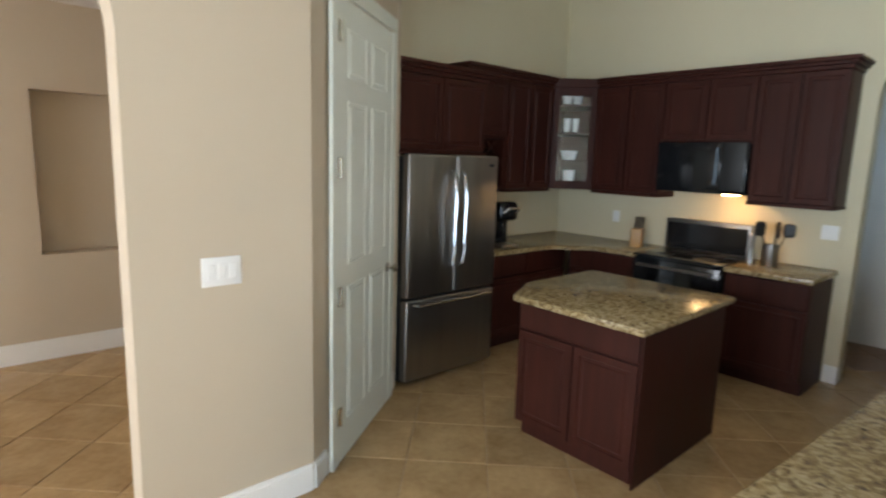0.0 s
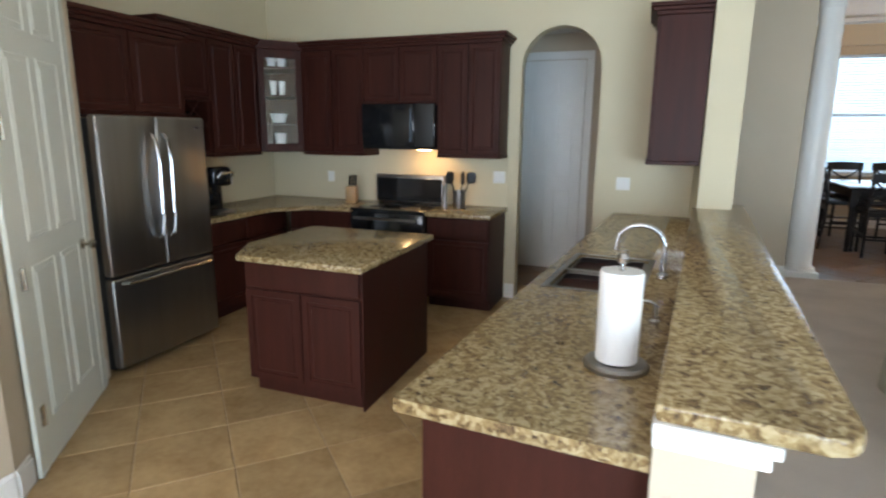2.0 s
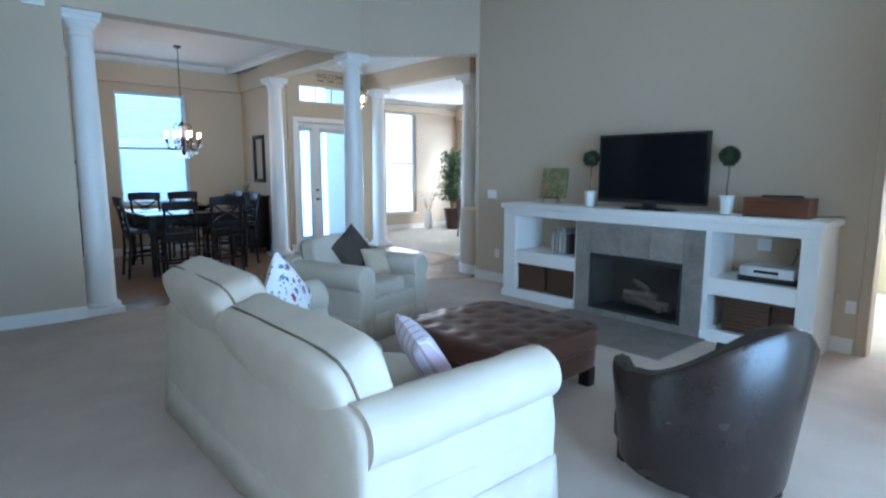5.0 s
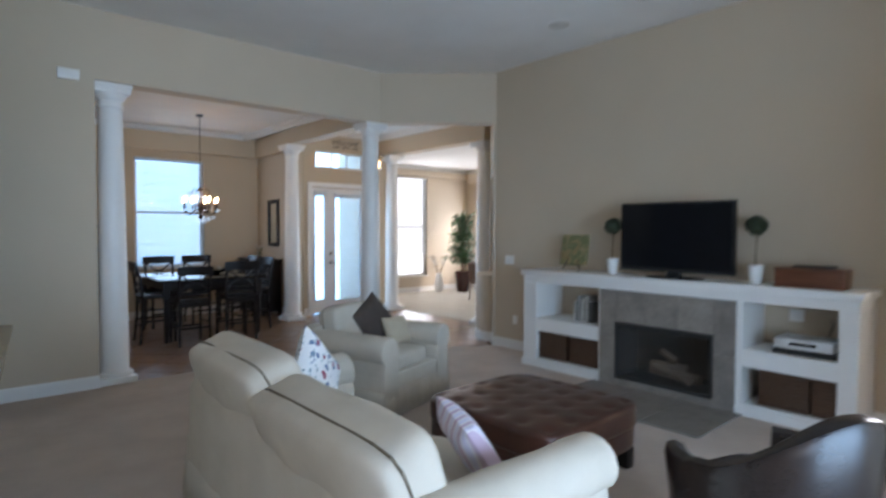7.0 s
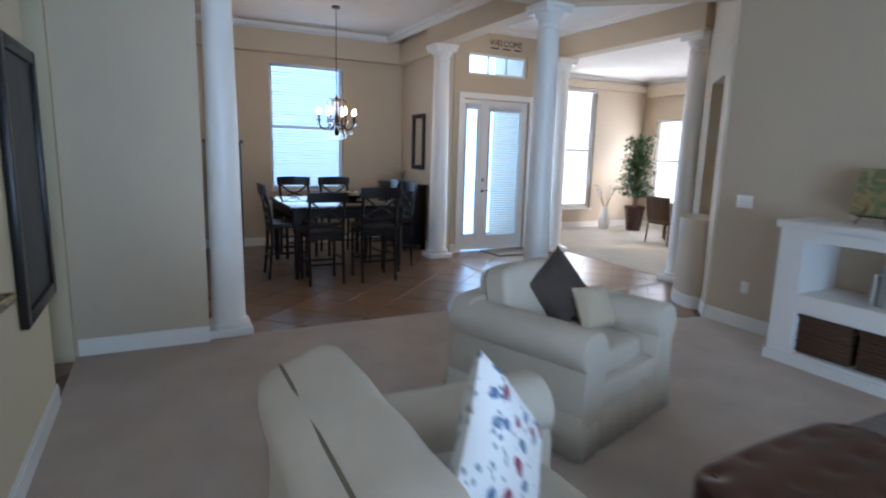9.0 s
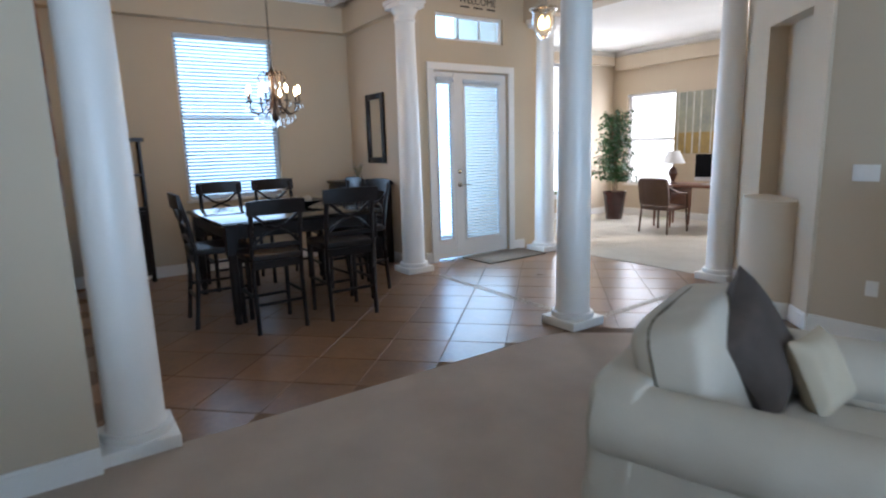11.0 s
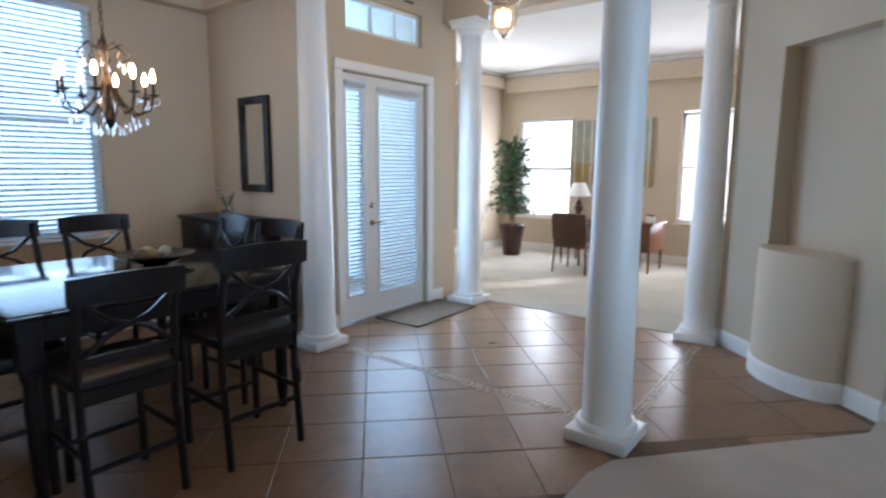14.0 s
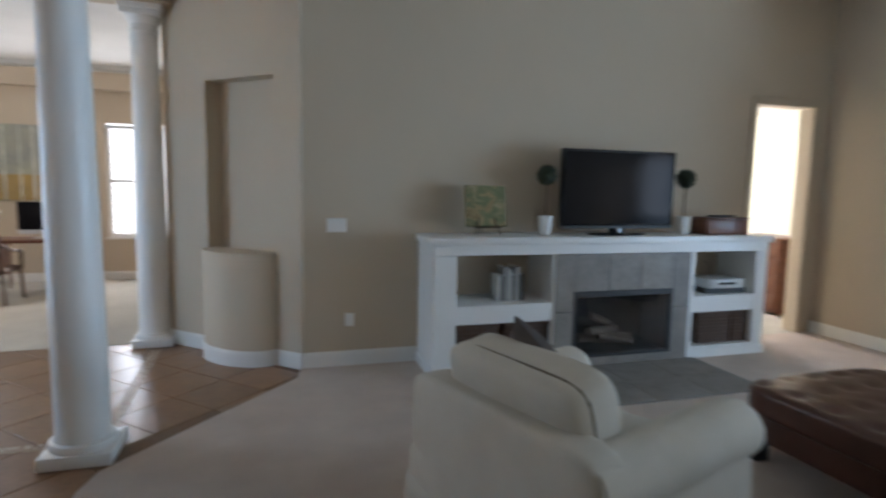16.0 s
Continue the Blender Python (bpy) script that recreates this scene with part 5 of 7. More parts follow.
part("front_panel", b, M["gloss_black"], t)
b = B()
tube(b, [(-0.1, -0.15, 0.10), (-0.12, -0.25, 0.25), (-0.05, -0.35, 0.30), (-0.08, -0.36, 0.12)], 0.004)
part("cable", b, M["matt_black"], t)
plate("outlet", pose(3.18, -5.584, 0.90, 0, 0, 180), 0.12, 0.115, "white outlet inside the open shelf", "socket")


# upholstery
def quilted(b, w, d, h, m, nx, ny, seed=0):
    """A tufted pad: a soft top with dimples in rows."""
    vs = soft(b, w, d, h, None, 0.0, 7.0, 30)
    for v in vs:
        if v.co.z > 0:
            u, q = (v.co.x / w + 0.5) * nx, (v.co.y / d + 0.5) * ny
            du, dq = u - math.floor(u) - 0.5, q - math.floor(q) - 0.5
            r = math.hypot(du, dq)
            v.co.z -= 0.020 * math.exp(-(r / 0.20) ** 2) * (1 if abs(v.co.x) < w * 0.47 and abs(v.co.y) < d * 0.47 else 0)
            v.co.z += 0.004 * noise.noise(Vector((v.co.x * 9, v.co.y * 9, seed)))
    bmesh.ops.transform(b, matrix=m, verts=vs)


t = thing("ottoman", "large tufted brown leather ottoman on dark feet", "ottoman", pose(4.02, -2.80, 0, 0, 0, 1) @ Matrix.Diagonal((1.0, 1.04, 1, 1)))
b = B()
soft(b, 1.13, 1.03, 0.22, Matrix.Translation((0, 0, 0.25)), 0.0, 9.0, 8)
part("base", b, M["leather"], t)
b = B()
quilted(b, 1.17, 1.07, 0.20, Matrix.Translation((0, 0, 0.39)), 6, 5)
top = part("tufted_top", b, M["leather"], t)
for i in range(6):
    for j in range(5):
        b = B()
        lathe(b, [(0.012, 0), (0.012, 0.004), (0.005, 0.008)], ((i + 0.5) / 6 * 1.17 - 0.585, (j + 0.5) / 5 * 1.07 - 0.535, 0.462), 8)
        part("button", b, M["leather"], top)
for sx in (-0.48, 0.48):
    for sy in (-0.44, 0.44):
        b = B()
        box(b, sx - 0.045, sx + 0.045, sy - 0.045, sy + 0.045, 0, 0.15, 0.01)
        part("foot", b, M["espresso"], t)


def sofa_like(name, m, w, seats, label, category, back_h=0.62, depth=0.98, skirt=True, lift=0.09):
    """A slipcovered seat facing -y of m: rolled arms, loose cushions; origin at the middle of the floor."""
    t = thing(name, label, category, m)
    arm = 0.24
    b = B()
    box(b, -w / 2 + 0.012, w / 2 - 0.012, -depth / 2 + 0.012, depth / 2 - 0.004, 0.04, 0.40, 0.02, 3)
    part("base", b, M["linen"], t)
    b = B()
    soft(b, w - 0.03, 0.20, back_h, Matrix.Translation((0, depth / 2 - 0.102, 0.10 + back_h / 2)), 0.0, 9.0, 14, 0.006, w)
    part("back_frame", b, M["linen"], t)
    for s in (-1, 1):
        b = B()
        n = 22
        prof = [(-0.11, 0.03), (0.11, 0.03), (0.115, 0.30 + lift), (0.10, 0.42 + lift)]
        prof += [(0.02 + 0.135 * math.cos(a), 0.52 + lift + 0.125 * math.sin(a)) for a in [math.radians(-40 + 260 * k / 14) for k in range(15)]]
        prof += [(-0.10, 0.40 + lift)]
        rows_ = []
        ys = [-depth / 2, -depth / 2 + 0.02] + [-depth / 2 + 0.02 + (depth - 0.07) * k / 16 for k in range(1, 17)]
        for iy, y in enumerate(ys):
            sc = 0.93 if iy == 0 else 1.0
            rows_.append([b.verts.new((s * (w / 2 - 0.13) + s * px * sc + 0.014 * noise.noise(Vector((px * 8 + w, y * 6, pz * 5 + s))), y, 0.03 + (pz - 0.03) * (0.985 if iy == 0 else 1))) for px, pz in prof])
        for p, q in zip(rows_, rows_[1:]):
            for k in range(len(prof)):
                j = (k + 1) % len(prof)
                b.faces.new((p[k], p[j], q[j], q[k]))
        b.faces.new(rows_[0])
        b.faces.new(rows_[-1][::-1])
        part("arm", b, M["linen"], t)
    if skirt:
        for p, q, nm in (((-w / 2, -depth / 2), (w / 2, -depth / 2), 1), ((w / 2, -depth / 2), (w / 2, depth / 2), 1), ((w / 2, depth / 2), (-w / 2, depth / 2), 1), ((-w / 2, depth / 2), (-w / 2, -depth / 2), 1)):
            b = B()
            n = 30
            d = Vector((q[0] - p[0], q[1] - p[1]))
            o = Vector((d.y, -d.x)).normalized()
            lo, hi = [], []
            for k in range(n + 1):
                c = Vector(p) + d * (k / n)
                wv = 0.006 * math.sin(k * 2.1) + 0.004 * math.sin(k * 0.9)
                lo.append(b.verts.new((c.x + o.x * (0.012 + wv), c.y + o.y * (0.012 + wv), 0.012)))
                hi.append(b.verts.new((c.x - o.x * 0.005, c.y - o.y * 0.005, 0.26)))
            for k in range(n):
                b.faces.new((lo[k], lo[k + 1], hi[k + 1], hi[k]))
            sk = part("skirt", b, M["linen"], t)
            md = sk.modifiers.new("cloth", "SOLIDIFY")
            md.thickness = 0.004
    inner = w - 2 * arm
    cw = inner / seats
    for k in range(seats):
        cx = -inner / 2 + cw * (k + 0.5)
        b = B()
        soft(b, cw - 0.01, 0.70, 0.17, Matrix.Translation((cx, -0.10, 0.455)), 0.12, 6.0, 12, 0.010, k)
        part("seat_cushion", b, M["linen"], t)
    return t, inner, cw, depth


def back_cushion(t, cx, w, h, y, z, lean, seed, thick=0.26):
    b = B()
    mm = Matrix.Translation((cx, y, z)) @ Matrix.Rotation(radians(lean), 4, "X") @ Matrix.Rotation(radians(90), 4, "X")
    soft(b, w, h, thick, mm, 0.14, 7.0, 16, 0.012, seed)
    c = part("back_cushion", b, M["linen"], t)
    b = B()
    pts = []
    for k in range(49):
        a = 2 * math.pi * k / 48
        x, z_ = math.cos(a), math.sin(a)
        kk = (abs(x) ** 7 + abs(z_) ** 7) ** (1 / 7)
        pts.append(mm @ Vector((x / kk * w / 2 * 1.003, z_ / kk * h / 2 * 1.003, -0.045)))
    tube(b, pts, 0.006, 6)
    part("piping", b, M["piping"], c, "dark piped seam")


t, inner, cw, dep = sofa_like("sofa", pose(3.94, -1.31, 0, 0, 0, 0), 2.36, 2, "cream slipcovered sofa with loose back cushions", "sofa", 0.68, 1.10, lift=0.13)
for k in range(2):
    back_cushion(t, -0.46 if k == 0 else 0.53, 1.16 if k == 0 else 1.0, 0.56, dep / 2 - 0.17, 0.69 if k == 0 else 0.77, -20, k + 3, 0.29)
CH = pose(6.04, -2.82, 0, 0, 0, -72)
t, inner, cw, dep = sofa_like("armchair", CH, 1.12, 1, "cream slipcovered armchair with rolled arms", "armchair", 0.66, 1.04)
back_cushion(t, 0, cw + 0.14, 0.52, dep / 2 - 0.26, 0.68, -14, 8, 0.26)


def pillow(name, m, w, material, label, thick=0.17, seed=0):
    """A square cushion with pointed corners, drawn-in sides and soft dents."""
    b = B()
    n, sides = 16, []
    for s in (-1, 1):
        g = {}
        for i in range(n + 1):
            for j in range(n + 1):
                u, v = 2 * i / n - 1, 2 * j / n - 1
                if s == 1 and max(abs(u), abs(v)) == 1:
                    g[i, j] = sides[0][i, j]
                    continue
                h = ((1 - u ** 4) * (1 - v ** 4)) ** 0.55
                x, y = w / 2 * u * (1 - 0.07 * (1 - v * v)), w / 2 * v * (1 - 0.07 * (1 - u * u))
                dent = 0.014 * noise.noise(Vector((x * 7 + seed, y * 7, s))) * h
                g[i, j] = b.verts.new(m @ Vector((x, y, s * (thick / 2 * h) + dent)))
        sides.append(g)
        for i in range(n):
            for j in range(n):
                b.faces.new((g[i, j], g[i + 1, j], g[i + 1, j + 1], g[i, j + 1]))
    return solid(name, b, material, label, "pillow")


def print_mat(name, ground, inks, scale):
    """Scattered printed blots on cloth."""
    m = bpy.data.materials.new(name)
    m.use_nodes = True
    n, l = m.node_tree.nodes, m.node_tree.links
    tc = n.new("ShaderNodeTexCoord")
    prev = None
    for k, (ink, sc, size) in enumerate(inks):
        v = n.new("ShaderNodeTexVoronoi")
        v.inputs["Scale"].default_value = scale * sc
        l.new(tc.outputs["Object"], v.inputs["Vector"])
        ns = n.new("ShaderNodeTexNoise")
        ns.inputs["Scale"].default_value = scale * sc * 2.3
        l.new(tc.outputs["Object"], ns.inputs["Vector"])
        mm = n.new("ShaderNodeMath")
        mm.operation = "MULTIPLY_ADD"
        l.new(ns.outputs[0], mm.inputs[0])
        mm.inputs[1].default_value = 0.5
        l.new(v.outputs["Distance"], mm.inputs[2])
        r = n.new("ShaderNodeMath")
        r.operation = "LESS_THAN"
        r.inputs[1].default_value = size
        l.new(mm.outputs[0], r.inputs[0])
        mx = n.new("ShaderNodeMixRGB")
        l.new(r.outputs[0], mx.inputs[0])
        if prev is None:
            mx.inputs[1].default_value = (*ground, 1)
        else:
            l.new(prev.outputs[0], mx.inputs[1])
        mx.inputs[2].default_value = (*ink, 1)
        prev = mx
    l.new(prev.outputs[0], n["Principled BSDF"].inputs["Base Color"])
    n["Principled BSDF"].inputs["Roughness"].default_value = 0.85
    return m


def stripe_mat():
    m = bpy.data.materials.new("striped_cloth")
    m.use_nodes = True
    n, l = m.node_tree.nodes, m.node_tree.links
    tc = n.new("ShaderNodeTexCoord")
    w = n.new("ShaderNodeTexWave")
    w.inputs["Scale"].default_value, w.inputs["Distortion"].default_value = 5.0, 0.4
    l.new(tc.outputs["Object"], w.inputs["Vector"])
    r = n.new("ShaderNodeValToRGB")
    e = r.color_ramp.elements
    e[0].position, e[0].color = 0.15, (0.52, 0.40, 0.50, 1)
    e[1].position, e[1].color = 0.45, (0.75, 0.72, 0.70, 1)
    k = e.new(0.8)
    k.color = (0.62, 0.60, 0.72, 1)
    l.new(w.outputs[0], r.inputs[0])
    l.new(r.outputs[0], n["Principled BSDF"].inputs["Base Color"])
    n["Principled BSDF"].inputs["Roughness"].default_value = 0.85
    return m


floral = print_mat("floral_cloth", (0.80, 0.80, 0.80), [((0.13, 0.20, 0.34), 1.0, 0.54), ((0.30, 0.06, 0.11), 0.55, 0.46), ((0.25, 0.33, 0.36), 1.8, 0.50)], 16)
pillow("throw_pillow", pose(4.48, -1.34, 0.80, 72, 0, -52) @ Matrix.Rotation(radians(36), 4, "Z"), 0.44, floral, "white throw pillow with a blue and red floral print", 0.16, 1)
pillow("throw_pillow", pose(3.30, -1.50, 0.69, 56, -8, -20), 0.38, stripe_mat(), "striped lilac and white throw pillow", 0.15, 2)
pillow("throw_pillow", CH @ pose(0.10, 0.10, 0.76, 70, 0, -10) @ Matrix.Rotation(radians(32), 4, "Z"), 0.44, M["brown_fabric"], "dark brown throw pillow on the armchair", 0.16, 3)
pillow("throw_pillow", CH @ pose(0.22, -0.10, 0.66, 64, 0, -14), 0.30, mat("oat_cloth", (0.52, 0.44, 0.32), (0.46, 0.38, 0.27), 0.85, fine=200, bump=0.2), "small oat coloured lumbar pillow on the armchair", 0.13, 4)

# barrel chair
t = thing("barrel_chair", "dark espresso leather barrel chair", "armchair", pose(2.42, -2.62, 0, 0, 0, 67) @ Matrix.Scale(1.05, 4))
b = B()
n = 40
rings = []
for k in range(n + 1):
    a = math.radians(-38 + 256 * k / n)
    back = max(0.0, math.sin(a))
    top = 0.62 + 0.27 * (back ** 2) + (0.0 if back > 0 else -0.02)
    c, s = math.cos(a), math.sin(a)
    ro, ri = 0.42, 0.315
    taper = 0.90
    prof = [(ro * taper, 0.10), (ro * 0.97, 0.35), (ro + 0.01 + 0.03 * back, top - 0.06), (ro + 0.02 * back, top - 0.015), (ro - 0.035, top), (ro - 0.075, top - 0.015), (ri + 0.005, top - 0.06), (ri, 0.35), (ri, 0.10)]
    rings.append([b.verts.new((r * c, r * s, z)) for r, z in prof])
for p, q in zip(rings, rings[1:]):
    for k in range(len(p)):
        j = (k + 1) % len(p)
        b.faces.new((p[k], q[k], q[j], p[j]))
b.faces.new(rings[0])
b.faces.new(rings[-1][::-1])
part("shell", b, M["leather_dark"], t)
b = B()
soft(b, 0.58, 0.60, 0.18, Matrix.Translation((0, -0.05, 0.36)), 0.15, 5.0, 12, 0.006)
part("seat_cushion", b, M["leather_dark"], t)
b = B()
soft(b, 0.60, 0.60, 0.20, Matrix.Translation((0, -0.04, 0.20)), 0.0, 8.0, 6)
part("base", b, M["leather_dark"], t)
for sx, sy in ((-0.24, -0.26), (0.24, -0.26), (-0.22, 0.24), (0.22, 0.24)):
    b = B()
    box(b, sx - 0.03, sx + 0.03, sy - 0.03, sy + 0.03, 0, 0.11, 0.006)
    part("foot", b, M["espresso"], t)

# dark tall panel on the wall beside the bar
t = thing("wall_panel", "tall dark framed mirror panel beside the bar", "wall decoration", pose(6.95, 0.168, 1.45) @ Matrix.Diagonal((1, 1, 0.9, 1)))
b = B()
for x0, x1, z0, z1 in ((-0.42, -0.34, -0.80, 0.80), (0.34, 0.42, -0.80, 0.80), (-0.34, 0.34, -0.80, -0.72), (-0.34, 0.34, 0.72, 0.80)):
    box(b, x0, x1, -0.04, -0.001, z0, z1, 0.006)
part("frame", b, M["espresso"], t)
b = B()
box(b, -0.34, 0.34, -0.02, -0.001, -0.72, 0.72)
part("panel", b, M["matt_black"], t)

# ceiling and wall fittings
for k, (sx, sy) in enumerate(((5.31, -4.75), (4.27, -4.75), (3.2, -4.75))):
    t = thing("ceiling_speaker", "round white in-ceiling speaker", "speaker", pose(sx, sy, H), "speakers in the ceiling")
    b = B()
    lathe(b, [(0.125, -0.012), (0.13, -0.006), (0.13, 0.0)], n=32)
    part("rim", b, M["ceiling"], t)
    b = B()
    lathe(b, [(0.112, -0.014), (0.115, -0.0125)], n=32)
    part("grille", b, mat("speaker_grille", (0.62, 0.58, 0.52), None, 0.6), t)
t = thing("ceiling_vent", "white slatted ceiling air vent", "vent", pose(5.68, -2.64, H))
b = B()
for x0, x1, y0, y1 in ((-0.22, 0.22, -0.14, -0.11), (-0.22, 0.22, 0.11, 0.14), (-0.22, -0.19, -0.11, 0.11), (0.19, 0.22, -0.11, 0.11)):
    box(b, x0, x1, y0, y1, -0.015, -0.001)
part("frame", b, M["ceiling"], t)
b = B()
box(b, -0.19, 0.19, -0.11, 0.11, -0.003, -0.0005)
part("backing", b, M["matt_black"], t)
for k in range(7):
    b = B()
    box(b, -0.19, 0.19, -0.012, 0.012, -0.001, 0.001, m=pose(0, -0.09 + 0.03 * k, -0.010, 35))
    part("slat", b, M["ceiling"], t)
t = thing("door_chime", "small white chime box high on the wall", "door chime", pose(8.2, -0.57, 3.235, 0, 0, -90))
b = B()
box(b, -0.095, 0.095, -0.05, -0.001, -0.05, 0.05, 0.006)
part("cover", b, M["trim"], t)
# curtain rod and dark curtain beside the bedroom door
t = thing("curtain", "dark curtain panel on a black rod", "curtain", pose(1.3, -4.35, 0))
b = B()
rod(b, (0.07, -0.35, 2.55), (0.07, 0.7, 2.55), 0.013)
rod(b, (0.07, -0.37, 2.55), (0.07, -0.33, 2.55), 0.028)
part("rod", b, M["iron"], t)
b = B()
lo, hi = [], []
for k in range(61):
    y = -0.28 + 0.9 * k / 60
    x = 0.07 + 0.028 * math.sin(k * 0.75)
    lo.append(b.verts.new((x * 1.0, y, 0.02)))
    hi.append(b.verts.new((0.07 + 0.7 * (x - 0.07), y, 2.53)))
for k in range(60):
    b.faces.new((lo[k], lo[k + 1], hi[k + 1], hi[k]))
cl = part("panel", b, M["brown_fabric"], t)
cl.modifiers.new("cloth", "SOLIDIFY").thickness = 0.004
# bedroom door casing and dresser
bm = B()
for x0, x1, z0, z1 in ((1.45, 1.529, 0, 2.56), (2.321, 2.40, 0, 2.56), (1.45, 2.40, 2.561, 2.64)):
    box(bm, x0, x1, -5.599, -5.58, z0, z1, 0.004, 1)
structure("door_bedroom", bm, M["wall"], "tan cased opening to the bedroom", "door frame")
t = thing("dresser", "reddish brown wooden dresser in the bedroom", "dresser", pose(0.73, -6.75, 0))
b = B()
box(b, -0.3, 0.3, -0.45, 0.45, 0.04, 1.0, 0.008)
part("body", b, M["walnut"], t)
b = B()
box(b, -0.32, 0.33, -0.47, 0.47, 1.001, 1.03, 0.006)
part("top", b, M["walnut"], t)
for k in range(4):
    b = B()
    box(b, 0.301, 0.318, -0.42, 0.42, 0.08 + 0.23 * k, 0.28 + 0.23 * k, 0.006)
    d = part("drawer_front", b, M["walnut"], t)
    b = B()
    for yy in (-0.2, 0.2):
        lathe(b, [(0.012, 0), (0.016, 0.015), (0.01, 0.02)], (0.318, yy, 0.18 + 0.23 * k), 10, Matrix.Rotation(radians(90), 4, "Y"))
    part("knob", b, M["nickel"], d)

# ---- dining room ----
TC = (10.95, -2.68)
t = thing("dining_table", "square espresso counter-height dining table", "table", pose(*TC, 0))
b = B()
box(b, -0.78, 0.78, -0.78, 0.78, 0.90, 0.935, 0.008)
part("tabletop", b, M["table_gloss"], t)
for x0, x1, y0, y1 in ((-0.72, 0.72, -0.72, -0.695), (-0.72, 0.72, 0.695, 0.72), (-0.72, -0.695, -0.695, 0.695), (0.695, 0.72, -0.695, 0.695)):
    b = B()
    box(b, x0, x1, y0, y1, 0.78, 0.899)
    part("apron", b, M["espresso"], t)
for sx in (-0.69, 0.69):
    for sy in (-0.69, 0.69):
        b = B()
        lathe(b, [(0.028, 0), (0.034, 0.03), (0.026, 0.06), (0.036, 0.10), (0.042, 0.45), (0.036, 0.58), (0.046, 0.62), (0.046, 0.64)], (sx, sy, 0), 16)
        box(b, sx - 0.05, sx + 0.05, sy - 0.05, sy + 0.05, 0.64, 0.90, 0.004, 1)
        part("leg", b, M["espresso"], t)


def bar_chair():
    t = thing("dining_chair", "espresso counter-height chair with an X-shaped back", "chair", None, "chairs round the dining table")
    for sx in (-0.2, 0.2):
        b = B()
        tube(b, [(sx, 0.19, 0.0), (sx, 0.19, 0.60)], 0.02, 8)
        part("leg", b, M["espresso"], t)
        b = B()
        tube(b, [(sx, -0.24, 0.0), (sx, -0.20, 0.40), (sx, -0.20, 0.62), (sx, -0.23, 0.85), (sx, -0.285, 1.06)], 0.02, 8)
        part("back_post", b, M["espresso"], t)
    b = B()
    soft(b, 0.47, 0.46, 0.06, Matrix.Translation((0, 0, 0.625)), 0.1, 8.0, 8)
    part("seat", b, seat_vinyl, t)
    for y, x0, x1 in ((0.19, -0.2, 0.2), (-0.2, -0.2, 0.2)):
        b = B()
        box(b, x0, x1, y - 0.012, y + 0.012, 0.53, 0.595)
        part("apron", b, M["espresso"], t)
    for z, p, q in ((0.22, (-0.2, 0.19), (0.2, 0.19)), (0.30, (-0.2, 0.19), (-0.2, -0.21)), (0.30, (0.2, 0.19), (0.2, -0.21)), (0.24, (-0.2, -0.215), (0.2, -0.215))):
        b = B()
        rod(b, (*p, z), (*q, z), 0.014, 8)
        part("stretcher", b, M["espresso"], t)
    b = B()
    n = 12
    rows_ = []
    for k in range(n + 1):
        u = k / n * 2 - 1
        y = -0.275 - 0.03 * (1 - u * u)
        rows_.append([b.verts.new((u * 0.235, y + dy, z + 0.012 * (1 - u * u) * (1 if z > 1 else 0))) for dy, z in ((-0.012, 0.975), (0.012, 0.975), (0.002, 1.085), (-0.022, 1.085))])
    for p, q in zip(rows_, rows_[1:]):
        for k in range(4):
            b.faces.new((p[k], p[(k + 1) % 4], q[(k + 1) % 4], q[k]))
    b.faces.new(rows_[0])
    b.faces.new(rows_[-1][::-1])
    part("top_rail", b, M["espresso"], t)
    b = B()
    box(b, -0.2, 0.2, -0.232, -0.208, 0.70, 0.74, 0.004, 1)
    part("lower_rail", b, M["espresso"], t)
    for s in (-1, 1):
        b = B()
        tube(b, [(-0.19 * s, -0.222, 0.735), (-0.08 * s, -0.25, 0.83), (0.08 * s, -0.265, 0.89), (0.19 * s, -0.275, 0.985)], 0.013, 6)
        part("cross_bar", b, M["espresso"], t)
    return t


seat_vinyl = mat("seat_vinyl", (0.016, 0.011, 0.010), (0.010, 0.007, 0.006), 0.42, spec=0.25, scale=6, fine=90, bump=0.1)
proto = bar_chair()
spots = [(10.07, -2.26, -90), (10.04, -2.93, -92), (11.86, -2.36, 90), (11.86, -3.0, 90), (10.56, -1.93, 178), (10.72, -3.42, 4), (11.36, -3.42, -4)]
proto.matrix_basis = pose(spots[0][0], spots[0][1], 0, 0, 0, spots[0][2]) @ Matrix.Scale(1.05, 4)
for x, y, r in spots[1:]:
    copy_thing(proto, pose(x, y, 0, 0, 0, r) @ Matrix.Scale(1.05, 4))

t = thing("fruit_bowl", "dark shallow bowl with pale decorative balls", "bowl", pose(11.05, -2.95, 0.936))
b = B()
lathe(b, [(0.07, 0), (0.09, 0.008), (0.20, 0.05), (0.26, 0.075), (0.255, 0.08), (0.19, 0.058), (0.06, 0.02)], n=32)
part("bowl", b, M["gloss_black"], t)
for k, (dx, dy, c) in enumerate(((0.05, 0.03, (0.62, 0.55, 0.42)), (-0.06, 0.04, (0.33, 0.25, 0.14)), (0.0, -0.07, (0.55, 0.5, 0.4)), (-0.02, 0.10, (0.2, 0.16, 0.1)))):
    b = B()
    bmesh.ops.create_icosphere(b, subdivisions=3, radius=0.045)
    for v in b.verts:
        v.co *= 1 + 0.05 * noise.noise(v.co * 40)
    solid("decor_ball", b, mat("decor_ball", c, None, 0.7, scale=30, bump=0.4), "pale woven decorative ball in the bowl", "ball", pose(11.05 + dx, -2.95 + dy, 0.936 + 0.078), "balls in the bowl")

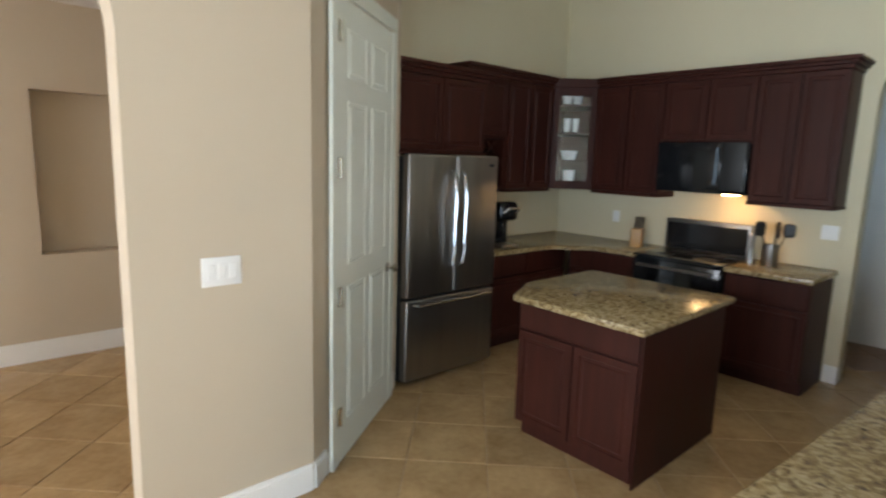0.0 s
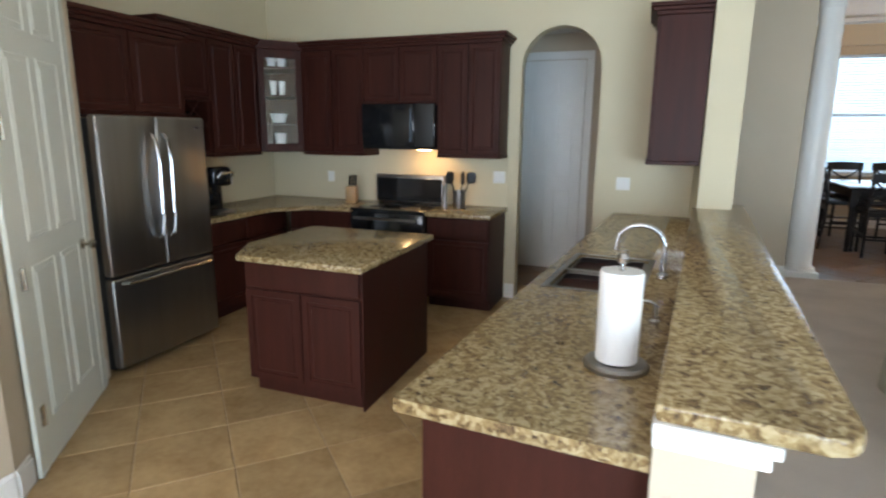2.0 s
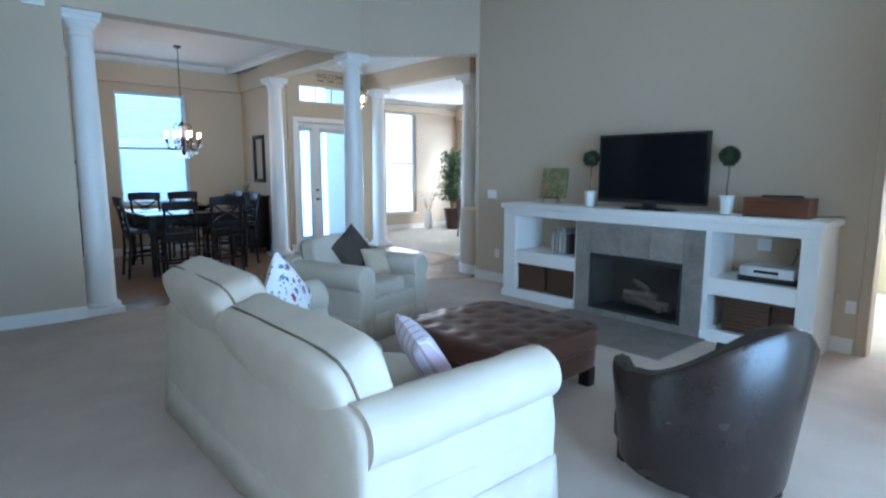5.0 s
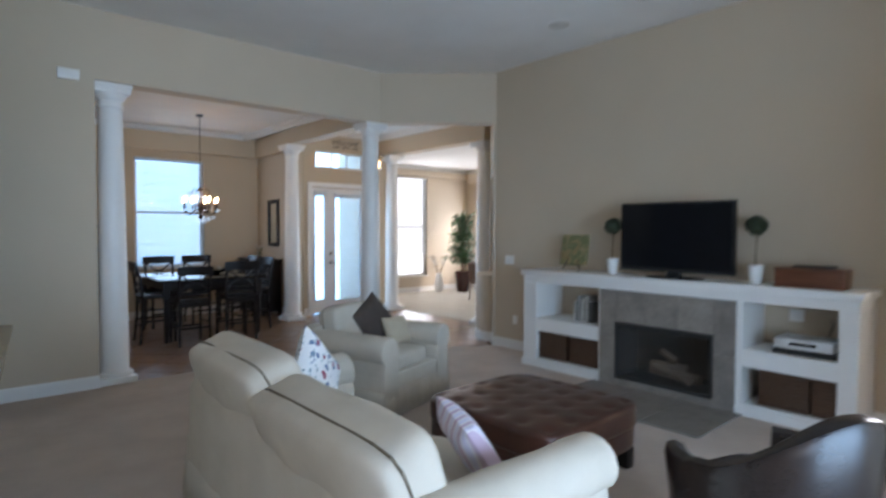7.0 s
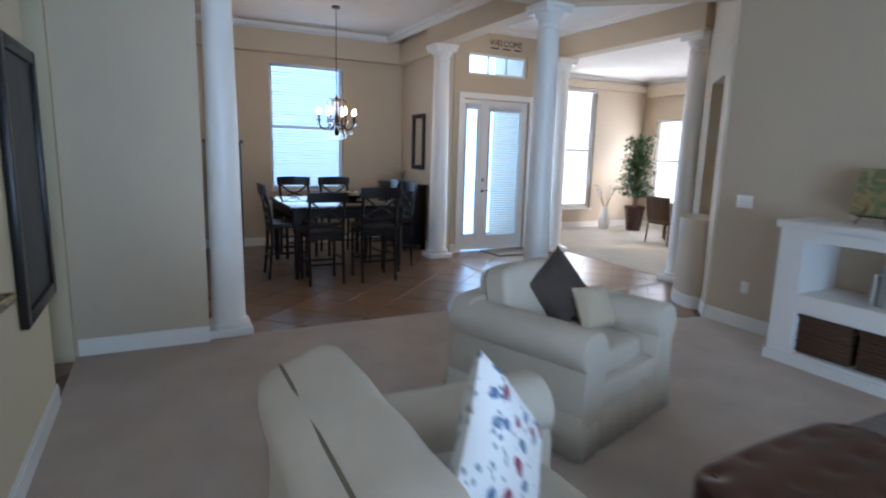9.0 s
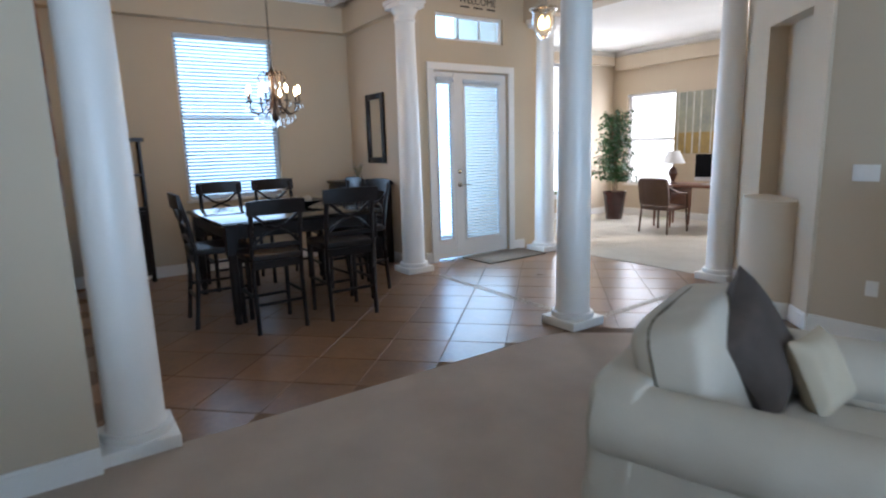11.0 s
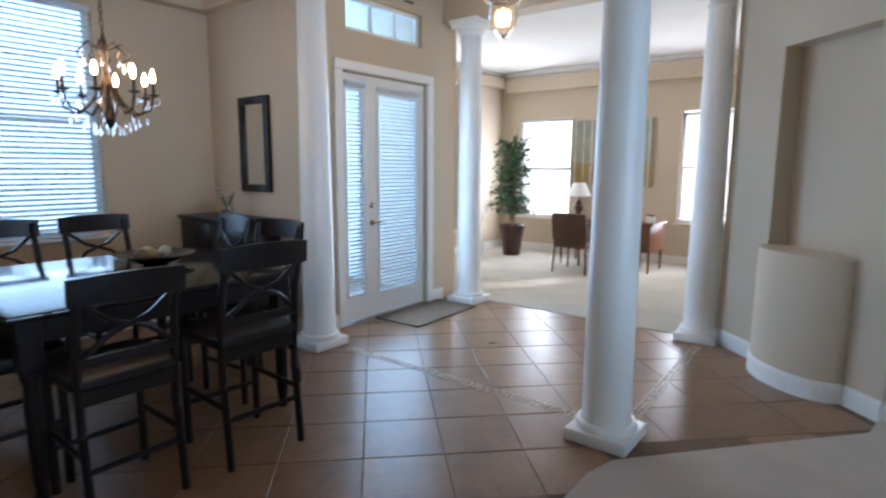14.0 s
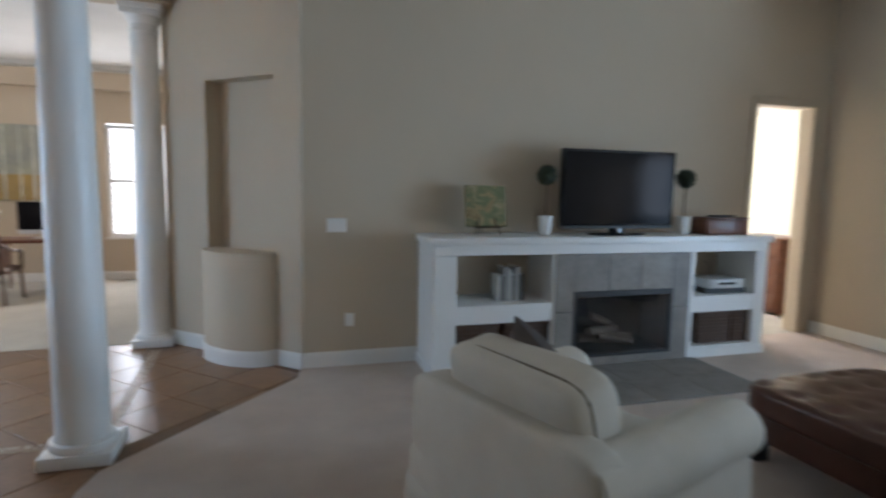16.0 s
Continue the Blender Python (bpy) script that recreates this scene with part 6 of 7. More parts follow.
# sideboard
t = thing("sideboard", "dark brown wooden sideboard under the mirror", "sideboard", pose(12.32, -4.495, 0) @ Matrix.Diagonal((0.84, 1, 0.965, 1)))
b = B()
box(b, -0.68, 0.68, 0.03, 0.42, 0.08, 1.10, 0.006)
part("body", b, M["espresso"], t)
b = B()
box(b, -0.72, 0.72, 0.01, 0.45, 1.101, 1.14, 0.008)
part("top", b, M["espresso"], t)
for k in range(2):
    b = B()
    box(b, -0.66 + 0.67 * k, -0.01 + 0.67 * k, 0.421, 0.438, 0.84, 1.08, 0.005)
    d = part("drawer_front", b, M["espresso"], t)
    b = B()
    lathe(b, [(0.012, 0), (0.016, 0.014), (0.01, 0.02)], (-0.335 + 0.67 * k, 0.438, 0.96), 12, Matrix.Rotation(radians(-90), 4, "X"))
    part("knob", b, M["nickel"], d)
    b = B()
    panel_door(b, 0.65, 0.70, Matrix.Translation((0.66 - 0.67 * k, 0.421, 0.11)) @ Matrix.Rotation(radians(180), 4, "Z"))
    part("door", b, M["espresso"], t)
for sx in (-0.64, 0.64):
    for sy in (0.06, 0.39):
        b = B()
        box(b, sx - 0.03, sx + 0.03, sy - 0.03, sy + 0.03, 0, 0.079, 0.004, 1)
        part("foot", b, M["espresso"], t)
t = thing("flower_vase", "small glass vase with pale flowers on the sideboard", "vase", pose(12.36, -4.28, 1.102))
b = B()
lathe(b, [(0.04, 0), (0.05, 0.01), (0.055, 0.10), (0.045, 0.13), (0.04, 0.13), (0.05, 0.10), (0.04, 0.015)], n=18)
part("vase", b, M["glass"], t)
rnd = random.Random(9)
for k in range(9):
    a, h = rnd.uniform(0, 6.3), rnd.uniform(0.18, 0.28)
    ex, ey = 0.09 * math.cos(a), 0.06 * math.sin(a)
    b = B()
    tube(b, [(0, 0, 0.03), (ex * 0.5, ey * 0.5, h * 0.6), (ex, ey, h)], 0.003, 5)
    s = part("stem", b, M["leaf"], t)
    b = B()
    for j in range(7):
        aa = j * 0.9
        p = Vector((ex, ey, h))
        q = [p, p + Vector((0.03 * math.cos(aa), 0.03 * math.sin(aa), 0.012)), p + Vector((0.034 * math.cos(aa + 0.4), 0.034 * math.sin(aa + 0.4), 0.018)), p + Vector((0.03 * math.cos(aa + 0.8), 0.03 * math.sin(aa + 0.8), 0.012))]
        b.faces.new([b.verts.new(v) for v in q])
    part("flower", b, mat("petal", (0.70, 0.62, 0.58), None, 0.6), s)
t = thing("mirror", "wall mirror in a wide espresso wooden frame", "mirror", pose(12.14, -4.499, 1.81))
b = B()
for x0, x1, z0, z1 in ((-0.245, -0.175, -0.465, 0.465), (0.175, 0.245, -0.465, 0.465), (-0.175, 0.175, -0.465, -0.39), (-0.175, 0.175, 0.39, 0.465)):
    box(b, x0, x1, 0.0, 0.04, z0, z1, 0.008)
part("frame", b, M["espresso"], t)
b = B()
box(b, -0.175, 0.175, 0.004, 0.015, -0.39, 0.39)
part("glass", b, M["mirror"], t)

# corner curio cabinet
t = thing("corner_shelf_cabinet", "dark corner cabinet with open shelves over a door", "cabinet", pose(12.64, -1.36, 0, 0, 0, -45))
for sx, sy in ((-0.26, -0.12), (0.26, -0.12), (0.0, 0.27)):
    b = B()
    box(b, sx - 0.02, sx + 0.02, sy - 0.02, sy + 0.02, 0, 1.70, 0.003, 1)
    part("post", b, M["espresso"], t)
tri = [(-0.28, -0.14), (0.28, -0.14), (0.29, -0.08), (0.03, 0.29), (-0.03, 0.29), (-0.29, -0.08)]
for nm, z0, z1 in (("shelf", 0.10, 0.125), ("shelf", 0.90, 0.93), ("shelf", 1.30, 1.325)):
    b = B()
    prism(b, tri, z0, z1)
    part(nm, b, M["espresso"], t)
b = B()
prism(b, [(x * 1.12, y * 1.12) for x, y in tri], 1.70, 1.745)
part("top", b, M["espresso"], t)
b = B()
prism(b, [(x * 0.9, y * 0.9) for x, y in tri], 0.126, 0.899)
part("body", b, M["espresso"], t)
b = B()
panel_door(b, 0.46, 0.74, Matrix.Translation((-0.23, -0.128, 0.145)))
part("door", b, M["espresso"], t)
for k in range(4):
    t = thing("wine_glass", "clear stemmed glass on the corner shelf", "glass", pose(12.66 + 0.06 * (k % 2) - 0.05, -1.36 + 0.07 * (k // 2) - 0.06, 1.326), "glasses on the corner shelf")
    b = B()
    lathe(b, [(0.028, 0), (0.028, 0.003), (0.004, 0.008), (0.004, 0.08), (0.03, 0.11), (0.034, 0.15), (0.028, 0.19), (0.026, 0.19), (0.031, 0.15), (0.026, 0.115), (0.004, 0.09)], n=16)
    part("bowl", b, M["glass"], t)
t = thing("decanter", "dark bottle and ornaments on the corner shelf", "bottle", pose(12.62, -1.38, 0.931))
b = B()
lathe(b, [(0.06, 0), (0.07, 0.02), (0.07, 0.10), (0.02, 0.16), (0.02, 0.21), (0.026, 0.215), (0.026, 0.235)], n=18)
part("body", b, M["gloss_black"], t)

# abstract painting
t = thing("wall_painting", "large abstract painting in mauve, orange and grey", "painting", pose(10.1, -0.781, 1.85))
b = B()
box(b, -0.68, 0.68, -0.035, -0.001, -0.62, 0.75, 0.004, 1)
part("canvas", b, canvas_mat("abstract_paint", [(0.50, 0.42, 0.32), (0.20, 0.11, 0.14), (0.46, 0.38, 0.36), (0.42, 0.16, 0.08), (0.13, 0.12, 0.16), (0.55, 0.48, 0.40)], 2.2), t)

# chandelier
CX, CY = 11.10, -2.75
t = thing("chandelier", "bronze crystal chandelier with lit candle bulbs", "chandelier", pose(CX, CY, -0.15) @ Matrix.Diagonal((0.88, 0.88, 1, 1)))
b = B()
lathe(b, [(0.06, 3.69), (0.065, 3.70), (0.065, 3.72)], n=20)
part("canopy", b, M["iron"], t)
b = B()
for k in range(29):
    z = 2.56 + k * 0.04
    a = (k % 2) * math.pi / 2
    pts = [(0.012 * math.cos(u) * math.cos(a), 0.012 * math.cos(u) * math.sin(a), z + 0.02 + 0.026 * math.sin(u)) for u in [2 * math.pi * j / 8 for j in range(9)]]
    tube(b, pts, 0.0035, 5)
part("chain", b, M["iron"], t)
b = B()
lathe(b, [(0.01, 1.98), (0.03, 2.0), (0.045, 2.04), (0.02, 2.09), (0.016, 2.2), (0.04, 2.25), (0.018, 2.30), (0.014, 2.45), (0.03, 2.49), (0.012, 2.54), (0.008, 2.57)], n=16)
part("stem", b, M["iron"], t)
drop = B()
lathe(drop, [(0.002, -0.055), (0.011, -0.035), (0.012, -0.025), (0.004, 0.0), (0.002, 0.01)], n=8)
drop_mesh = bpy.data.meshes.new("crystal")
drop.to_mesh(drop_mesh)
drop.free()
crystal = glass_mat("crystal_glass", (1, 0.98, 0.95))
drop_mesh.materials.append(crystal)
for k in range(8):
    a = 2 * math.pi * k / 8 + 0.2
    c, s = math.cos(a), math.sin(a)
    b = B()
    tube(b, [(0.03 * c, 0.03 * s, 2.26), (0.10 * c, 0.10 * s, 2.14), (0.19 * c, 0.19 * s, 2.07), (0.27 * c, 0.27 * s, 2.10), (0.30 * c, 0.30 * s, 2.19)], 0.009, 6)
    arm = part("arm", b, M["iron"], t)
    b = B()
    tube(b, [(0.03 * c, 0.03 * s, 2.46), (0.11 * c, 0.11 * s, 2.50), (0.17 * c, 0.17 * s, 2.44), (0.14 * c, 0.14 * s, 2.40)], 0.006, 6)
    part("scroll", b, M["iron"], t)
    b = B()
    lathe(b, [(0.012, 2.185), (0.04, 2.195), (0.042, 2.20), (0.012, 2.205), (0.011, 2.275)], (0.30 * c, 0.30 * s, 0), 12)
    part("candle_cup", b, M["iron"], arm)
    b = B()
    lathe(b, [(0.008, 2.276), (0.017, 2.30), (0.015, 2.325), (0.003, 2.36)], (0.30 * c, 0.30 * s, 0), 10)
    part("bulb", b, M["warm_glow"], arm, "lit flame-shaped bulb")
    for r, z in ((0.30, 2.165), (0.24, 2.05), (0.16, 2.02), (0.15, 2.385), (0.33, 2.175), (0.10, 1.99)):
        o = new("crystal", drop_mesh)
        o.parent = t
        o.location = (r * math.cos(a + 0.06), r * math.sin(a + 0.06), z)
for k in range(4):
    a = math.pi / 2 * k + 0.4
    bulb("chandelier_lamp", (CX + 0.18 * math.cos(a), CY + 0.18 * math.sin(a), 2.24), 4.5, (1.0, 0.62, 0.28), 0.04)

# ---- foyer ----
# front door with sidelight and blinds between the glass
DX = 11.36
t = tagged(new("door_front"), "white glazed front door with a narrow sidelight", "door", kind="structure")
b = B()
for y0, y1, z0, z1 in ((-4.93, -4.83, 0, 2.52), (-6.30, -6.20, 0, 2.52), (-6.30, -4.83, 2.521, 2.61)):
    box(b, DX - 0.025, DX - 0.001, y0, y1, z0, z1, 0.004, 1)
part("casing", b, M["trim"], t)


def glazed(y0, y1, g0, g1, gz0, gz1, name, label):
    """A glazed leaf between y0 and y1 with a pane between g0 and g1."""
    b = B()
    for a0, a1, z0, z1 in ((y0, g0, 0.02, 2.505), (g1, y1, 0.02, 2.505), (g0, g1, 0.02, gz0), (g0, g1, gz1, 2.505)):
        box(b, DX + 0.04, DX + 0.085, a0, a1, z0, z1)
    lf = part(name, b, M["trim"], t, label)
    b = B()
    for a0, a1, z0, z1 in ((g0 - 0.03, g0, gz0 - 0.03, gz1 + 0.03), (g1, g1 + 0.03, gz0 - 0.03, gz1 + 0.03), (g0, g1, gz0 - 0.03, gz0), (g0, g1, gz1, gz1 + 0.03)):
        box(b, DX + 0.025, DX + 0.0395, a0, a1, z0, z1, 0.004, 1)
    part("pane_frame", b, M["trim"], lf)
    b = B()
    box(b, DX + 0.06, DX + 0.066, g0, g1, gz0, gz1)
    p = part("pane", b, M["glass"], lf)
    p.visible_shadow = False
    slats(lf, g1 - g0 + 0.02, gz1 - gz0, 0.04, 16, 0.036, m=pose(DX + 0.012, (g0 + g1) / 2, gz0, 0, 0, -90))
    b = B()
    box(b, DX - 0.012, DX + 0.036, g0 - 0.03, g1 + 0.03, gz1 + 0.031, gz1 + 0.085, 0.006)
    part("headrail", b, M["blind"], lf)
    return lf


glazed(-5.28, -4.94, -5.22, -5.01, 0.29, 2.35, "sidelight", "narrow glazed sidelight")
leaf = glazed(-6.19, -5.285, -6.04, -5.46, 0.27, 2.33, "leaf", "white glazed door leaf")
b = B()
lathe(b, [(0.032, 0), (0.032, 0.01), (0.014, 0.016), (0.014, 0.05)], (DX + 0.04, -5.35, 1.02), 16, Matrix.Rotation(radians(-90), 4, "Y"))
tube(b, [(DX - 0.005, -5.35, 1.02), (DX - 0.012, -5.43, 1.022), (DX - 0.01, -5.50, 1.01)], 0.009, 8)
part("door_handle", b, M["nickel"], leaf, "brass lever handle")
b = B()
lathe(b, [(0.03, 0), (0.03, 0.012), (0.018, 0.02)], (DX + 0.04, -5.35, 1.20), 16, Matrix.Rotation(radians(-90), 4, "Y"))
part("deadbolt", b, M["nickel"], leaf)
t = tagged(new("window_transom"), "clear transom window over the front door", "window", kind="structure")
b = B()
for y0, y1, z0, z1 in ((-6.12, -6.08, 2.90, 3.24), (-5.04, -5.0, 2.90, 3.24), (-6.08, -5.04, 2.90, 2.94), (-6.08, -5.04, 3.20, 3.24), (-5.75, -5.735, 2.94, 3.20), (-5.40, -5.385, 2.94, 3.20)):
    box(b, DX + 0.05, DX + 0.10, y0, y1, z0, z1)
part("window_frame", b, M["trim"], t)
b = B()
box(b, DX + 0.07, DX + 0.076, -6.08, -5.04, 2.94, 3.20)
p = part("pane", b, M["glass"], t)
p.visible_shadow = False
# lettering over the transom
cu = bpy.data.curves.new("lettering", "FONT")
cu.body, cu.size, cu.extrude, cu.align_x = "WELCOME", 0.13, 0.002, "CENTER"
ob = tagged(new("wall_lettering", cu), "dark lettering WELCOME over the transom window", "sign")
ob.matrix_basis = pose(DX - 0.003, -5.68, 3.38, 90, 0, -90)
cu.materials.append(M["espresso"])
b = B()
for k in range(3):
    box(b, DX - 0.004, DX - 0.001, -5.98 + 0.22 * k, -5.83 + 0.22 * k, 3.325, 3.345)
solid("wall_script", b, M["espresso"], "small dark script line over the transom", "sign")
# doormat
t = thing("doormat", "brown woven doormat with a dark edge", "doormat", pose(11.06, -5.86, 0.001, 0, 0, 2))
b = B()
box(b, -0.29, 0.29, -0.53, 0.53, 0, 0.012, 0.004, 1)
part("mat", b, M["mat"], t)
b = B()
tube(b, [(-0.29, -0.53, 0.007), (0.29, -0.53, 0.007), (0.29, 0.53, 0.007), (-0.29, 0.53, 0.007), (-0.29, -0.53, 0.007)], 0.008, 6)
part("border", b, mat("mat_border", (0.10, 0.08, 0.05), None, 0.9), t)
# pendant lantern
t = thing("pendant_lamp", "lit glass bell lantern hanging in the foyer", "pendant lamp", pose(9.87, -5.42, 0))
b = B()
lathe(b, [(0.06, 3.63), (0.065, 3.64), (0.065, 3.66)], n=20)
part("canopy", b, M["nickel"], t)
b = B()
rod(b, (0, 0, 3.08), (0, 0, 3.63), 0.006)
part("rod", b, M["nickel"], t)
b = B()
lathe(b, [(0.15, 2.98), (0.155, 2.985), (0.155, 3.0), (0.05, 3.03), (0.03, 3.08)], n=28)
part("cap", b, M["nickel"], t)
b = B()
lathe(b, [(0.13, 2.975), (0.115, 2.93), (0.125, 2.86), (0.10, 2.77), (0.05, 2.71), (0.02, 2.68), (0.02, 2.675), (0.047, 2.70), (0.096, 2.77), (0.12, 2.86), (0.11, 2.93), (0.126, 2.975)], n=28)
sh = part("shade", b, glass_mat("lantern_glass", (1.0, 0.93, 0.80), 0.15), t, "clear seeded glass shade")
sh.visible_shadow = False
for k in range(3):
    a = 2.1 * k
    b = B()
    lathe(b, [(0.008, 2.80), (0.02, 2.84), (0.017, 2.88), (0.004, 2.92)], (0.05 * math.cos(a), 0.05 * math.sin(a), 0), 10)
    part("bulb", b, M["warm_glow"], t)
bulb("pendant_light", (9.87, -5.42, 2.83), 11, (1.0, 0.62, 0.28), 0.05)
# dark door leaf folded back beside the niche
t = tagged(new("door_study"), "dark wooden study door folded open", "door", kind="structure")
b = B()
box(b, 8.305, 8.345, -7.75, -6.98, 0.01, 2.45, 0.004, 1)
part("leaf", b, M["espresso"], t)

# ---- study ----
t = thing("potted_tree", "leafy green ficus tree in a burgundy pot", "plant", pose(12.50, -10.02, 0))
b = B()
lathe(b, [(0.15, 0), (0.16, 0.01), (0.22, 0.50), (0.235, 0.52), (0.235, 0.56), (0.20, 0.56), (0.20, 0.50)], n=28)
part("pot", b, M["pot"], t)
rnd = random.Random(12)
tips = []
for k in range(4):
    a = 1.6 * k
    pts = [Vector((0.03 * math.cos(a), 0.03 * math.sin(a), 0.45))]
    for j in range(1, 9):
        pts.append(Vector((0.03 * math.cos(a + j * 0.8) + 0.012 * j * math.cos(a), 0.03 * math.sin(a + j * 0.8) + 0.012 * j * math.sin(a), 0.45 + 0.19 * j)))
    b = B()
    tube(b, pts, 0.013, 6)
    part("trunk", b, M["bark"], t)
    tips += pts[2:]
b = B()
br = B()
for k in range(185):
    base = rnd.choice(tips)
    a = rnd.uniform(0, 6.283)
    h = (base.z - 0.45) / 1.55
    reach = rnd.uniform(0.16, 0.54) * (1.15 - 0.75 * h)
    tip = base + Vector((reach * math.cos(a), reach * math.sin(a), rnd.uniform(-0.05, 0.22)))
    mid = (base + tip) / 2 + Vector((0, 0, 0.05))
    tube(br, [base, mid, tip], 0.004, 4)
    for j in range(11):
        u = rnd.uniform(0.25, 1.08)
        c = base.lerp(tip, u) + Vector((rnd.uniform(-0.05, 0.05), rnd.uniform(-0.05, 0.05), rnd.uniform(-0.06, 0.04)))
        d = Vector((rnd.uniform(-1, 1), rnd.uniform(-1, 1), rnd.uniform(-0.9, 0.2))).normalized()
        m = Matrix.Translation(c) @ d.to_track_quat("Y", "Z").to_matrix().to_4x4() @ Matrix.Rotation(rnd.uniform(-0.8, 0.8), 4, "Y")
        L, W = rnd.uniform(0.06, 0.10), rnd.uniform(0.018, 0.028)
        v = [b.verts.new(m @ Vector(p)) for p in ((0, 0, 0), (W, L * 0.35, 0.006), (W * 0.7, L * 0.7, 0.004), (0, L, -0.01), (-W * 0.7, L * 0.7, 0.004), (-W, L * 0.35, 0.006))]
        b.faces.new(v)
tagged(part("branches", br, M["bark"], t), kind="stuff")
tagged(part("crown", b, M["leaf"], t, "many small glossy green leaves"), kind="stuff")

t = thing("desk", "reddish brown wooden writing desk", "desk", pose(10.62, -9.98, 0))
b = B()
box(b, -0.78, 0.78, -0.36, 0.36, 0.735, 0.77, 0.008)
part("desktop", b, M["walnut"], t)
for sx in (-0.56, 0.56):
    b = B()
    box(b, sx - 0.18, sx + 0.18, -0.32, 0.32, 0.32, 0.734, 0.006)
    ped = part("pedestal", b, M["walnut"], t)
    for k in range(2):
        b = B()
        box(b, sx - 0.16, sx + 0.16, 0.321, 0.336, 0.35 + 0.19 * k, 0.525 + 0.19 * k, 0.005)
        part("drawer_front", b, M["walnut"], ped)
for sx in (-0.72, -0.40, 0.40, 0.72):
    for sy in (-0.29, 0.29):
        b = B()
        lathe(b, [(0.016, 0), (0.024, 0.31), (0.024, 0.32)], (sx, sy, 0), 8)
        part("leg", b, M["walnut"], t)
t = thing("monitor", "black computer monitor with a silver stand", "monitor", pose(10.49, -10.03, 0.771))
b = B()
box(b, -0.30, 0.30, -0.02, 0.02, 0.12, 0.52, 0.006)
part("screen", b, M["screen"], t)
b = B()
box(b, -0.30, 0.30, -0.021, 0.0215, 0.06, 0.119, 0.004, 1)
part("chin", b, mat("silver_case", (0.6, 0.6, 0.6), None, 0.3), t)
b = B()
box(b, -0.10, 0.10, -0.10, 0.10, 0, 0.012, 0.004, 1)
box(b, -0.04, 0.04, -0.04, -0.022, 0.012, 0.30)
part("stand", b, mat("silver_stand", (0.6, 0.6, 0.6), None, 0.3), t)
t = thing("table_lamp", "table lamp with a white cone shade on the desk", "lamp", pose(11.19, -9.98, 0.771))
b = B()
lathe(b, [(0.08, 0), (0.085, 0.015), (0.03, 0.03), (0.05, 0.10), (0.085, 0.18), (0.06, 0.26), (0.015, 0.30), (0.01, 0.40)], n=20)
part("base", b, M["leather"], t)
b = B()
lathe(b, [(0.20, 0.36), (0.10, 0.58), (0.095, 0.58), (0.195, 0.36)], n=28)
part("shade", b, M["paper"], t, "white fabric shade")
for k, dx in enumerate((-0.62, -0.70)):
    t = thing("desk_jar", "small pale jar on the desk", "jar", pose(10.62 + dx, -9.93 + 0.1 * k, 0.771), "jars on the desk")
    b = B()
    lathe(b, [(0.045, 0), (0.05, 0.02), (0.045, 0.10)], n=16)
    part("jar", b, M["ceramic"], t)
    b = B()
    lathe(b, [(0.05, 0.101), (0.05, 0.12), (0.02, 0.135)], n=16)
    part("lid", b, M["walnut"], t)
# wicker armchair
t = thing("wicker_chair", "dark woven wicker armchair at the desk", "chair", pose(10.85, -9.22, 0, 0, 0, 180))
for sx, sy, top in ((-0.26, 0.26, 0.42), (0.26, 0.26, 0.42), (-0.25, -0.24, 0.92), (0.25, -0.24, 0.92)):
    b = B()
    tube(b, [(sx * 1.08, sy * 1.12, 0), (sx, sy, 0.42), (sx, sy - (0.08 if top > 0.5 else 0), top)], 0.018, 8)
    part("leg", b, M["basket"], t)
b = B()
soft(b, 0.56, 0.54, 0.08, Matrix.Translation((0, 0, 0.43)), 0.1, 8, 8)
part("seat", b, M["basket"], t)
b = B()
soft(b, 0.56, 0.05, 0.46, Matrix.Translation((0, -0.285, 0.70)) @ Matrix.Rotation(radians(9), 4, "X"), 0, 9, 8)
part("back_panel", b, M["basket"], t)
for k in range(12):
    b = B()
    z = 0.50 + 0.036 * k
    tube(b, [(-0.27, -0.23 - 0.006 * k, z), (-0.14, -0.27 - 0.006 * k, z), (0.14, -0.27 - 0.006 * k, z), (0.27, -0.23 - 0.006 * k, z)], 0.015, 6)
    part("back_strand", b, M["basket"], t)
for s in (-1, 1):
    b = B()
    tube(b, [(0.25 * s, -0.28, 0.80), (0.30 * s, -0.1, 0.70), (0.30 * s, 0.2, 0.66), (0.27 * s, 0.27, 0.42)], 0.022, 8)
    part("arm", b, M["basket"], t)
# birch painting
birch = mat("birch_paint_ground", (0.38, 0.36, 0.26), (0.22, 0.24, 0.22), 0.7, scale=2.2, fine=14)
t = thing("birch_painting", "wide canvas of pale birch trunks on olive and gold", "painting", pose(11.04, -10.899, 1.86) @ Matrix.Diagonal((0.86, 1, 1, 1)))
b = B()
box(b, -0.85, 0.85, 0, 0.04, -0.58, 0.58, 0.004, 1)
part("canvas", b, birch, t)
bm_mat = mat("birch_paint", (0.66, 0.64, 0.56), (0.28, 0.26, 0.22), 0.7, scale=9, fine=30, stretch=(1, 1, 0.5))
rnd = random.Random(3)
for k in range(9):
    cx = -0.76 + 0.19 * k + rnd.uniform(-0.04, 0.04)
    w = rnd.uniform(0.025, 0.055)
    b = B()
    prism(b, [(cx - w / 2, 0.0405), (cx + w / 2, 0.0405), (cx + w / 2, 0.0425), (cx - w / 2, 0.0425)], -0.575, 0.575)
    part("painted_trunk", b, bm_mat, t)
b = B()
box(b, -0.84, 0.84, 0.0402, 0.041, -0.575, -0.18)
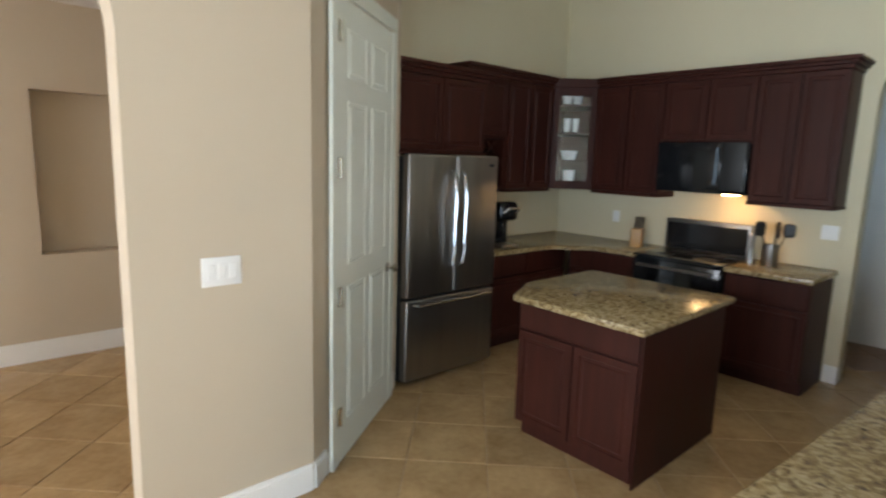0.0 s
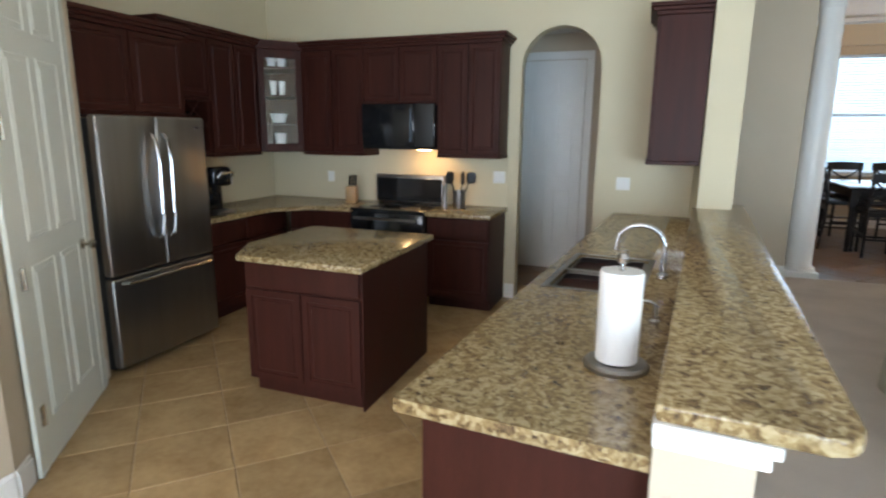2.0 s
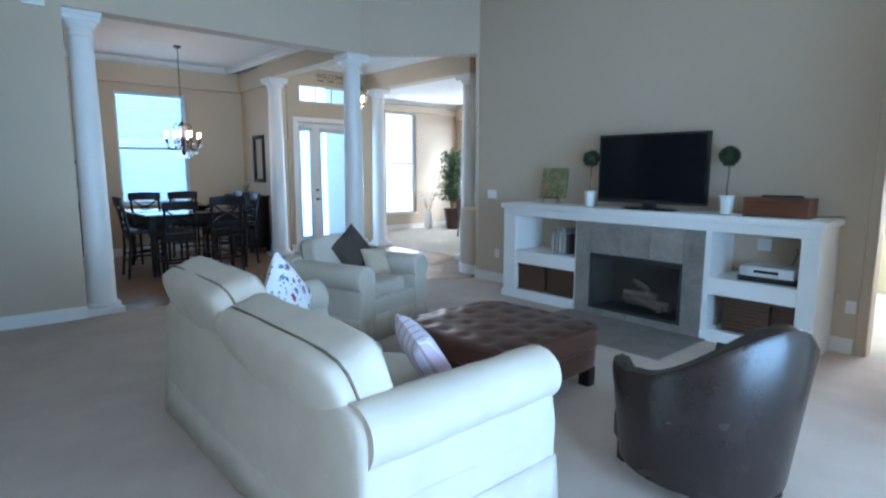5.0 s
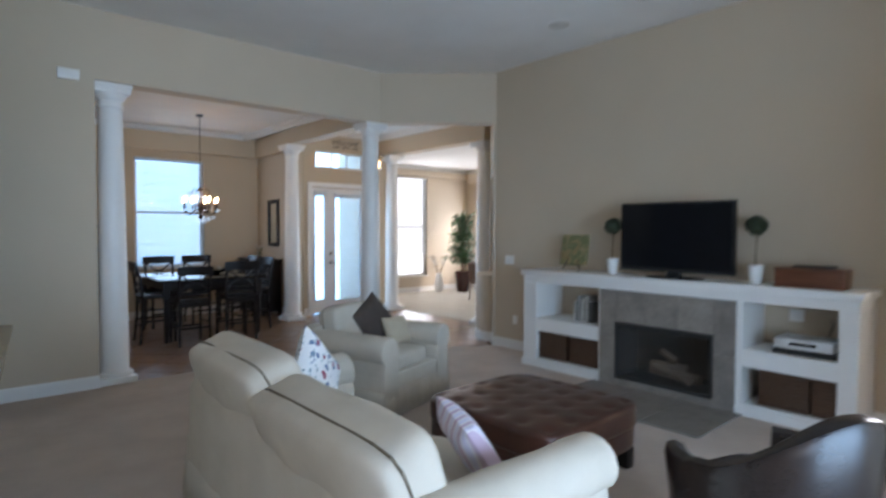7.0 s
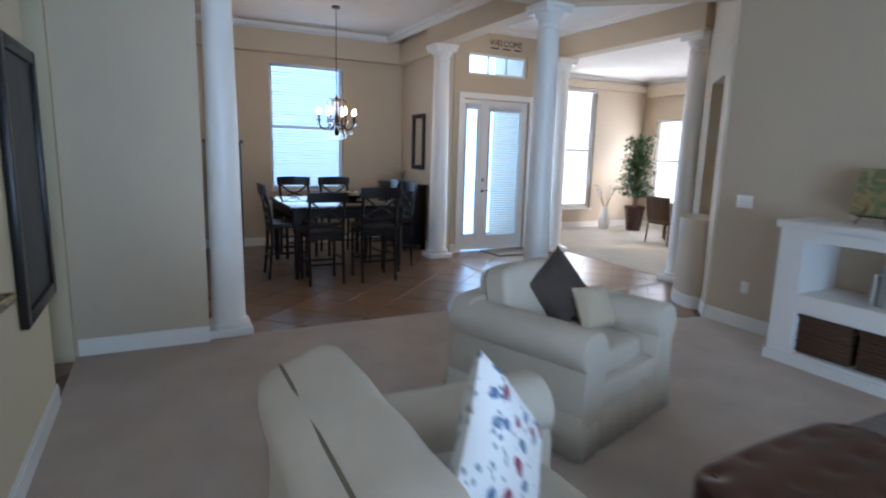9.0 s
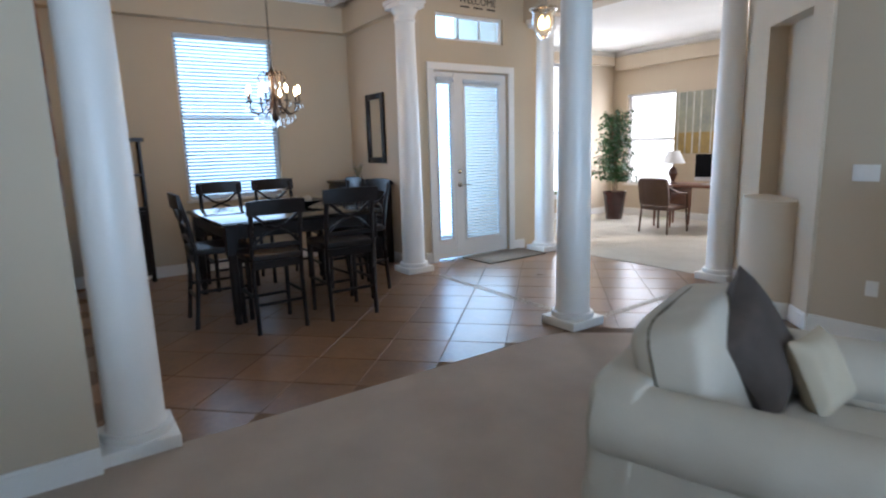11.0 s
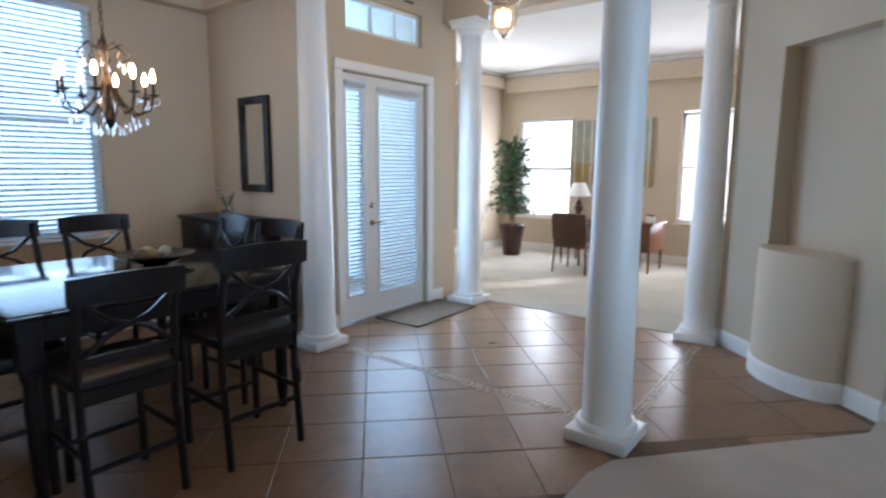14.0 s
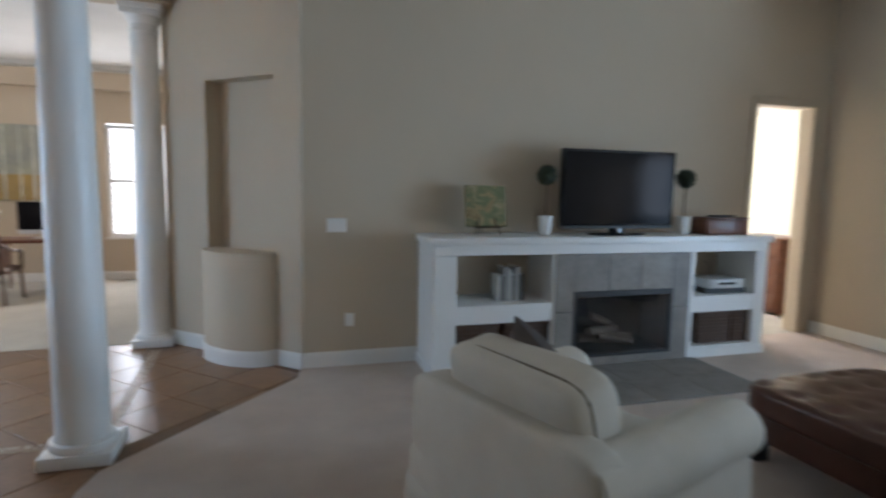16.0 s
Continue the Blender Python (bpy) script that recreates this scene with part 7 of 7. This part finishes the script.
part("painted_ground", b, mat("gold_grass_paint", (0.42, 0.27, 0.08), (0.25, 0.18, 0.07), 0.7, scale=7, fine=30), t)
# added beside the side window: vase and petals for sun flecks on the wall
t = thing("floor_vase", "added pale vase with white petals in place of sun flecks on the wall", "vase", pose(12.95, -9.55, 0))
b = B()
lathe(b, [(0.08, 0), (0.10, 0.02), (0.13, 0.20), (0.08, 0.42), (0.07, 0.5), (0.06, 0.5)], n=20)
part("vase", b, M["ceramic"], t)
rnd = random.Random(5)
for k in range(8):
    a = rnd.uniform(0, 6.3)
    b = B()
    pts = [Vector((0, 0, 0.4)), Vector((0.12 * math.cos(a), 0.12 * math.sin(a), 0.75)), Vector((0.26 * math.cos(a), 0.26 * math.sin(a), 1.0))]
    tube(b, pts, 0.004, 5)
    s = part("branch", b, M["bark"], t)
    # white petals in place of the sun flecks
    b = B()
    for j in range(14):
        p = pts[1].lerp(pts[2], rnd.random()) + Vector((rnd.uniform(-0.05, 0.05), rnd.uniform(-0.05, 0.05), rnd.uniform(-0.05, 0.05)))
        r = 0.022
        v = [b.verts.new(p + Vector((r * math.cos(q), r * math.sin(q), 0.006 * (-1) ** i))) for i, q in enumerate([1.0472 * i for i in range(6)])]
        b.faces.new(v)
    part("sun_fleck", b, M["paper"], s)

# ---- floor tiles, laid diagonally ----
TS = 0.455


def tile_mesh(name, material):
    b = B()
    h = TS / 2 - 0.003
    lo = [b.verts.new((x * h, y * h, -0.013)) for x, y in ((-1, -1), (1, -1), (1, 1), (-1, 1))]
    md = [b.verts.new((x * h, y * h, -0.0025)) for x, y in ((-1, -1), (1, -1), (1, 1), (-1, 1))]
    q = h - 0.003
    hi = [b.verts.new((x * q, y * q, 0.0)) for x, y in ((-1, -1), (1, -1), (1, 1), (-1, 1))]
    for p, s in ((lo, md), (md, hi)):
        for k in range(4):
            j = (k + 1) % 4
            b.faces.new((p[k], p[j], s[j], s[k]))
    b.faces.new(hi)
    me = bpy.data.meshes.new(name)
    b.to_mesh(me)
    b.free()
    me.materials.append(material)
    return me


def lay(parent, me, inside):
    c = math.sqrt(0.5)
    for i in range(-60, 60):
        for j in range(-60, 60):
            x, y = (i - j) * TS * c, (i + j) * TS * c
            if inside(x, y):
                o = new("tile", me)
                o.parent = parent
                o.matrix_basis = pose(x, y, 0, 0, 0, 45 + 90 * ((i * 7 + j * 3) % 4))


lay(floor_kitchen, tile_mesh("tile", M["tile"]), lambda x, y: (-1.7 < x <= 0.9 and 0.66 < y < 3.05) or (0.9 < x < 6.5 and 0.9 < y < 4.25 and not (2.1 < x < 5.9 and y < 1.1) and not (x < 2.5 and 3.6 < y)) or (0.2 < x < 3.1 and 3.3 < y < 6.35))
# foyer and dining take the kitchen tile in its shade-darkened colour
lay(floor_foyer, tile_mesh("tile_shaded", M["tile_far"]), lambda x, y: (8.1 < x < 13.1 and -4.8 < y < -0.8) or (7.2 < x < 11.6 and -6.95 < y <= -4.8 and x + y > 0.9) or (7.0 < x < 8.1 and 0.2 < y < 3.0))

# pebble mosaic bands in the foyer floor
rnd = random.Random(2)
b = B()
for p, q in (((8.5, -4.47), (10.86, -4.47)), ((8.34, -4.66), (8.40, -6.52))):
    d = Vector((q[0] - p[0], q[1] - p[1]))
    n = int(d.length / 0.035)
    o = Vector((-d.y, d.x)).normalized()
    for k in range(n):
        for r in (-0.03, 0.0, 0.03):
            c = Vector(p) + d * ((k + rnd.uniform(-0.3, 0.3)) / n) + o * (r + rnd.uniform(-0.006, 0.006))
            rad, a0 = rnd.uniform(0.011, 0.017), rnd.uniform(0, 6)
            ring = [(c.x + rad * rnd.uniform(0.8, 1.15) * math.cos(a0 + u), c.y + rad * rnd.uniform(0.8, 1.15) * math.sin(a0 + u)) for u in [2 * math.pi * i / 6 for i in range(6)]]
            lo = [b.verts.new((x, y, -0.002)) for x, y in ring]
            hi = [b.verts.new((c.x + (x - c.x) * 0.75, c.y + (y - c.y) * 0.75, 0.004)) for x, y in ring]
            b.faces.new(hi)
            for i in range(6):
                j = (i + 1) % 6
                b.faces.new((lo[i], lo[j], hi[j], hi[i]))
ob = link("pebble_band", b, M["pebble"])
tagged(ob, "bands of pale pebble mosaic set in the tiled floor", "mosaic", kind="stuff")
